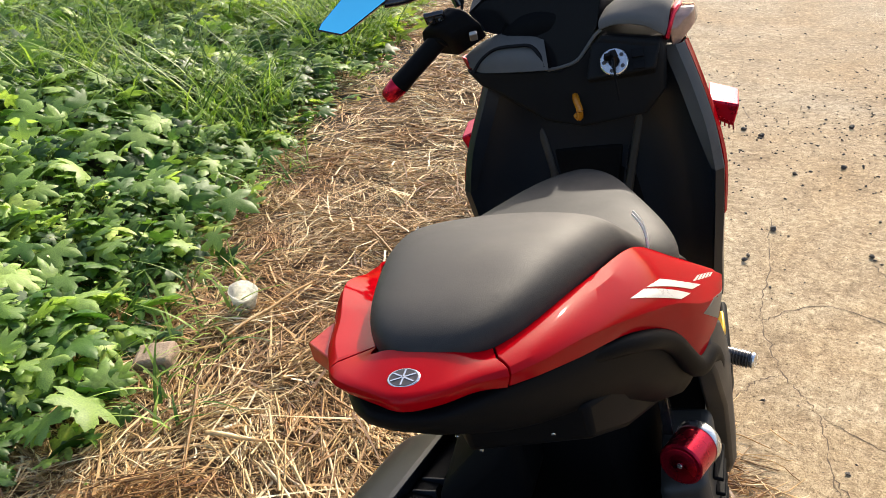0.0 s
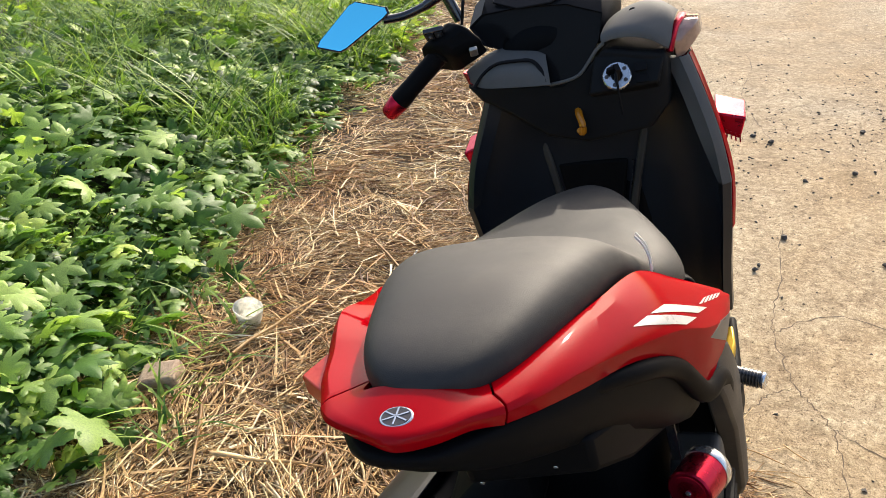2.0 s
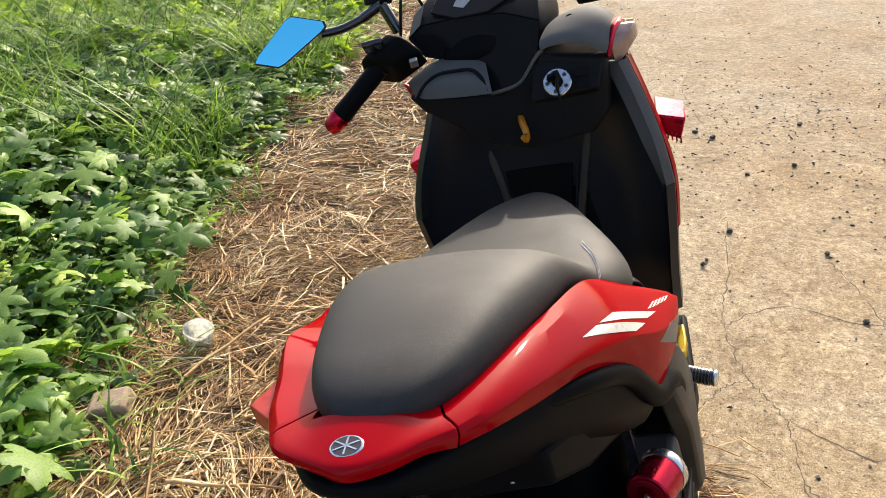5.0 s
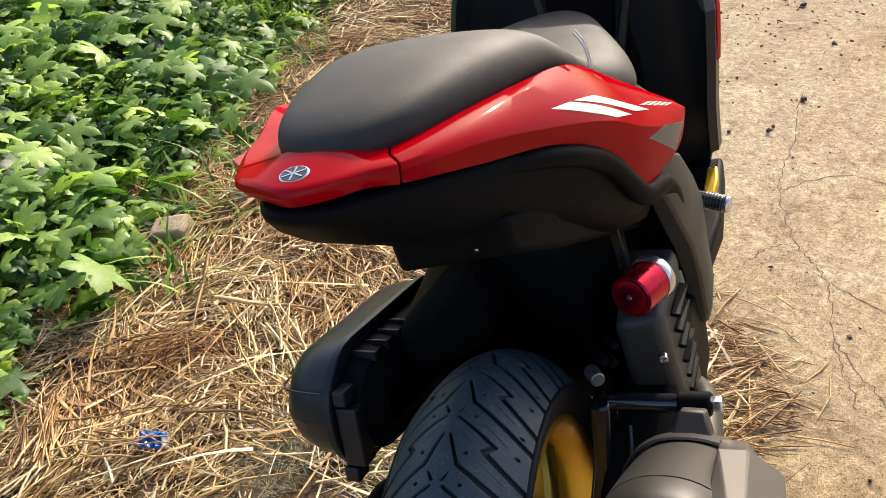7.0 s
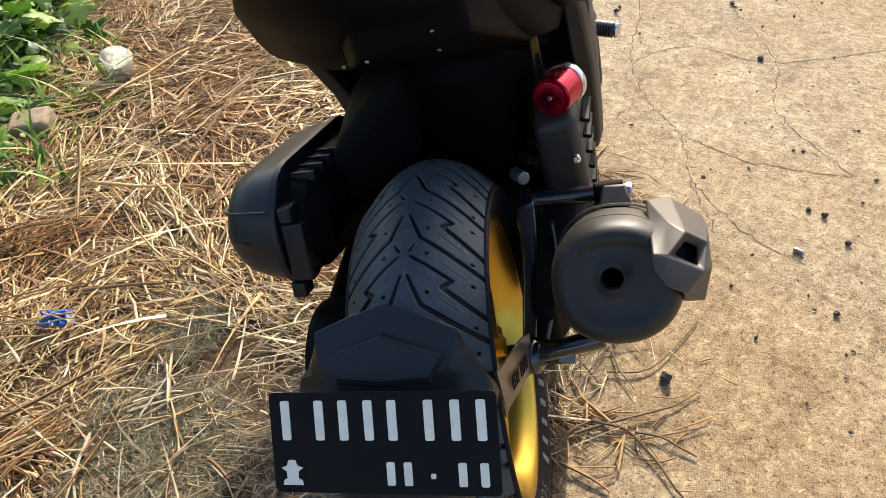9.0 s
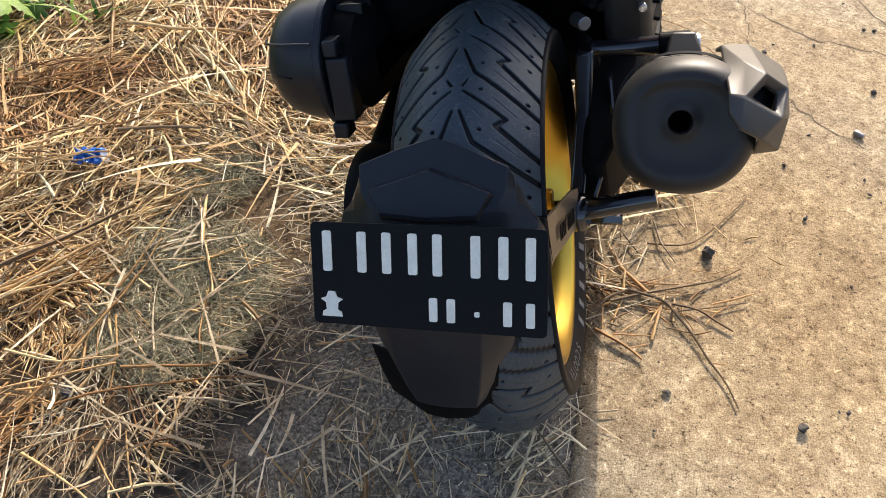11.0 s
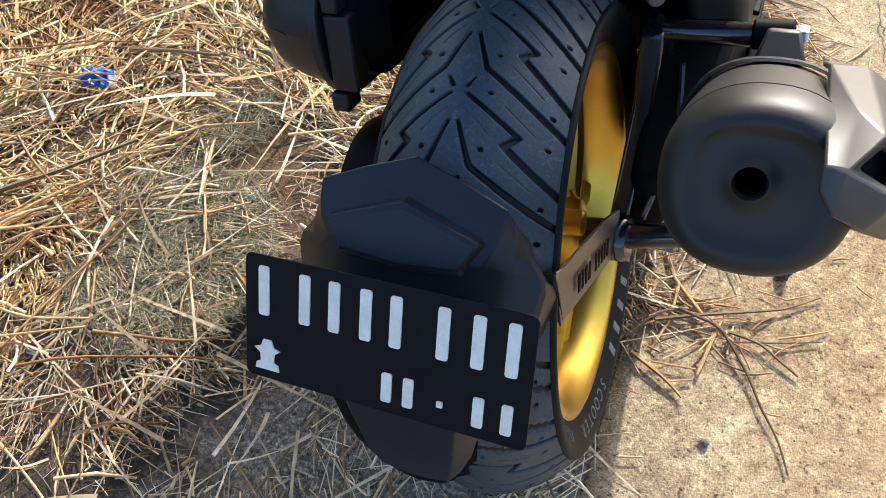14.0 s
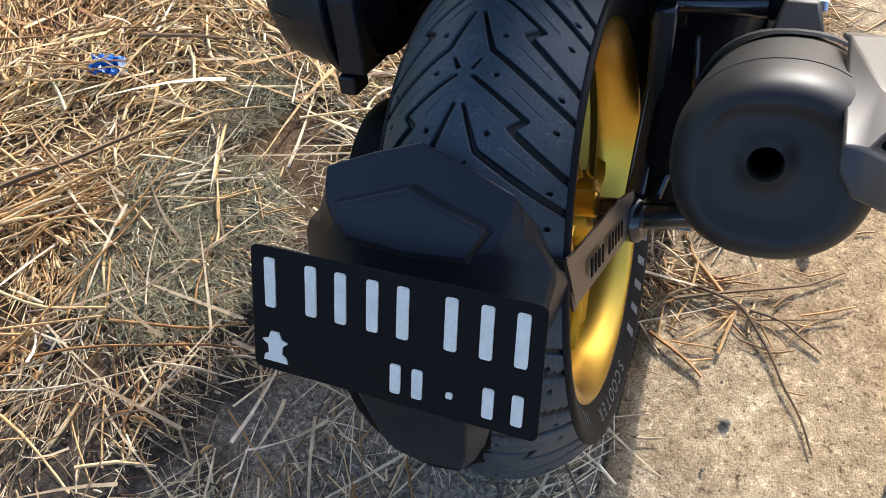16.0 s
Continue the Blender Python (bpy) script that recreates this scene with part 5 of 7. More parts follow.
def make_shield():
    table = [(z, w + abs(shield_off(z)), ye, ym) for z, w, ye, ym in SHIELD]
    rows = []
    for z, w, ye, ym in table:
        rows.append([(x * w + shield_off(z), ym + (ye - ym) * abs(x) ** 3.5, z) for x in np.linspace(-1, 1, 13)])
    sh = part("leg_shield", sheet(across(fine_rows(rows, 3), 1), 0.006, False), SATIN, scooter, "black inner leg shield", smooth=60)
    for s in (1, -1):
        trim, red = [], []
        for z, w, ye, ym in table[1:]:
            o, broad = shield_off(z), float(np.interp(z, [0.42, 0.70, 0.80, 0.94], [0.004, 0.006, 0.022, 0.026]))
            trim.append([(s * (w - broad) + o, ye + 0.006, z), (s * (w - 0.002) + o, ye - 0.010, z), (s * (w + 0.008) + o, ye - 0.002, z), (s * (w + 0.010) + o, ye + 0.03, z)])
            red.append([(s * (w + 0.0095) + o, ye + 0.008, z), (s * (w + 0.0135) + o, ye + 0.022, z), (s * (w + 0.006) + o, ye + 0.08, z), (s * (w - 0.03) + o, ye + 0.18, z)])
        part("shield_edge", sheet(fine_rows(trim[:4], 4), 0.003, s < 0), SATIN, sh, "black lower edge trim", smooth=50)
        # Paler grey goes on the right upper edge only; the left stays satin black.
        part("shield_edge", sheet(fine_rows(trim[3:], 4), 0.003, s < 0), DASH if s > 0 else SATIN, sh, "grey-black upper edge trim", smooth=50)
        part("front_fairing", sheet(fine_rows(red[2:], 4), 0.003, s < 0), RED, sh, "red front fairing side", smooth=50)
        o = shield_off(0.8) * 1.2 if s < 0 else 0.0
        wing = [[(s * x + o, y, z) for x, y, z in r] for r in (
            ((0.205, 0.87, 0.822), (0.205, 0.935, 0.836), (0.205, 0.935, 0.795), (0.205, 0.87, 0.788)), ((0.256, 0.868, 0.806), (0.256, 0.925, 0.820), (0.250, 0.925, 0.782), (0.243, 0.868, 0.768)))]
        fin = part("fairing_wing", loft(wing), RED_ANOD, sh, "red finned wing on the fairing", bevel=0.003)
        for k in range(4):
            part("wing_fin", box((s * (0.222 + 0.007 * k) + o, 0.871, 0.782 - 0.004 * k), (0.0025, 0.012, 0.014)), RED_ANOD, fin)
        x0, x1 = (0.084, 0.026) if s > 0 else (-0.112, -0.092)
        part("shield_rib", loft([[(x0 - 0.010, 0.905, 0.815), (x0 + 0.012, 0.905, 0.815), (x0 + 0.008, 0.886, 0.815), (x0 - 0.007, 0.886, 0.815)],
                                 [((x0 + x1) / 2 - 0.008, 0.912, 0.710), ((x0 + x1) / 2 + 0.012, 0.912, 0.710), ((x0 + x1) / 2 + 0.008, 0.890, 0.710), ((x0 + x1) / 2 - 0.005, 0.890, 0.710)],
                                 [(x1 - 0.012, 0.915, 0.600), (x1 + 0.014, 0.915, 0.600), (x1 + 0.010, 0.892, 0.600), (x1 - 0.008, 0.892, 0.600)]]), PLASTIC_DUSTY, sh, bevel=0.004)
    part("centre_lid", loft([[(x, y, z) for x, z in ((-0.092, 0.752), (0.044, 0.748), (0.010, 0.60), (-0.078, 0.60))] for y in (0.915, 0.893)]), PLASTIC, sh, bevel=0.006)
    part("lid_slot", box((0.040, 0.892, 0.690), (0.003, 0.004, 0.11), (0, 12, 0)), SATIN, sh)
    return sh


make_shield()
part("steering_column", loft([[(-0.06, 0.90, 0.30), (0.06, 0.90, 0.30), (0.06, 1.02, 0.30), (-0.06, 1.02, 0.30)], [(-0.09, 0.90, 0.92), (0.09, 0.90, 0.92), (0.09, 1.0, 0.92), (-0.09, 1.0, 0.92)]]),
     PLASTIC, scooter, bevel=0.02)

# ---- dash: glove box lids, key panel, tops ----
FACE = [(-0.204, 0.955), (-0.184, 0.926), (-0.148, 0.902), (-0.074, 0.842), (-0.003, 0.822), (0.108, 0.834), (0.142, 0.873), (0.147, 0.925), (0.147, 0.962), (0.050, 0.985), (0.008, 0.950), (-0.050, 0.936), (-0.120, 0.944)]


def dash_ring(y, k, dz=0.0):
    return [(-0.02 + (x + 0.02) * k, y, 0.91 + (z - 0.91) * k + dz) for x, z in FACE]


dash = part("dash_panel", loft([dash_ring(0.792, 0.93), dash_ring(0.797, 0.98), dash_ring(0.808, 1.0), dash_ring(0.93, 1.0, 0.01)]), DASH_BLACK, scooter, "black dash panel", bevel=0.005, smooth=45)
LID = [  # front edge, swell, brow and back of the glove box lid, each from its outer tip inwards
    [(-0.206, 0.818, 0.962), (-0.174, 0.788, 0.951), (-0.122, 0.776, 0.947), (-0.078, 0.772, 0.944), (-0.047, 0.776, 0.941)],
    [(-0.209, 0.822, 0.970), (-0.170, 0.796, 0.972), (-0.122, 0.788, 0.975), (-0.078, 0.786, 0.972), (-0.050, 0.790, 0.962)],
    [(-0.210, 0.828, 0.974), (-0.178, 0.832, 0.991), (-0.135, 0.836, 1.000), (-0.082, 0.834, 0.994), (-0.058, 0.828, 0.984)],
    [(-0.200, 0.86, 0.972), (-0.172, 0.875, 0.988), (-0.132, 0.885, 0.996), (-0.084, 0.885, 0.990), (-0.064, 0.88, 0.980)]]
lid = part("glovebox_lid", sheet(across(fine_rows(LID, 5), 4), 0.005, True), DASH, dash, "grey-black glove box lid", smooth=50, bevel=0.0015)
part("lid_strip", tube([(-0.186, 0.789, 0.953), (-0.168, 0.795, 0.972), (-0.142, 0.800, 0.985), (-0.108, 0.798, 0.986), (-0.076, 0.795, 0.982), (-0.060, 0.787, 0.962), (-0.054, 0.780, 0.946)], 0.0042, 10, 5, 0.7), GLOSS, lid)
part("red_accent", loft([[(-0.214, 0.822, 0.976), (-0.203, 0.812, 0.974), (-0.192, 0.806, 0.950), (-0.204, 0.816, 0.952)], [(-0.214, 0.85, 0.974), (-0.203, 0.85, 0.972), (-0.192, 0.84, 0.946), (-0.204, 0.84, 0.948)]]), RED_ANOD, dash,
     "small red accent", bevel=0.002)
key_panel = part("key_panel", loft([[(0.015, 0.768, 0.915), (0.13, 0.772, 0.920), (0.145, 0.80, 0.965), (0.03, 0.79, 0.972)],
                                    [(0.015, 0.80, 0.90), (0.13, 0.80, 0.90), (0.145, 0.83, 0.965), (0.03, 0.83, 0.972)]]), DASH_BLACK, dash, bevel=0.004)
KEY = Vector((0.066, 0.772, 0.938))
_kn = Vector((0.10, -0.80, 0.55)).normalized()
lock = part("ignition_lock", turned(KEY, KEY + _kn * 0.008, [(0, 0.0235), (0.8, 0.0235), (1, 0.022)], 32), SILVER, key_panel, "silver ignition lock ring")
part("key_slot", turned(KEY + _kn * 0.007, KEY + _kn * 0.010, [(0, 0.010), (1, 0.009)], 20), GLOSS, lock)
part("key", join(box(KEY + _kn * 0.018, (0.008, 0.014, 0.030), (35, 0, 25)), box(KEY + _kn * 0.012 + Vector((-0.006, 0, 0.008)), (0.018, 0.006, 0.012), (35, 0, 30))), GLOSS, lock, "black key in the lock")
part("key_strap", tube([KEY + _kn * 0.03, KEY + _kn * 0.034 + Vector((0, -0.004, -0.03)), KEY + _kn * 0.032 + Vector((0.001, 0, -0.075))], 0.002, 6), GLOSS, lock)
for z in (0.948, 0.928):
    part("switch", box((0.105, 0.776, z), (0.020, 0.006, 0.014), (-35, 0, 0)), GLOSS, key_panel, bevel=0.001)
for k in range(5):
    a = 2 * math.pi * k / 5
    u, v, _ = frame_of(_kn)
    part("lock_mark", rod(KEY + _kn * 0.008 + (u * math.cos(a) + v * math.sin(a)) * 0.0165, KEY + _kn * 0.0088 + (u * math.cos(a) + v * math.sin(a)) * 0.0165, 0.0035, 10), EMBLEM_DARK, lock)
TOP = [  # arch over the key panel, swell, brow and back of the dash top
    [(0.046, 0.800, 0.990), (0.065, 0.796, 0.995), (0.088, 0.794, 0.995), (0.116, 0.794, 0.988), (0.134, 0.796, 0.976), (0.147, 0.800, 0.964)],
    [(0.047, 0.806, 1.000), (0.066, 0.804, 1.007), (0.090, 0.802, 1.008), (0.119, 0.802, 1.002), (0.139, 0.804, 0.990), (0.151, 0.808, 0.976)],
    [(0.055, 0.850, 1.010), (0.070, 0.855, 1.018), (0.096, 0.858, 1.025), (0.125, 0.858, 1.025), (0.146, 0.850, 1.013), (0.157, 0.845, 1.000)],
    [(0.060, 0.930, 1.005), (0.075, 0.935, 1.010), (0.098, 0.940, 1.014), (0.125, 0.940, 1.012), (0.145, 0.930, 1.002), (0.157, 0.925, 0.992)]]
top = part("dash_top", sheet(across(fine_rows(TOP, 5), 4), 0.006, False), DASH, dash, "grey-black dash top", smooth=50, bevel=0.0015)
part("screw_cover", rod((0.096, 0.842, 1.0225), (0.096, 0.839, 1.028), 0.0065, 16), GLOSS, top)
part("signal_lamp", loft([[(x - 0.004, y + 0.006, z), (x + 0.005, y - 0.003, z + 0.002), (x + 0.010, y + 0.004, z - 0.002), (x + 0.004, y + 0.014, z - 0.006)] for x, y, z in (
    (0.146, 0.800, 0.958), (0.151, 0.806, 0.975), (0.158, 0.822, 0.993), (0.166, 0.845, 1.001), (0.168, 0.88, 1.000))]), RED_ANOD, dash, "red lamp cover on the fairing", smooth=50, bevel=0.0015)
part("signal_lens", loft([[(x, y, z), (x + w, y + 0.012, z - 0.006), (x + w + 0.002, y + 0.03, z - 0.034), (x, y + 0.02, z - 0.036)] for x, y, z, w in (
    (0.156, 0.808, 0.972, 0.012), (0.162, 0.822, 0.989, 0.024), (0.170, 0.845, 0.998, 0.026), (0.170, 0.90, 0.995, 0.026), (0.166, 0.94, 0.985, 0.018))]), LENS_PALE, dash, "smoky pale turn signal lens", smooth=50, bevel=0.003)
part("dash_arch", tube([(-0.052, 0.790, 0.937), (-0.020, 0.790, 0.940), (0.002, 0.791, 0.947), (0.018, 0.793, 0.963), (0.034, 0.796, 0.981), (0.048, 0.799, 0.991)], 0.0030, 10, 5), DASH, dash,
     "grey-black rim beside the key panel")
hook = part("bag_hook", tube([(-0.012, 0.794, 0.884), (-0.009, 0.782, 0.878), (-0.005, 0.776, 0.862), (-0.008, 0.780, 0.848), (-0.014, 0.786, 0.852)], 0.0062, 8), AMBER, scooter, "amber bag hook")

# ---- handlebar, turned to the left ----
bar_root = new("handlebar")
bar_root.parent = scooter
tagged(bar_root, "black handlebar turned to the left")
GRIP_A, GRIP_B = Vector((-0.352, 0.772, 0.936)), Vector((-0.235, 0.800, 1.022))
gd = (GRIP_B - GRIP_A).normalized()
part("grip", turned(GRIP_A + gd * 0.028, GRIP_B, [(0, 0.0175), (0.03, 0.019), (0.3, 0.0175), (0.94, 0.0175), (0.97, 0.021), (1, 0.021)], 28), PLASTIC, bar_root, "black rubber grip")
part("bar_end", turned(GRIP_A - gd * 0.006, GRIP_A + gd * 0.030, [(0, 0.012), (0.15, 0.0165), (0.9, 0.019), (1, 0.018)], 28), RED_ANOD, bar_root, "red anodised bar end")
sw = part("switch_block", loft([[GRIP_B + Vector(p) * 1.3 for p in ((-0.028, -0.012, 0.012), (0.0, -0.026, 0.020), (0.02, -0.022, -0.004), (0.018, 0.01, -0.035), (-0.02, 0.015, -0.03), (-0.034, 0.01, 0.0))],
                                [GRIP_B + Vector(p) * 1.3 for p in ((0.018, 0.004, 0.042), (0.045, -0.014, 0.038), (0.066, -0.015, 0.010), (0.062, 0.02, -0.015), (0.02, 0.03, -0.012), (0.0, 0.025, 0.02))]]), PLASTIC, bar_root,
          "black switch block", bevel=0.012, segs=4)
SWITCH = Matrix.Translation(GRIP_B + Vector((0.005, -0.025, 0.040))) @ pose(0, 0, 0, 50, 0, 12)
toggle = part("switch", box(SWITCH @ Vector((0, 0, 0)), (0.036, 0.009, 0.028), (50, 0, 12)), STEEL_BLACK, sw, bevel=0.002)
for x in (-0.008, 0.008):
    part("switch_key", box(SWITCH @ Vector((x, -0.0048, 0)), (0.013, 0.003, 0.019), (50, 0, 12)), SATIN, toggle, bevel=0.001)
    part("switch_mark", box(SWITCH @ Vector((x, -0.0068, 0)), (0.005, 0.0012, 0.006), (50, 0, 12)), SILVER, toggle)
part("horn_button", box(GRIP_B + Vector((0.068, -0.027, -0.002)), (0.014, 0.008, 0.018), (40, 0, 20)), ALLOY, sw, "grey horn button", bevel=0.002)
visor = []
for k, dy, dz in ((0.97, 0.004, 0.0), (1.0, 0.0, 0.0), (0.97, 0.05, 0.03), (0.85, 0.10, 0.05)):
    visor.append([(-0.055 + (x + 0.055) * k, y + dy, 0.995 + (z - 0.995) * k + dz) for x, y, z in (
        (-0.192, 0.850, 1.046), (-0.170, 0.846, 1.010), (-0.105, 0.842, 0.985), (-0.070, 0.815, 0.960), (-0.060, 0.792, 0.930), (-0.030, 0.788, 0.930), (-0.003, 0.791, 0.943), (0.022, 0.796, 0.970), (0.041, 0.802, 0.996),
        (0.050, 0.820, 1.036), (-0.01, 0.835, 1.058), (-0.09, 0.845, 1.066), (-0.165, 0.852, 1.064))])
part("meter_visor", loft(visor), GLOSS, bar_root, "gloss black visor below the meter", smooth=18, bevel=0.003)
POD = [  # meter pod: y, x left, x right, z low, z high
    (0.825, -0.140, 0.040, 0.985, 1.015), (0.845, -0.150, 0.055, 0.975, 1.048), (0.90, -0.150, 0.066, 0.975, 1.075), (0.98, -0.135, 0.07, 0.98, 1.092), (1.06, -0.10, 0.05, 0.99, 1.08)]
pod = part("meter_cover", loft([[(xl, y, zl), (xl + 0.01, y, (zl + zh) / 2), (xl + 0.05, y, zh - 0.006), ((xl + xr) / 2, y, zh), (xr - 0.03, y, zh - 0.004), (xr, y, (zl + zh) / 2), (xr - 0.01, y, zl), ((xl + xr) / 2, y, zl - 0.01)]
                                for y, xl, xr, zl, zh in POD]), PLASTIC, bar_root, "black handlebar cover with meter", smooth=60, subdiv=2)
part("meter_glass", slab_from([(-0.079, -0.017), (-0.067, 0.032), (-0.051, 0.080), (0.067, 0.046), (0.074, -0.015), (0.029, -0.047), (-0.031, -0.045)], 0.004, pose(-0.065, 0.88, 1.0845, 28.4)), SMOKED, pod,
     "dark meter glass", bevel=0.0015)
part("meter_screen", slab_from([(-0.036, -0.015), (-0.017, -0.025), (0.007, 0.008), (0.012, 0.018), (-0.024, 0.030)], 0.0048, pose(-0.065, 0.88, 1.0845, 28.4)), SCREEN, pod, "meter screen coloured pale grey as if reflecting the sky")
# clamp, stalk and blue mirror
part("mirror_clamp", join(rod((-0.205, 0.85, 1.062), (-0.222, 0.85, 1.115), 0.010), rod((-0.222, 0.85, 1.115), (-0.262, 0.845, 1.100), 0.009)), STEEL_BLACK, bar_root)
part("phone_holder", join(box((-0.232, 0.87, 1.128), (0.05, 0.03, 0.022), (20, 10, 15)), box((-0.20, 0.90, 1.135), (0.012, 0.05, 0.03), (20, 10, 15))), STEEL_BLACK, bar_root, bevel=0.004)
part("cable", tube([(-0.205, 0.85, 1.05), (-0.19, 0.84, 1.09), (-0.185, 0.87, 1.13), (-0.19, 0.93, 1.12), (-0.18, 0.96, 1.07)], 0.003, 6), SIDEWALL, bar_root)


def make_mirror(s, shift):
    pts = [(-0.450, 0.764, 1.078), (-0.444, 0.769, 1.087), (-0.386, 0.802, 1.132), (-0.374, 0.805, 1.135), (-0.322, 0.808, 1.115), (-0.319, 0.805, 1.106), (-0.327, 0.800, 1.100), (-0.398, 0.770, 1.066), (-0.410, 0.766, 1.063)]
    c = sum((Vector(p) for p in pts), Vector()) / len(pts)
    n = Vector((0.2, -0.9, 0.4)).normalized()

    def tf(p):
        return Vector((s * p.x, p.y, p.z)) + Vector(shift)
    case = part("mirror", loft([[tf(c + (Vector(p) - c) * k + n * d) for p in pts] for k, d in ((0.7, -0.016), (0.98, -0.010), (1.06, 0.0), (1.06, 0.003))]), STEEL_BLACK, bar_root,
                "black mirror with blue glass", bevel=0.001)
    part("mirror_glass", loft([[tf(Vector(p) + n * d) for p in pts] for d in (0.0025, 0.0045)]), MIRROR, case, "blue tinted mirror glass")
    part("stalk", tube([tf(Vector(p)) for p in ((-0.335, 0.812, 1.095), (-0.30, 0.835, 1.092), (-0.26, 0.845, 1.100))], 0.008, 10), STEEL_BLACK, case)


make_mirror(1, (0, 0, 0))
part("grip", turned((0.10, 0.98, 1.03), (0.30, 1.10, 1.00), [(0, 0.014), (0.3, 0.014), (0.35, 0.019), (0.98, 0.019), (1, 0.016)], 24), PLASTIC, bar_root, "black rubber grip")

# ---- front wheel and lower front, mostly hidden behind the leg shield ----
part("front_cowl", loft([[(-0.15, 0.94, 0.96), (0.15, 0.94, 0.96), (0.19, 0.94, 0.60), (-0.19, 0.94, 0.60)], [(-0.12, 1.16, 0.92), (0.12, 1.16, 0.92), (0.15, 1.18, 0.62), (-0.15, 1.18, 0.62)],
                         [(-0.04, 1.34, 0.82), (0.04, 1.34, 0.82), (0.06, 1.34, 0.68), (-0.06, 1.34, 0.68)]]), PLASTIC, scooter, "black front cowl", bevel=0.02, segs=3)
fw = part("front_wheel", turned((-0.055, 1.28, 0.27), (0.055, 1.28, 0.27), [(0, 0.19), (0.05, 0.235), (0.25, 0.265), (0.5, 0.275), (0.75, 0.265), (0.95, 0.235), (1, 0.19)], 64), SIDEWALL, scooter, "black front tyre")
part("rim", turned((-0.045, 1.28, 0.27), (0.045, 1.28, 0.27), [(0, 0.14), (0, 0.188), (1, 0.188), (1, 0.14)], 48), GOLD, fw)
part("front_mudguard", sheet([[(x, 1.28 - 0.30 * math.sin(radians(a)), 0.27 + 0.30 * math.cos(radians(a)) - 0.02 * abs(x / 0.07) ** 2) for x in (-0.07, -0.05, 0, 0.05, 0.07)] for a in range(-50, 91, 14)], 0.004),
     RED, scooter, smooth=50)
for s in (1, -1):
    part("fork_leg", rod((s * 0.085, 1.28, 0.27), (s * 0.085, 1.08, 0.66), 0.02), STEEL_BLACK, scooter)


# ---- plants ----
def plant_edge(y):
    """Where the green growth begins, going left."""
    return float(np.interp(y, [-1.5, 0.0, 0.3, 0.55, 0.75, 0.95, 1.25, 1.9, 2.3, 3.0, 4.2, 6.0, 9, 13], [-1.5, -1.42, -1.36, -1.34, -1.37, -1.42, -1.48, -1.66, -1.80, -1.80, -1.78, -2.15, -2.9, -3.6]))


rng = np.random.default_rng(7)


def plain_leaf(lobes=5, cut=0.5):
    """One small palmate leaf of unit width, for the leaves that stay far off: vertices and faces."""
    out = []
    for k in range(lobes):
        a = radians(-125 + 250 * k / (lobes - 1))
        length = 1.0 - 0.28 * abs(k - (lobes - 1) / 2) / ((lobes - 1) / 2)
        half = radians(250 / (lobes - 1) / 2)
        if k == 0:
            out.append((a - half * 0.9, 0.28))
        out += [(a - half * 0.46, length * 0.70), (a, length), (a + half * 0.46, length * 0.70)]
        out.append((a + half, length * cut if k < lobes - 1 else 0.28))
    verts = [(0, 0, 0)]
    for a, r in out:
        x, y = 0.5 * r * math.sin(a), 0.5 * r * math.cos(a)
        verts.append((x, y + 0.08, -0.07 * r * r + 0.03 * math.sin(a * 6)))
    return np.array(verts), np.array([(0, i, i + 1) for i in range(1, len(verts) - 1)])


def leaf_shape(lobes=5, cut=0.5, wide=1.0, droop=0.10):
    """One palmate leaf of unit width: each lobe toothed and folded along its midrib. Vertices and faces."""
    verts, faces = [(0, 0, 0)], []
    span = 250 / (lobes - 1)
    mid = (lobes - 1) / 2
    length = [1.0 - 0.36 * (abs(k - mid) / mid) ** 1.3 for k in range(lobes)]

    def put(a, along, side, z):
        x = 0.52 * (along * math.sin(a) + side * math.cos(a))
        y = 0.52 * (along * math.cos(a) - side * math.sin(a))
        r2 = (x * x + y * y) * 4
        verts.append((x, y, z - droop * r2))
        return len(verts) - 1

    def sinus(k):
        a = radians(-125 + span * (k - 0.5))
        r = 0.22 if k in (0, lobes) else cut * min(length[k - 1], length[k])
        return put(a, r, 0, -0.03)
    notch = [sinus(k) for k in range(lobes + 1)]
    for k in range(lobes):
        a, l = radians(-125 + span * k), length[k]
        m1, m2, tip = put(a, 0.45 * l, 0, 0.012), put(a, 0.76 * l, 0, 0.012), put(a, l, 0, -0.02)
        for side in (-1, 1):
            w = side * wide * l
            p = [put(a, f * l, w * g, z) for f, g, z in ((0.56, 0.235, -0.025), (0.68, 0.245, -0.03), (0.70, 0.195, -0.02), (0.83, 0.15, -0.025), (0.85, 0.105, -0.02))]
            s_ = notch[k + (side > 0)]
            tri = [(0, s_, m1), (s_, p[0], m1), (p[0], p[1], m1), (p[1], p[2], m1), (p[2], m2, m1), (p[2], p[3], m2), (p[3], p[4], m2), (p[4], tip, m2)]
            faces += tri if side < 0 else [q[::-1] for q in tri]
    return np.array(verts), np.array(faces)


def heart_shape():
    v = [(0, 0, 0), (0.0, -0.06, 0), (0.22, -0.12, -0.02), (0.36, 0.06, -0.04), (0.30, 0.3, -0.06), (0.14, 0.5, -0.11), (0, 0.62, -0.17), (-0.14, 0.5, -0.11), (-0.30, 0.3, -0.06), (-0.36, 0.06, -0.04), (-0.22, -0.12, -0.02)]
    return np.array(v), np.array([(0, i, i + 1) for i in range(1, 10)] + [(0, 10, 1)])


def turn_matrix(yaw, pitch, roll):
    return np.array(Euler((pitch, roll, yaw), "XYZ").to_matrix())


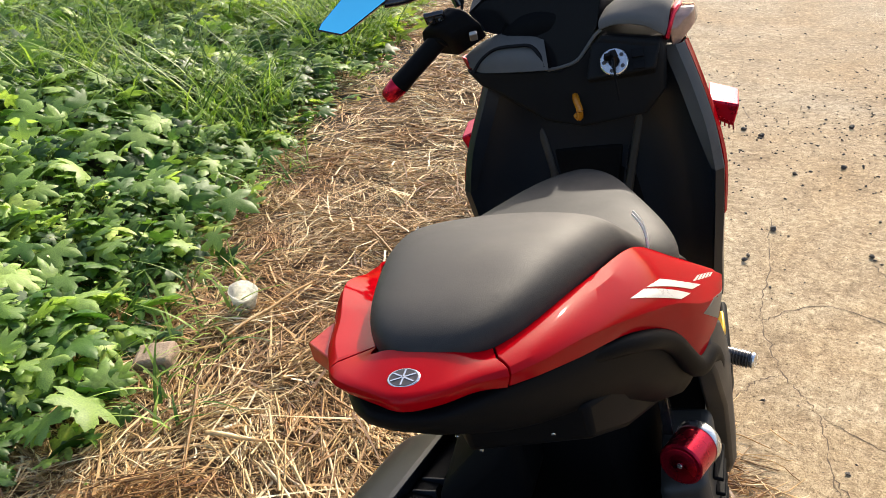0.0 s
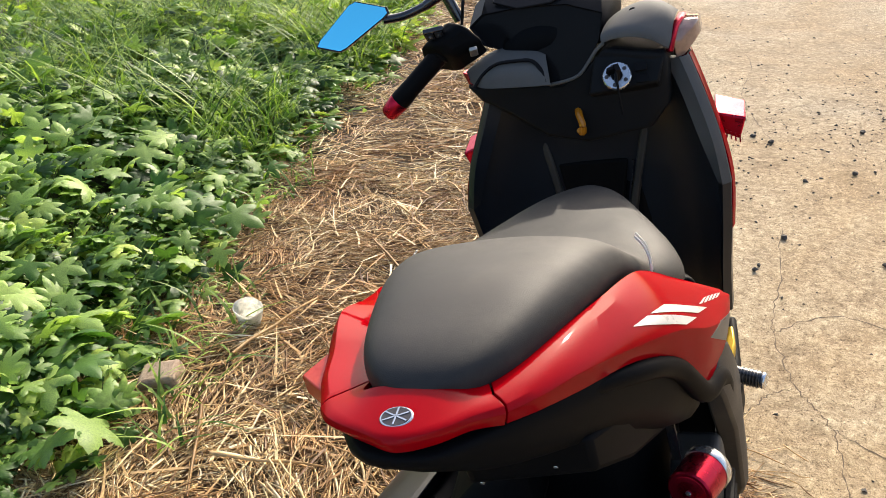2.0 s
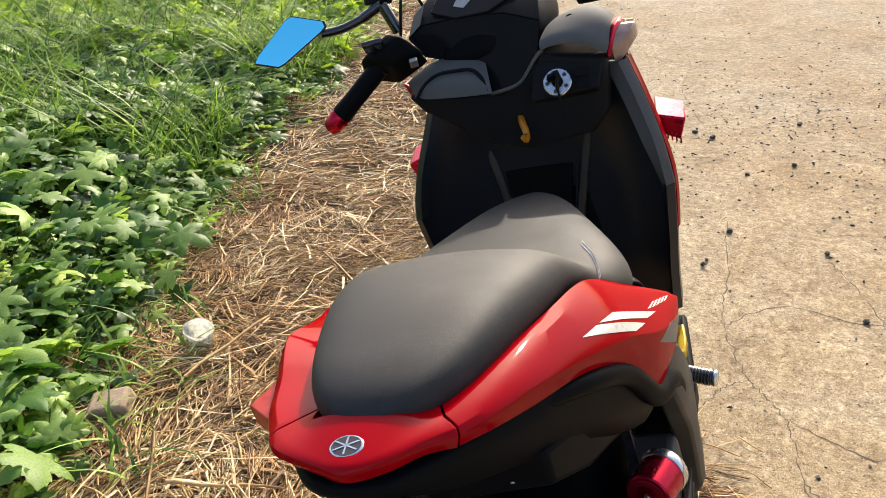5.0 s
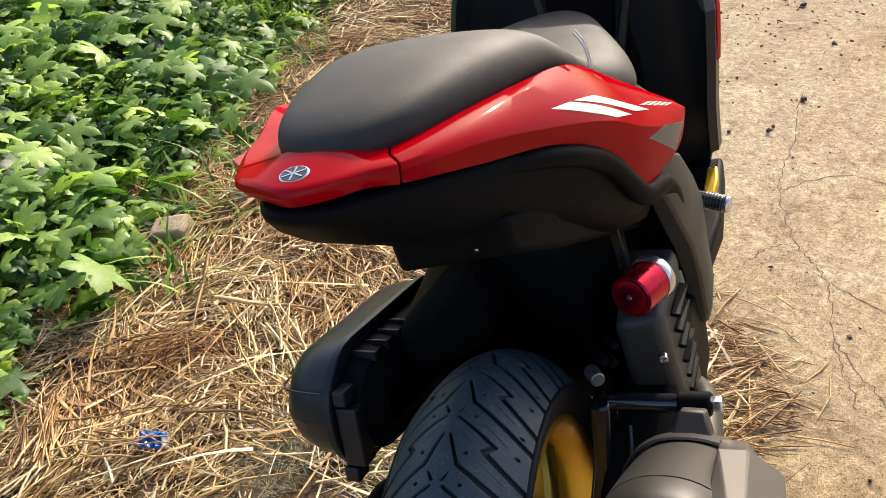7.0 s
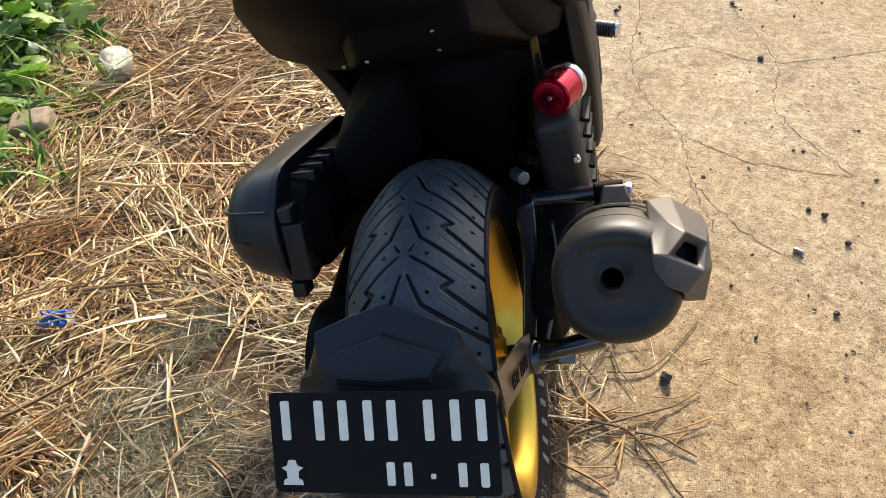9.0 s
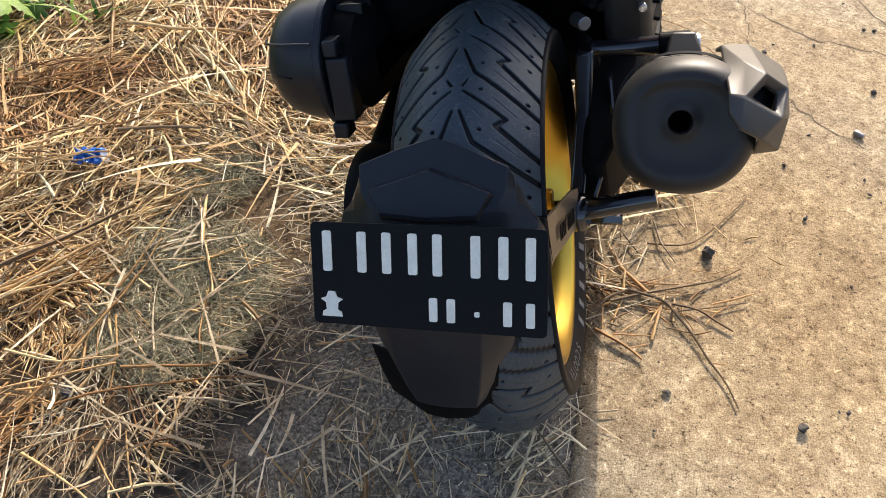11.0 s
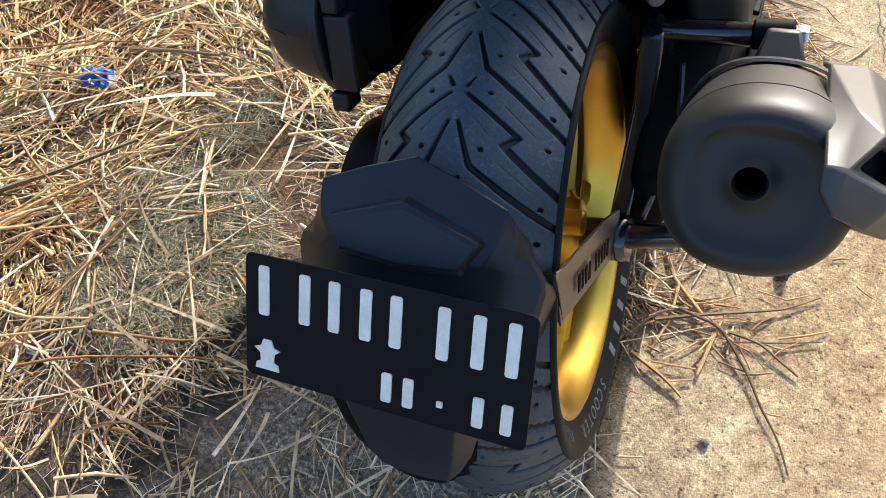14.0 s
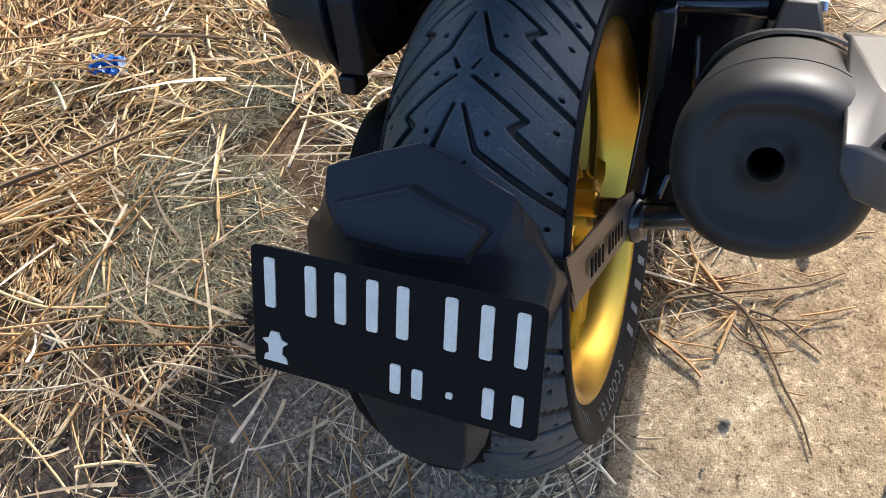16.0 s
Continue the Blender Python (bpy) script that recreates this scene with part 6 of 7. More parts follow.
def scatter(shapes, places):
    """Joined copies of the shapes; places: (shape index, position, scale, yaw, pitch, roll)."""
    V, F, n = [], [], 0
    for i, p, s, yaw, pitch, roll in places:
        v, f = shapes[i]
        V.append(v @ turn_matrix(yaw, pitch, roll).T * s + np.array(p))
        F.append(f + n)
        n += len(v)
    return np.concatenate(V), [tuple(int(a) for a in r) for r in np.concatenate(F)]


SHAPES = [leaf_shape(5, 0.46), leaf_shape(5, 0.56, 1.12), leaf_shape(7, 0.60, 0.8), leaf_shape(5, 0.40, 0.9, 0.2), heart_shape()]
FAR_SHAPES = [plain_leaf(5, 0.36), plain_leaf(5, 0.44), plain_leaf(7, 0.5), plain_leaf(3, 0.42), heart_shape()]


def growth_height(x, y):
    d = plant_edge(y) - x
    return 0.05 + 0.30 * (1 - math.exp(-max(d, 0) / 0.7)) + 0.11 * noise.noise(Vector((x * 2.3, y * 2.3, 2))) + 0.02 * max(d - 1.5, 0)


def leaf_places(count, lo, hi, size, deep, seed, shape_choice):
    r = np.random.default_rng(seed)
    out = []
    while len(out) < count:
        y = r.uniform(lo, hi)
        d = r.gamma(1.3, 0.75 if lo < 2 else 0.95)
        x = plant_edge(y) - d + 0.08 * r.normal()
        if d > 6:
            continue
        patch = noise.noise(Vector((x * 2.1, y * 2.1, 8)))
        if patch < -0.35 and r.random() < 0.6:
            continue
        h = growth_height(x, y)
        z = h * (1 - deep * r.random() ** 2)
        s = size[0] + (size[1] - size[0]) * r.random() ** 1.6
        out.append((int(r.choice(shape_choice)), (x, y, max(z, 0.02)), s, r.uniform(-3.1, 3.1), r.normal(0.12, 0.42), r.normal(0, 0.42)))
    return out


# nearest leaves of the creeping vine: parts of their own
vine = new("creeping_vine")
vine.matrix_world = pose(-1.7, 0.9, 0)
tagged(vine, "lobed green vine creeping over the verge", "plant")
near_meshes = []
for v, f in SHAPES[:4]:
    me = bpy.data.meshes.new("leaf")
    me.from_pydata([tuple(p) for p in v], [], [tuple(int(a) for a in r) for r in f])
    me.materials.append(LEAF_NEAR)
    me.polygons.foreach_set("use_smooth", [True] * len(me.polygons))
    near_meshes.append(me)
for i, p, s, yaw, pitch, roll in leaf_places(300, 0.2, 2.6, (0.13, 0.25), 0.12, 21, [0, 0, 1, 2, 3]):
    ob = new("leaf", near_meshes[min(i, 3)])
    ob.parent = vine
    ob.matrix_local = Matrix.LocRotScale(Vector((p[0] + 1.7, p[1] - 0.9, p[2] + 0.03)), Euler((pitch, roll, yaw)), Vector((s, s, s)))

v, f = scatter(SHAPES, leaf_places(5000, -1.2, 2.6, (0.06, 0.20), 0.85, 22, [0, 1, 2, 2, 3]) + leaf_places(3000, 2.2, 3.9, (0.07, 0.20), 0.7, 23, [0, 1, 2, 3]))
tagged(link_mesh("undergrowth_leaves", v, f, LEAF), "dense lobed green leaves covering the verge", "foliage", kind="stuff")
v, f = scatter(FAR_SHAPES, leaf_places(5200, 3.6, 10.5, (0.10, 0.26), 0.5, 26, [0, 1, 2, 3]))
tagged(link_mesh("sunlit_leaves", v, f, LEAF_FAR), "leaves further along the verge, coloured a brighter sunlit yellow-green", "foliage", kind="stuff")
v, f = scatter(SHAPES, leaf_places(120, 1.6, 7.0, (0.06, 0.12), 0.3, 24, [3, 4, 1]))
tagged(link_mesh("yellowing_leaves", v, f, LEAF_YELLOW), "scattered yellow-green leaves among the growth", "foliage", kind="stuff")
v, f = scatter(FAR_SHAPES, leaf_places(4200, -1.0, 3.4, (0.012, 0.04), 1.0, 25, [3, 4]))
v[:, 0] += 0.06
tagged(link_mesh("small_weeds", v, f, LEAF), "tiny weeds along the verge", "foliage", kind="stuff")


def strips(items, sides=False):
    """Joined thin blades: (base, direction, length, width, bend vector, segments)."""
    V, F, n = [], [], 0
    for base, d, length, w, bend, seg in items:
        d = np.array(d, float)
        d /= np.linalg.norm(d)
        side = np.cross(d, (0, 0, 1.0))
        side /= max(np.linalg.norm(side), 1e-6)
        t = np.linspace(0, 1, seg + 1)[:, None]
        mid = np.array(base) + d * length * t + np.array(bend) * t * t
        wt = w * (1 - 0.85 * t ** 1.5)
        V.append(np.concatenate([mid - side * wt / 2, mid + side * wt / 2]))
        m = seg + 1
        F += [(n + i, n + i + 1, n + m + i + 1, n + m + i) for i in range(seg)]
        n += 2 * m
    return np.concatenate(V), F


def make_grass(count, seed, lo, hi, dlo, dhi, length, spread):
    r = np.random.default_rng(seed)
    items = []
    while len(items) < count:
        y = r.uniform(lo, hi)
        x = plant_edge(y) - r.uniform(dlo, dhi)
        if noise.noise(Vector((x * 1.4, y * 1.4, 5))) < -0.05:
            continue
        a = r.uniform(0, 6.28)
        L = r.uniform(*length)
        items.append(((x, y, growth_height(x, y) * 0.5 * r.random()), (math.cos(a) * spread, math.sin(a) * spread, 1), L, r.uniform(0.004, 0.012),
                      (math.cos(a) * L * 0.5, math.sin(a) * L * 0.5, -L * r.uniform(0.25, 0.75)), 5))
    return strips(items)


v, f = make_grass(5000, 31, 3.0, 10, 0.25, 3.6, (0.35, 0.85), 0.4)
tagged(link_mesh("tall_grass", v, f, GRASS), "long arching green grass behind the vines", "grass", kind="stuff")
v, f = make_grass(2000, 34, 2.3, 4.2, 0.05, 1.9, (0.35, 0.8), 0.35)
tagged(link_mesh("grass_clump", v, f, GRASS), "dense clump of arching grass among the vines", "grass", kind="stuff")
v, f = make_grass(1500, 32, -0.8, 3.4, -0.28, 1.2, (0.05, 0.2), 0.6)
tagged(link_mesh("short_grass", v, f, GRASS), "short green grass along the verge", "grass", kind="stuff")


def make_stems():
    r = np.random.default_rng(33)
    V, F, n = [], [], 0
    for k in range(700):
        y = r.uniform(-0.8, 6)
        x = plant_edge(y) - r.uniform(-0.05, 1.6)
        h = growth_height(x, y)
        a = r.uniform(0, 6.28)
        pts = [np.array((x, y, -0.01)), np.array((x + 0.04 * math.cos(a), y + 0.04 * math.sin(a), h * 0.6)), np.array((x + 0.1 * math.cos(a), y + 0.1 * math.sin(a), h))]
        for p in pts:
            V.append(np.array([p + (0.0022 * math.cos(b), 0.0022 * math.sin(b), 0) for b in (0, 2.1, 4.2)]))
        for j in range(2):
            for i in range(3):
                q = n + j * 3
                F.append((q + i, q + (i + 1) % 3, q + 3 + (i + 1) % 3, q + 3 + i))
        n += 9
    return np.concatenate(V), F


v, f = make_stems()
tagged(link_mesh("plant_stems", v, f, STEM), "thin green stems under the leaves", "foliage", kind="stuff")


# ---- straw ----
def straw_edge(y):
    return float(np.interp(y, [-1.5, 0.0, 0.15, 0.5, 0.75, 0.95, 1.5, 3, 6, 8], [0.08, 0.10, 0.14, 0.26, 0.26, 0.15, 0.02, -0.25, -0.85, -1.2]))


def stalks(items):
    """Joined bent stalks with a three-sided section: (centre, yaw, pitch, length, radius, bend)."""
    V, F, n = [], [], 0
    for c, yaw, pitch, L, rad, bend in items:
        d = np.array((math.cos(yaw) * math.cos(pitch), math.sin(yaw) * math.cos(pitch), math.sin(pitch)))
        s = np.array((-math.sin(yaw), math.cos(yaw), 0))
        u = np.cross(d, s)
        for t in (-0.5, 0.0, 0.5):
            p = np.array(c) + d * L * t + s * bend * L * (1 - 4 * t * t) + np.array((0, 0, 0.04 * L * (0.25 - t * t)))
            k = 1.0 if t < 0.4 else 0.6
            V.append(np.array([p + s * rad * 1.5 * k, p + u * rad * k, p - s * rad * 1.5 * k, p - u * rad * 0.6 * k]))
        for j in range(2):
            q = n + 4 * j
            for i in range(4):
                F.append((q + i, q + (i + 1) % 4, q + 4 + (i + 1) % 4, q + 4 + i))
        n += 12
    return np.concatenate(V), F


def straw_items(count, seed, ylo, yhi, length, radius, top, spill=0.03, keep=None):
    r = np.random.default_rng(seed)
    out = []
    while len(out) < count:
        y = r.uniform(ylo, yhi)
        lo, hi = plant_edge(y) - 0.35, straw_edge(y)
        x = r.uniform(lo, hi) + abs(r.normal()) * spill * (1 if r.random() < 0.3 else 0)
        if keep and not keep(x, y, r):
            continue
        L = length[0] + (length[1] - length[0]) * r.random() ** 2.2
        thick = radius[0] + (radius[1] - radius[0]) * r.random() ** 2.5
        clump = noise.noise(Vector((x * 5.0, y * 5.0, 11)))
        if clump < -0.05 and r.random() < (0.75 if y < 0.4 else 0.6):
            continue
        yaw = r.uniform(0, 3.1416) if r.random() < 0.4 else 0.2 + 3.2 * noise.noise(Vector((x * 2.2, y * 2.2, 6))) + r.normal(0, 0.35)
        out.append(((x, y, 0.002 + top * (0.6 + 0.8 * max(clump, 0)) * r.random() ** 1.5), yaw, r.normal(0, 0.07), L, thick, r.normal(0, 0.05)))
    return out


BARE = ((-0.12, -0.35, 0.28, 0.45, 0.55), (-0.525, 0.19, 0.11, 0.12, 1.0), (-0.32, -0.27, 0.12, 0.10, 1.1), (-0.50, -0.38, 0.2, 0.15, 0.5))


def thin_near_wheel(x, y, r):
    """Litter is sparse behind the wheel and on a few bare patches."""
    bare = max(k * max(0.0, 1 - ((x - cx) / a) ** 2 - ((y - cy) / b) ** 2) for cx, cy, a, b, k in BARE)
    return r.random() > 1.3 * bare


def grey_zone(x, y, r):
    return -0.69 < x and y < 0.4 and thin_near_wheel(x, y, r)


def yellow_zone(x, y, r):
    k = (x > -0.67 + 0.1 * noise.noise(Vector((x * 4, y * 4, 0))) and y < 0.3)
    return (not k or r.random() < 0.12) and thin_near_wheel(x, y, r)


v, f = stalks(straw_items(15000, 41, -0.9, 0.5, (0.015, 0.13), (0.00045, 0.0022), 0.024, keep=yellow_zone) + straw_items(23000, 48, 0.4, 2.4, (0.02, 0.17), (0.0006, 0.0024), 0.030)
              + straw_items(19000, 42, 2.2, 7.5, (0.04, 0.22), (0.0011, 0.0032), 0.03)
              + straw_items(2500, 53, -4.0, -0.9, (0.06, 0.26), (0.0012, 0.0032), 0.02))
tagged(link_mesh("straw_litter", v, f, STRAW), "matted golden dry straw covering the ground", "straw", kind="stuff")
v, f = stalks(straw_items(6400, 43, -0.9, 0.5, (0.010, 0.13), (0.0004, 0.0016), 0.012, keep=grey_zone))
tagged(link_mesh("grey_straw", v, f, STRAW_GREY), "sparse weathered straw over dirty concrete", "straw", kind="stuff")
v, f = stalks(straw_items(420, 44, -0.9, 3.0, (0.10, 0.34), (0.0010, 0.0036), 0.034, keep=thin_near_wheel))
tagged(link_mesh("long_straw", v, f, STRAW), "long pale straw stalks lying loose", "straw", kind="stuff")


def flat_blades(count, seed, ylo, yhi, width):
    """Broad flat pieces of dry leaf lying on the litter."""
    r = np.random.default_rng(seed)
    items = []
    while len(items) < count:
        y = r.uniform(ylo, yhi)
        x = r.uniform(plant_edge(y) - 0.2, straw_edge(y) - 0.03)
        a, L = r.uniform(0, 6.28), r.uniform(0.05, 0.26)
        items.append(((x, y, 0.012 + 0.018 * r.random()), (math.cos(a), math.sin(a), r.normal(0, 0.10)), L, r.uniform(*width), (r.normal() * 0.02, r.normal() * 0.02, -0.006), 4))
    return strips(items)


v, f = flat_blades(500, 49, 0.2, 1.2, (0.003, 0.009))
v2, f2 = flat_blades(1500, 50, 1.0, 6.5, (0.003, 0.009))
tagged(link_mesh("dry_blades", np.concatenate([v, v2]), f + [tuple(a + len(v) for a in q) for q in f2], STRAW), "broad dry grass blades lying on the litter", "straw", kind="stuff")


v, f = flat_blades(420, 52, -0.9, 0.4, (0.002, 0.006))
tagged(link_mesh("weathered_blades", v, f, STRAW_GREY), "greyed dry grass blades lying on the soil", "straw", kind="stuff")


def twig(name, pts, r0, r1, label, mat=TWIG):
    return tagged(part(name, tube(pts, (r0, r1), 6, 4), mat), label, "twig", group="loose twigs")


for pts, r0, r1, label, mat in (
        ([(0.145, 0.101, 0.007), (0.195, 0.125, 0.011), (0.235, 0.145, 0.010), (0.288, 0.171, 0.008), (0.321, 0.19, 0.006), (0.365, 0.228, 0.004)], 0.0034, 0.0014, "long brown twig lying on the concrete", TWIG),
        ([(0.172, 0.129, 0.012), (0.203, 0.124, 0.013), (0.234, 0.117, 0.012), (0.266, 0.085, 0.008), (0.29, 0.053, 0.006), (0.309, 0.021, 0.005), (0.337, -0.018, 0.004), (0.357, -0.061, 0.003)], 0.0030, 0.0014,
         "long bent brown twig lying on the concrete", TWIG),
        ([(0.125, 0.038, 0.006), (0.166, 0.02, 0.007), (0.191, 0.007, 0.005), (0.206, -0.004, 0.004)], 0.0038, 0.0018, "split pale straw on the concrete", STRAW),
        ([(0.23, 0.109, 0.008), (0.219, 0.037, 0.005)], 0.0028, 0.0024, "short pale straw on the concrete", STRAW),
        ([(0.155, 0.034, 0.006), (0.216, 0.044, 0.006)], 0.0018, 0.0016, "thin pale straw on the concrete", STRAW),
        ([(0.248, 0.119, 0.007), (0.291, 0.116, 0.007), (0.322, 0.101, 0.005), (0.351, 0.086, 0.004)], 0.0024, 0.0020, "straight brown twig on the concrete", TWIG),
        ([(0.248, 0.103, 0.005), (0.311, 0.125, 0.006), (0.376, 0.153, 0.004)], 0.0016, 0.0010, "thin brown twig on the concrete", TWIG),
        ([(0.183, 0.012, 0.005), (0.214, 0.028, 0.004)], 0.0016, 0.0014, "bit of pale straw on the concrete", STRAW),
        ([(0.134, 0.085, 0.006), (0.137, 0.042, 0.004)], 0.0016, 0.0014, "bit of pale straw on the concrete", STRAW),
        ([(0.111, 0.061, 0.006), (0.143, 0.108, 0.010), (0.172, 0.129, 0.009)], 0.0026, 0.0020, "curved brown stalk on the concrete", TWIG),
        ([(0.20, 0.25, 0.006), (0.28, 0.27, 0.006), (0.36, 0.38, 0.004), (0.38, 0.42, 0.004)], 0.0022, 0.0010, "thin forked twig lying on the concrete", TWIG),
        ([(-0.904, -0.107, 0.030), (-0.85, -0.046, 0.034), (-0.80, 0.007, 0.034), (-0.73, 0.11, 0.026)], 0.0050, 0.0030, "thick dark brown stalk lying on straw", TWIG),
        ([(-0.854, 0.286, 0.034), (-0.769, 0.313, 0.036), (-0.699, 0.335, 0.030)], 0.0040, 0.0026, "dark brown stalk lying on straw", TWIG),
        ([(-0.66, -0.30, 0.016), (-0.68, -0.2, 0.02), (-0.65, -0.02, 0.018)], 0.0020, 0.0014, "dark thin twig lying on straw", TWIG),
        ([(-0.272, -0.338, 0.008), (-0.243, -0.196, 0.010)], 0.0022, 0.0016, "dark twig beside the mudguard", TWIG)):
    twig("twig", pts, r0, r1, label, mat)


def laid(a, b, width, lift=0.03, sag=0.0, seed=0):
    """A broad flattened stalk laid from a to b on the litter, as an item for ribbons()."""
    return (np.array((*a, lift)), np.array((*b, lift + sag)), width, seed)


def ribbons(items):
    """Joined long flattened stalks, gently curved, with a ridge along the middle."""
    V, F, n = [], [], 0
    for a, b, w, seed in items:
        r = np.random.default_rng(seed + 900)
        d = b - a
        side = np.array((-d[1], d[0], 0)) / max(np.linalg.norm(d[:2]), 1e-6)
        bow, k = r.normal() * 0.035 * np.linalg.norm(d), 7
        for i in range(k):
            t = i / (k - 1)
            c = a + d * t + side * bow * 4 * t * (1 - t) + np.array((0, 0, 0.004 * math.sin(9 * t + seed)))
            ww = w / 2 * (1 - 0.35 * t) * (1 + 0.12 * r.normal())
            V.append(np.array([c - side * ww, c + (0, 0, w * 0.35), c + side * ww, c - (0, 0, w * 0.2)]))
            if i:
                q = n + 4 * (i - 1)
                F += [(q + j, q + (j + 1) % 4, q + 4 + (j + 1) % 4, q + 4 + j) for j in range(4)]
        n += 4 * k
    return np.concatenate(V), F


LONG = [laid((-0.889, -0.172), (-0.742, 0.013), 0.009, 0.034, 0, 1), laid((-1.101, 0.183), (-0.843, 0.314), 0.006, 0.036, 0, 2), laid((-0.668, -0.077), (-0.643, 0.202), 0.005, 0.026, 0, 3),
        laid((-0.706, -0.324), (-0.646, 0.045), 0.0055, 0.024, 0, 4), laid((-0.594, -0.212), (-0.406, -0.151), 0.006, 0.018, 0, 5), laid((-0.659, -0.297), (-0.387, -0.186), 0.005, 0.018, 0, 6),
        laid((-0.479, -0.245), (-0.458, -0.376), 0.004, 0.014, 0, 7), laid((-0.661, -0.382), (-0.502, -0.439), 0.005, 0.018, 0, 8), laid((-0.513, -0.044), (-0.593, 0.088), 0.005, 0.018, 0, 9),
        laid((-0.371, -0.27), (-0.265, -0.335), 0.004, 0.012, 0, 10), laid((-0.526, -0.34), (-0.416, -0.291), 0.0045, 0.014, 0, 11), laid((-0.485, -0.158), (-0.522, -0.037), 0.004, 0.016, 0, 12),
        laid((-0.779, -0.231), (-0.602, -0.20), 0.006, 0.026, 0, 13), laid((-0.529, -0.011), (-0.626, 0.161), 0.005, 0.02, 0, 14), laid((-0.907, 0.042), (-0.767, -0.029), 0.005, 0.034, 0, 15),
        laid((-0.843, 0.139), (-0.804, 0.388), 0.006, 0.034, 0, 16), laid((-0.98, -0.013), (-1.007, 0.114), 0.006, 0.034, 0, 17), laid((-0.924, -0.158), (-0.976, -0.022), 0.006, 0.034, 0, 18),
        laid((-1.16, 1.0), (-1.05, 1.32), 0.016, 0.036, 0, 19), laid((-1.0, 0.63), (-0.72, 0.66), 0.013, 0.036, 0, 20), laid((-1.12, 0.78), (-0.98, 0.50), 0.010, 0.036, 0, 21)]
_r = np.random.default_rng(71)
for cx, cy, yaw, count in ((-1.10, 0.16, 2.15, 26), (-1.00, 0.05, 1.45, 16), (-0.92, 0.18, 0.35, 12), (-0.80, -0.10, 0.95, 14), (-1.05, 0.45, 0.6, 16), (-0.75, 0.55, 2.4, 16), (-0.9, 0.95, 1.2, 16)):
    for _ in range(count):
        a, q, L = yaw + _r.normal(0, 0.2), _r.normal(0, 0.03, 2), _r.uniform(0.05, 0.10)
        LONG.append(laid((cx + q[0] - L * math.cos(a), cy + q[1] - L * math.sin(a)), (cx + q[0] + L * math.cos(a), cy + q[1] + L * math.sin(a)), _r.uniform(0.003, 0.008), _r.uniform(0.024, 0.04), _r.normal(0, 0.012), int(_r.integers(1e6))))
v, f = ribbons(LONG)
tagged(link_mesh("flattened_stalks", v, f, STRAW), "long flattened pale stalks and bundles lying on the litter", "straw", kind="stuff")


def make_chaff(count, seed, ylo, yhi, length, width, keep=None):
    """Short thin fibres bedded on the ground between the stalks, each a small ridged sliver."""
    r = np.random.default_rng(seed)
    y = r.uniform(ylo, yhi, count)
    pts = np.array([(r.uniform(plant_edge(b) - 0.25, straw_edge(b) + 0.02), b) for b in y])
    if keep:
        pts = np.array([p for p in pts if keep(p[0], p[1], r)])
    k = len(pts)
    a, L, w = r.uniform(0, 6.28, k), length[0] + (length[1] - length[0]) * r.random(k) ** 2, r.uniform(*width, k)
    d = np.stack([np.cos(a), np.sin(a), r.normal(0, 0.12, k)], 1) * L[:, None] / 2
    side = np.stack([-np.sin(a), np.cos(a), np.zeros(k)], 1) * w[:, None] / 2
    c = np.stack([pts[:, 0], pts[:, 1], r.uniform(0.002, 0.016, k)], 1)
    up = np.stack([np.zeros(k), np.zeros(k), w * 0.5], 1)
    V = np.stack([c - d - side, c - d + up, c - d + side, c + d - side, c + d + up, c + d + side], 1).reshape(-1, 3)
    F = [q for i in range(k) for q in ((6 * i, 6 * i + 1, 6 * i + 4, 6 * i + 3), (6 * i + 1, 6 * i + 2, 6 * i + 5, 6 * i + 4))]
    return V, F


v, f = make_chaff(30000, 81, -0.7, 2.4, (0.008, 0.05), (0.0007, 0.002), yellow_zone)
tagged(link_mesh("straw_chaff", v, f, STRAW), "fine broken straw between the stalks", "straw", kind="stuff")
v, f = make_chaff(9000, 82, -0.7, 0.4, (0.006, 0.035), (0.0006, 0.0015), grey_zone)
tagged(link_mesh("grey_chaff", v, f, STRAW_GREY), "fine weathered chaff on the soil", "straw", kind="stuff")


def dry_tuft(x, y, r):
    return ((x + 0.57) / 0.14) ** 2 + ((y + 0.05) / 0.16) ** 2 < 1 + 0.5 * r.random() or ((x + 0.62) / 0.08) ** 2 + ((y - 0.25) / 0.1) ** 2 < 1


v, f = make_chaff(42000, 83, -0.3, 0.36, (0.02, 0.07), (0.0006, 0.0013), dry_tuft)
tagged(link_mesh("dried_grass", v, f, HAY_GREEN), "patch of fine grey-green dried grass", "grass", kind="stuff")


def spill(seed, count, cx, cy, sx, sy, length):
    r = np.random.default_rng(seed)
    return [((cx + r.normal() * sx, cy + r.normal() * sy, 0.002 + 0.006 * r.random()), r.normal(0.1, 0.55), r.normal(0, 0.04), r.uniform(*length), r.uniform(0.0006, 0.0016), r.normal(0, 0.06)) for _ in range(count)]


v, f = stalks(spill(45, 60, 0.20, 0.13, 0.08, 0.035, (0.02, 0.09)) + spill(46, 230, 0.22, 0.72, 0.06, 0.10, (0.03, 0.14)) + spill(47, 10, 0.32, 0.2, 0.12, 0.15, (0.01, 0.05)))
tagged(link_mesh("spilled_straw", v, f, STRAW), "thin brown straw spilled on the concrete", "straw", kind="stuff")


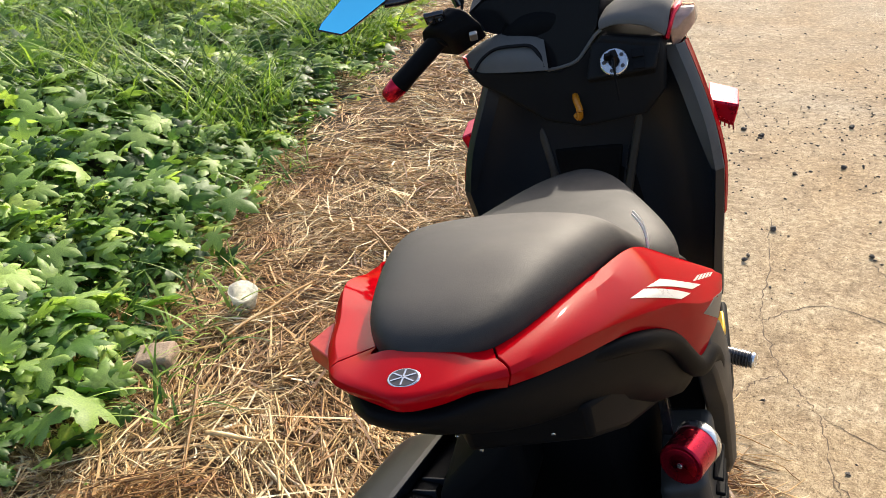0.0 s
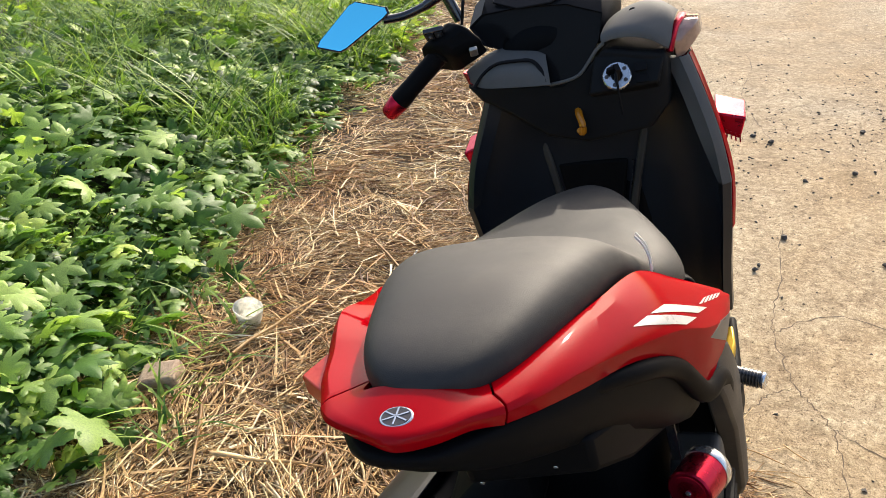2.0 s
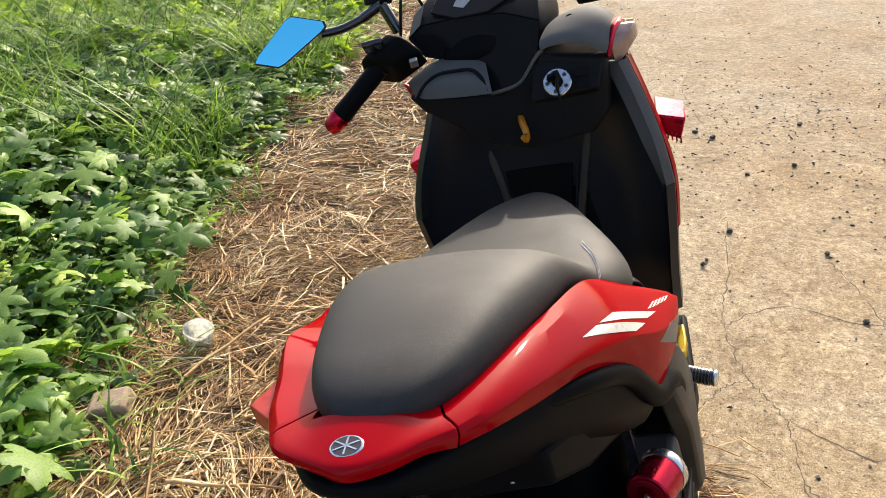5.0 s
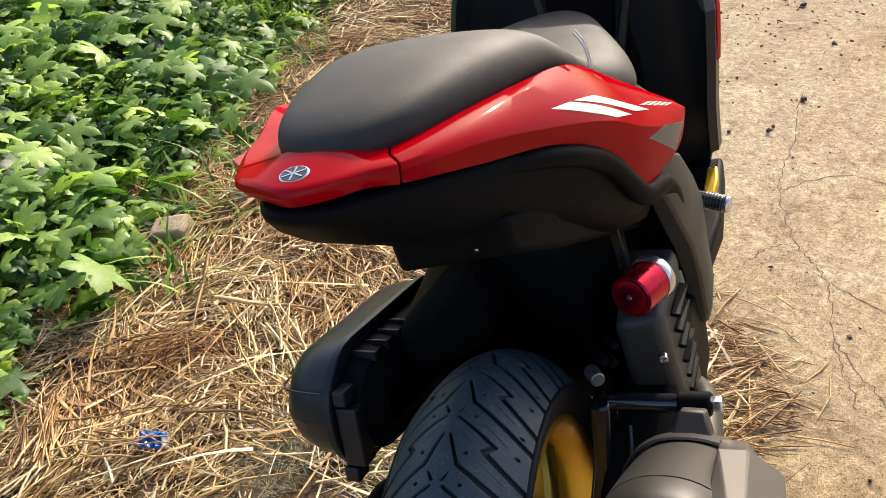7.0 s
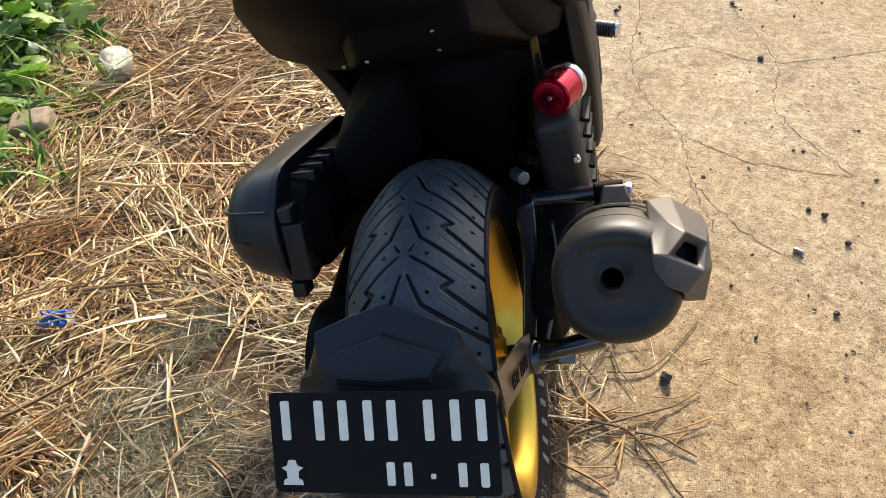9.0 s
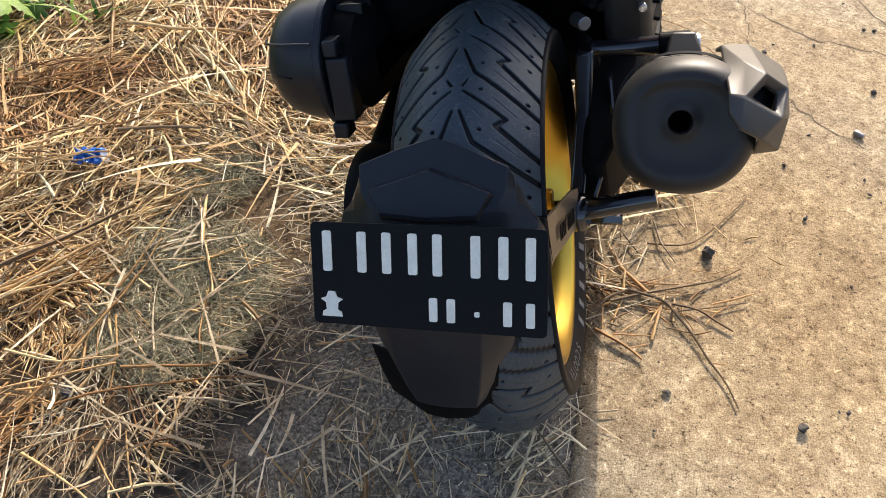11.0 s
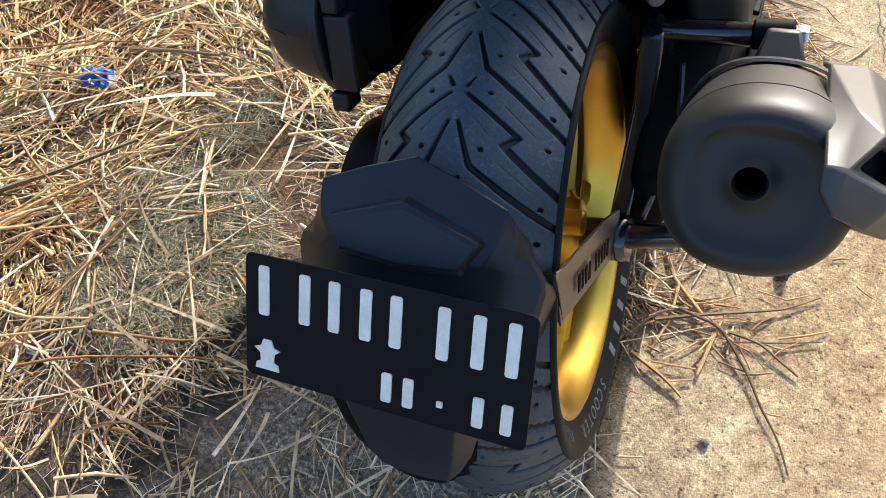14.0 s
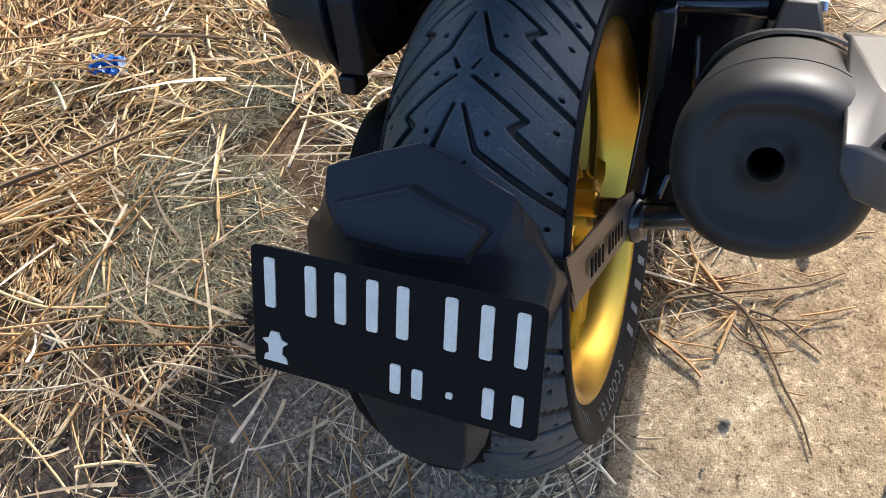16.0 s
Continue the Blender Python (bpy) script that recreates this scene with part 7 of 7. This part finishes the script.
# ---- loose things ----
def stone_mesh(seed, sx, sy, sz):
    bm = bmesh.new()
    bmesh.ops.create_icosphere(bm, subdivisions=2, radius=1)
    for v_ in bm.verts:
        k = 1 + 0.55 * noise.noise(v_.co * 1.7 + Vector((seed, seed * 2.3, 0)))
        v_.co = Vector((v_.co.x * sx * k, v_.co.y * sy * k, v_.co.z * sz * k + sz * 0.75))
    return bm


def stone(seed, x, y, sx, sy, sz, label="dark angular stone on the concrete", mat=PEBBLE):
    ob = part("stone", stone_mesh(seed, sx * 0.85, sy * 0.85, sz * 0.85), mat, smooth=12)
    ob.matrix_world = pose(x, y, 0, 0, 0, seed * 53 % 360)
    return tagged(ob, label, "stone", group="loose stones")


for k, (x, y, sx, sy, sz) in enumerate(((0.308, 0.25, 0.011, 0.013, 0.013), (0.325, 2.08, 0.017, 0.011, 0.009), (0.655, 1.56, 0.011, 0.009, 0.008), (0.452, -0.074, 0.010, 0.008, 0.007),
                                         (0.693, 0.799, 0.009, 0.008, 0.007), (0.661, 0.814, 0.008, 0.006, 0.006), (0.724, 0.702, 0.009, 0.007, 0.007), (0.654, 0.473, 0.008, 0.008, 0.007),
                                         (0.487, 0.383, 0.005, 0.005, 0.004), (0.456, 0.527, 0.004, 0.004, 0.004), (0.227, 1.837, 0.010, 0.010, 0.008), (0.24, 1.87, 0.009, 0.007, 0.006), (0.61, 2.682, 0.013, 0.010, 0.009),
                                         (0.615, 1.95, 0.010, 0.009, 0.008), (0.693, 3.157, 0.018, 0.013, 0.010), (0.24, 3.04, 0.016, 0.011, 0.009), (0.314, 2.974, 0.015, 0.011, 0.010), (0.422, 2.579, 0.011, 0.008, 0.007))):
    stone(k + 1, x, y, sx, sy, sz)
stone(40, -0.658, -0.268, 0.018, 0.012, 0.009, "dark stone half buried in straw")
pin = part("metal_pin", turned((-0.011, 0, 0.0055), (0.011, 0, 0.0055), [(0, 0.0048), (0.05, 0.0056), (0.55, 0.0056), (0.57, 0.0048), (0.95, 0.0048), (1, 0.004)], 14), ALLOY, smooth=40)
pin.matrix_world = pose(0.612, 0.657, 0, 0, 0, -35)
tagged(pin, "short dull metal pin lying on the concrete", "pin")


def make_gravel():
    r = np.random.default_rng(51)
    bm0 = bmesh.new()
    bmesh.ops.create_icosphere(bm0, subdivisions=1, radius=1)
    base = np.array([v_.co[:] for v_ in bm0.verts])
    tri = np.array([[v_.index for v_ in f_.verts] for f_ in bm0.faces])
    bm0.free()
    V, F, n = [], [], 0
    for k in range(6200):
        q = r.random()
        y = r.uniform(-0.7, 8) if q < 0.5 else r.normal(3.1, 0.5)
        x = straw_edge(y) + abs(r.normal(0.6, 0.8)) if q < 0.93 else r.normal(0.85, 0.12)
        s = 0.0007 + 0.0042 * r.random() ** 7 + (0.002 if r.random() < 0.02 else 0)
        s *= 1 + 0.05 * max(y - 1, 0)
        d = base * (1 + 0.42 * r.normal(size=(len(base), 1))) * np.array((s * r.uniform(0.8, 1.5), s, s * 0.7))
        V.append(d + np.array((x, y, s * 0.4)))
        F.append(tri + n)
        n += len(base)
    return np.concatenate(V), [tuple(int(a) for a in q) for q in np.concatenate(F)]


v, f = make_gravel()
tagged(link_mesh("gravel", v, f, PEBBLE, smooth=False), "small dark gravel scattered on the concrete", "gravel", kind="stuff")


def crack_line(seed, pts, w):
    r = np.random.default_rng(seed)
    path = smooth_path([Vector(p) for p in pts], 14)
    L, R = [], []
    for i, p in enumerate(path):
        d = path[min(i + 1, len(path) - 1)] - path[max(i - 1, 0)]
        s = Vector((-d.y, d.x, 0)).normalized()
        c = p + s * r.normal() * 0.004
        ww = w * (0.35 + r.random())
        for side, out in ((1, L), (-1, R)):
            q = c + s * ww * side
            q.z = 0.0014 * noise.noise(Vector((q.x * 9, q.y * 9, 1))) + 0.003 * noise.noise(Vector((q.x * 1.3, q.y * 1.3, 4))) - 0.0012
            out.append(q)
    n = len(path)
    return L + R, [(i, i + 1, n + i + 1, n + i) for i in range(n - 1)]


CRACKS = [[(0.62, 1.9, 0), (0.70, 1.55, 0), (0.66, 1.25, 0), (0.8, 0.97, 0)], [(0.27, 1.5, 0), (0.45, 1.62, 0), (0.70, 1.55, 0), (1.1, 1.7, 0)], [(0.3, 3.3, 0), (0.6, 3.6, 0), (0.9, 3.55, 0), (1.3, 3.9, 0)], [(0.32, 2.2, 0), (0.30, 1.8, 0), (0.27, 1.5, 0), (0.32, 1.25, 0), (0.39, 1.11, 0), (0.40, 0.9, 0), (0.44, 0.7, 0)], [(0.32, 1.25, 0), (0.24, 1.2, 0), (0.18, 1.1, 0)],
          [(0.39, 1.11, 0), (0.55, 1.0, 0), (0.8, 0.97, 0)], [(0.40, 0.9, 0), (0.50, 0.72, 0), (0.62, 0.62, 0)], [(0.1, 4.9, 0), (0.25, 4.2, 0), (0.2, 3.6, 0), (0.32, 3.0, 0)]]
for i, c in enumerate(CRACKS):
    v, f = crack_line(60 + i, c, 0.0017)
    tagged(link_mesh("crack", v, f, CRACK), "fine dirt-filled crack in the concrete", "crack", kind="structure")

# weathered brick, clear cup, blue wrapper
b_ = part("brick", box((0, 0, 0.028), (0.110, 0.088, 0.052)), BRICK, bevel=0.014, segs=3)
b_.matrix_world = pose(-1.305, 0.875, -0.004, 6, -8, 16)
tagged(b_, "weathered clay brick half under the leaves", "brick")


def make_cup():
    rings = []
    for z, r in ((0.0, 0.026), (0.003, 0.032), (0.03, 0.036), (0.07, 0.041), (0.082, 0.043), (0.085, 0.0445), (0.084, 0.042), (0.06, 0.038), (0.008, 0.029)):
        rings.append([(r * math.cos(a) * (1 + 0.05 * math.sin(3 * a + z * 30)), r * math.sin(a) * 0.8, z + 0.002 * math.sin(5 * a)) for a in np.linspace(0, 6.283, 24, endpoint=False)])
    ob = part("plastic_cup", loft(rings), PLASTIC_CUP, smooth=40)
    ob.matrix_world = pose(-1.215, 1.185, 0.008, 22, 8, 20)
    return tagged(ob, "crushed milky plastic cup lying on straw", "cup")


make_cup()


def make_wrapper():
    bm = bmesh.new()
    bmesh.ops.create_grid(bm, x_segments=10, y_segments=7, size=0.5)
    for v_ in bm.verts:
        q = v_.co.copy()
        v_.co = Vector((q.x * 0.058 * (1 + 0.2 * noise.noise(q * 4)), q.y * 0.038 * (1 + 0.3 * noise.noise(q * 5 + Vector((3, 0, 0)))), 0.012 + 0.012 * noise.noise(q * 6) + 0.006 * noise.noise(q * 15)))
    ob = part("candy_wrapper", bm, BLUE_FOIL, smooth=25)
    so = ob.modifiers.new("solidify", "SOLIDIFY")
    so.thickness = 0.0006
    ob.matrix_world = pose(-0.874, 0.208, 0.018, 8, 6, 15)
    part("foil_lining", box((0.029, -0.002, 0.013), (0.014, 0.022, 0.004), (18, 14, 25)), FOIL_WHITE, ob, "pale foil lining", bevel=0.002)
    return tagged(ob, "crumpled blue foil wrapper lying on straw", "wrapper")


make_wrapper()
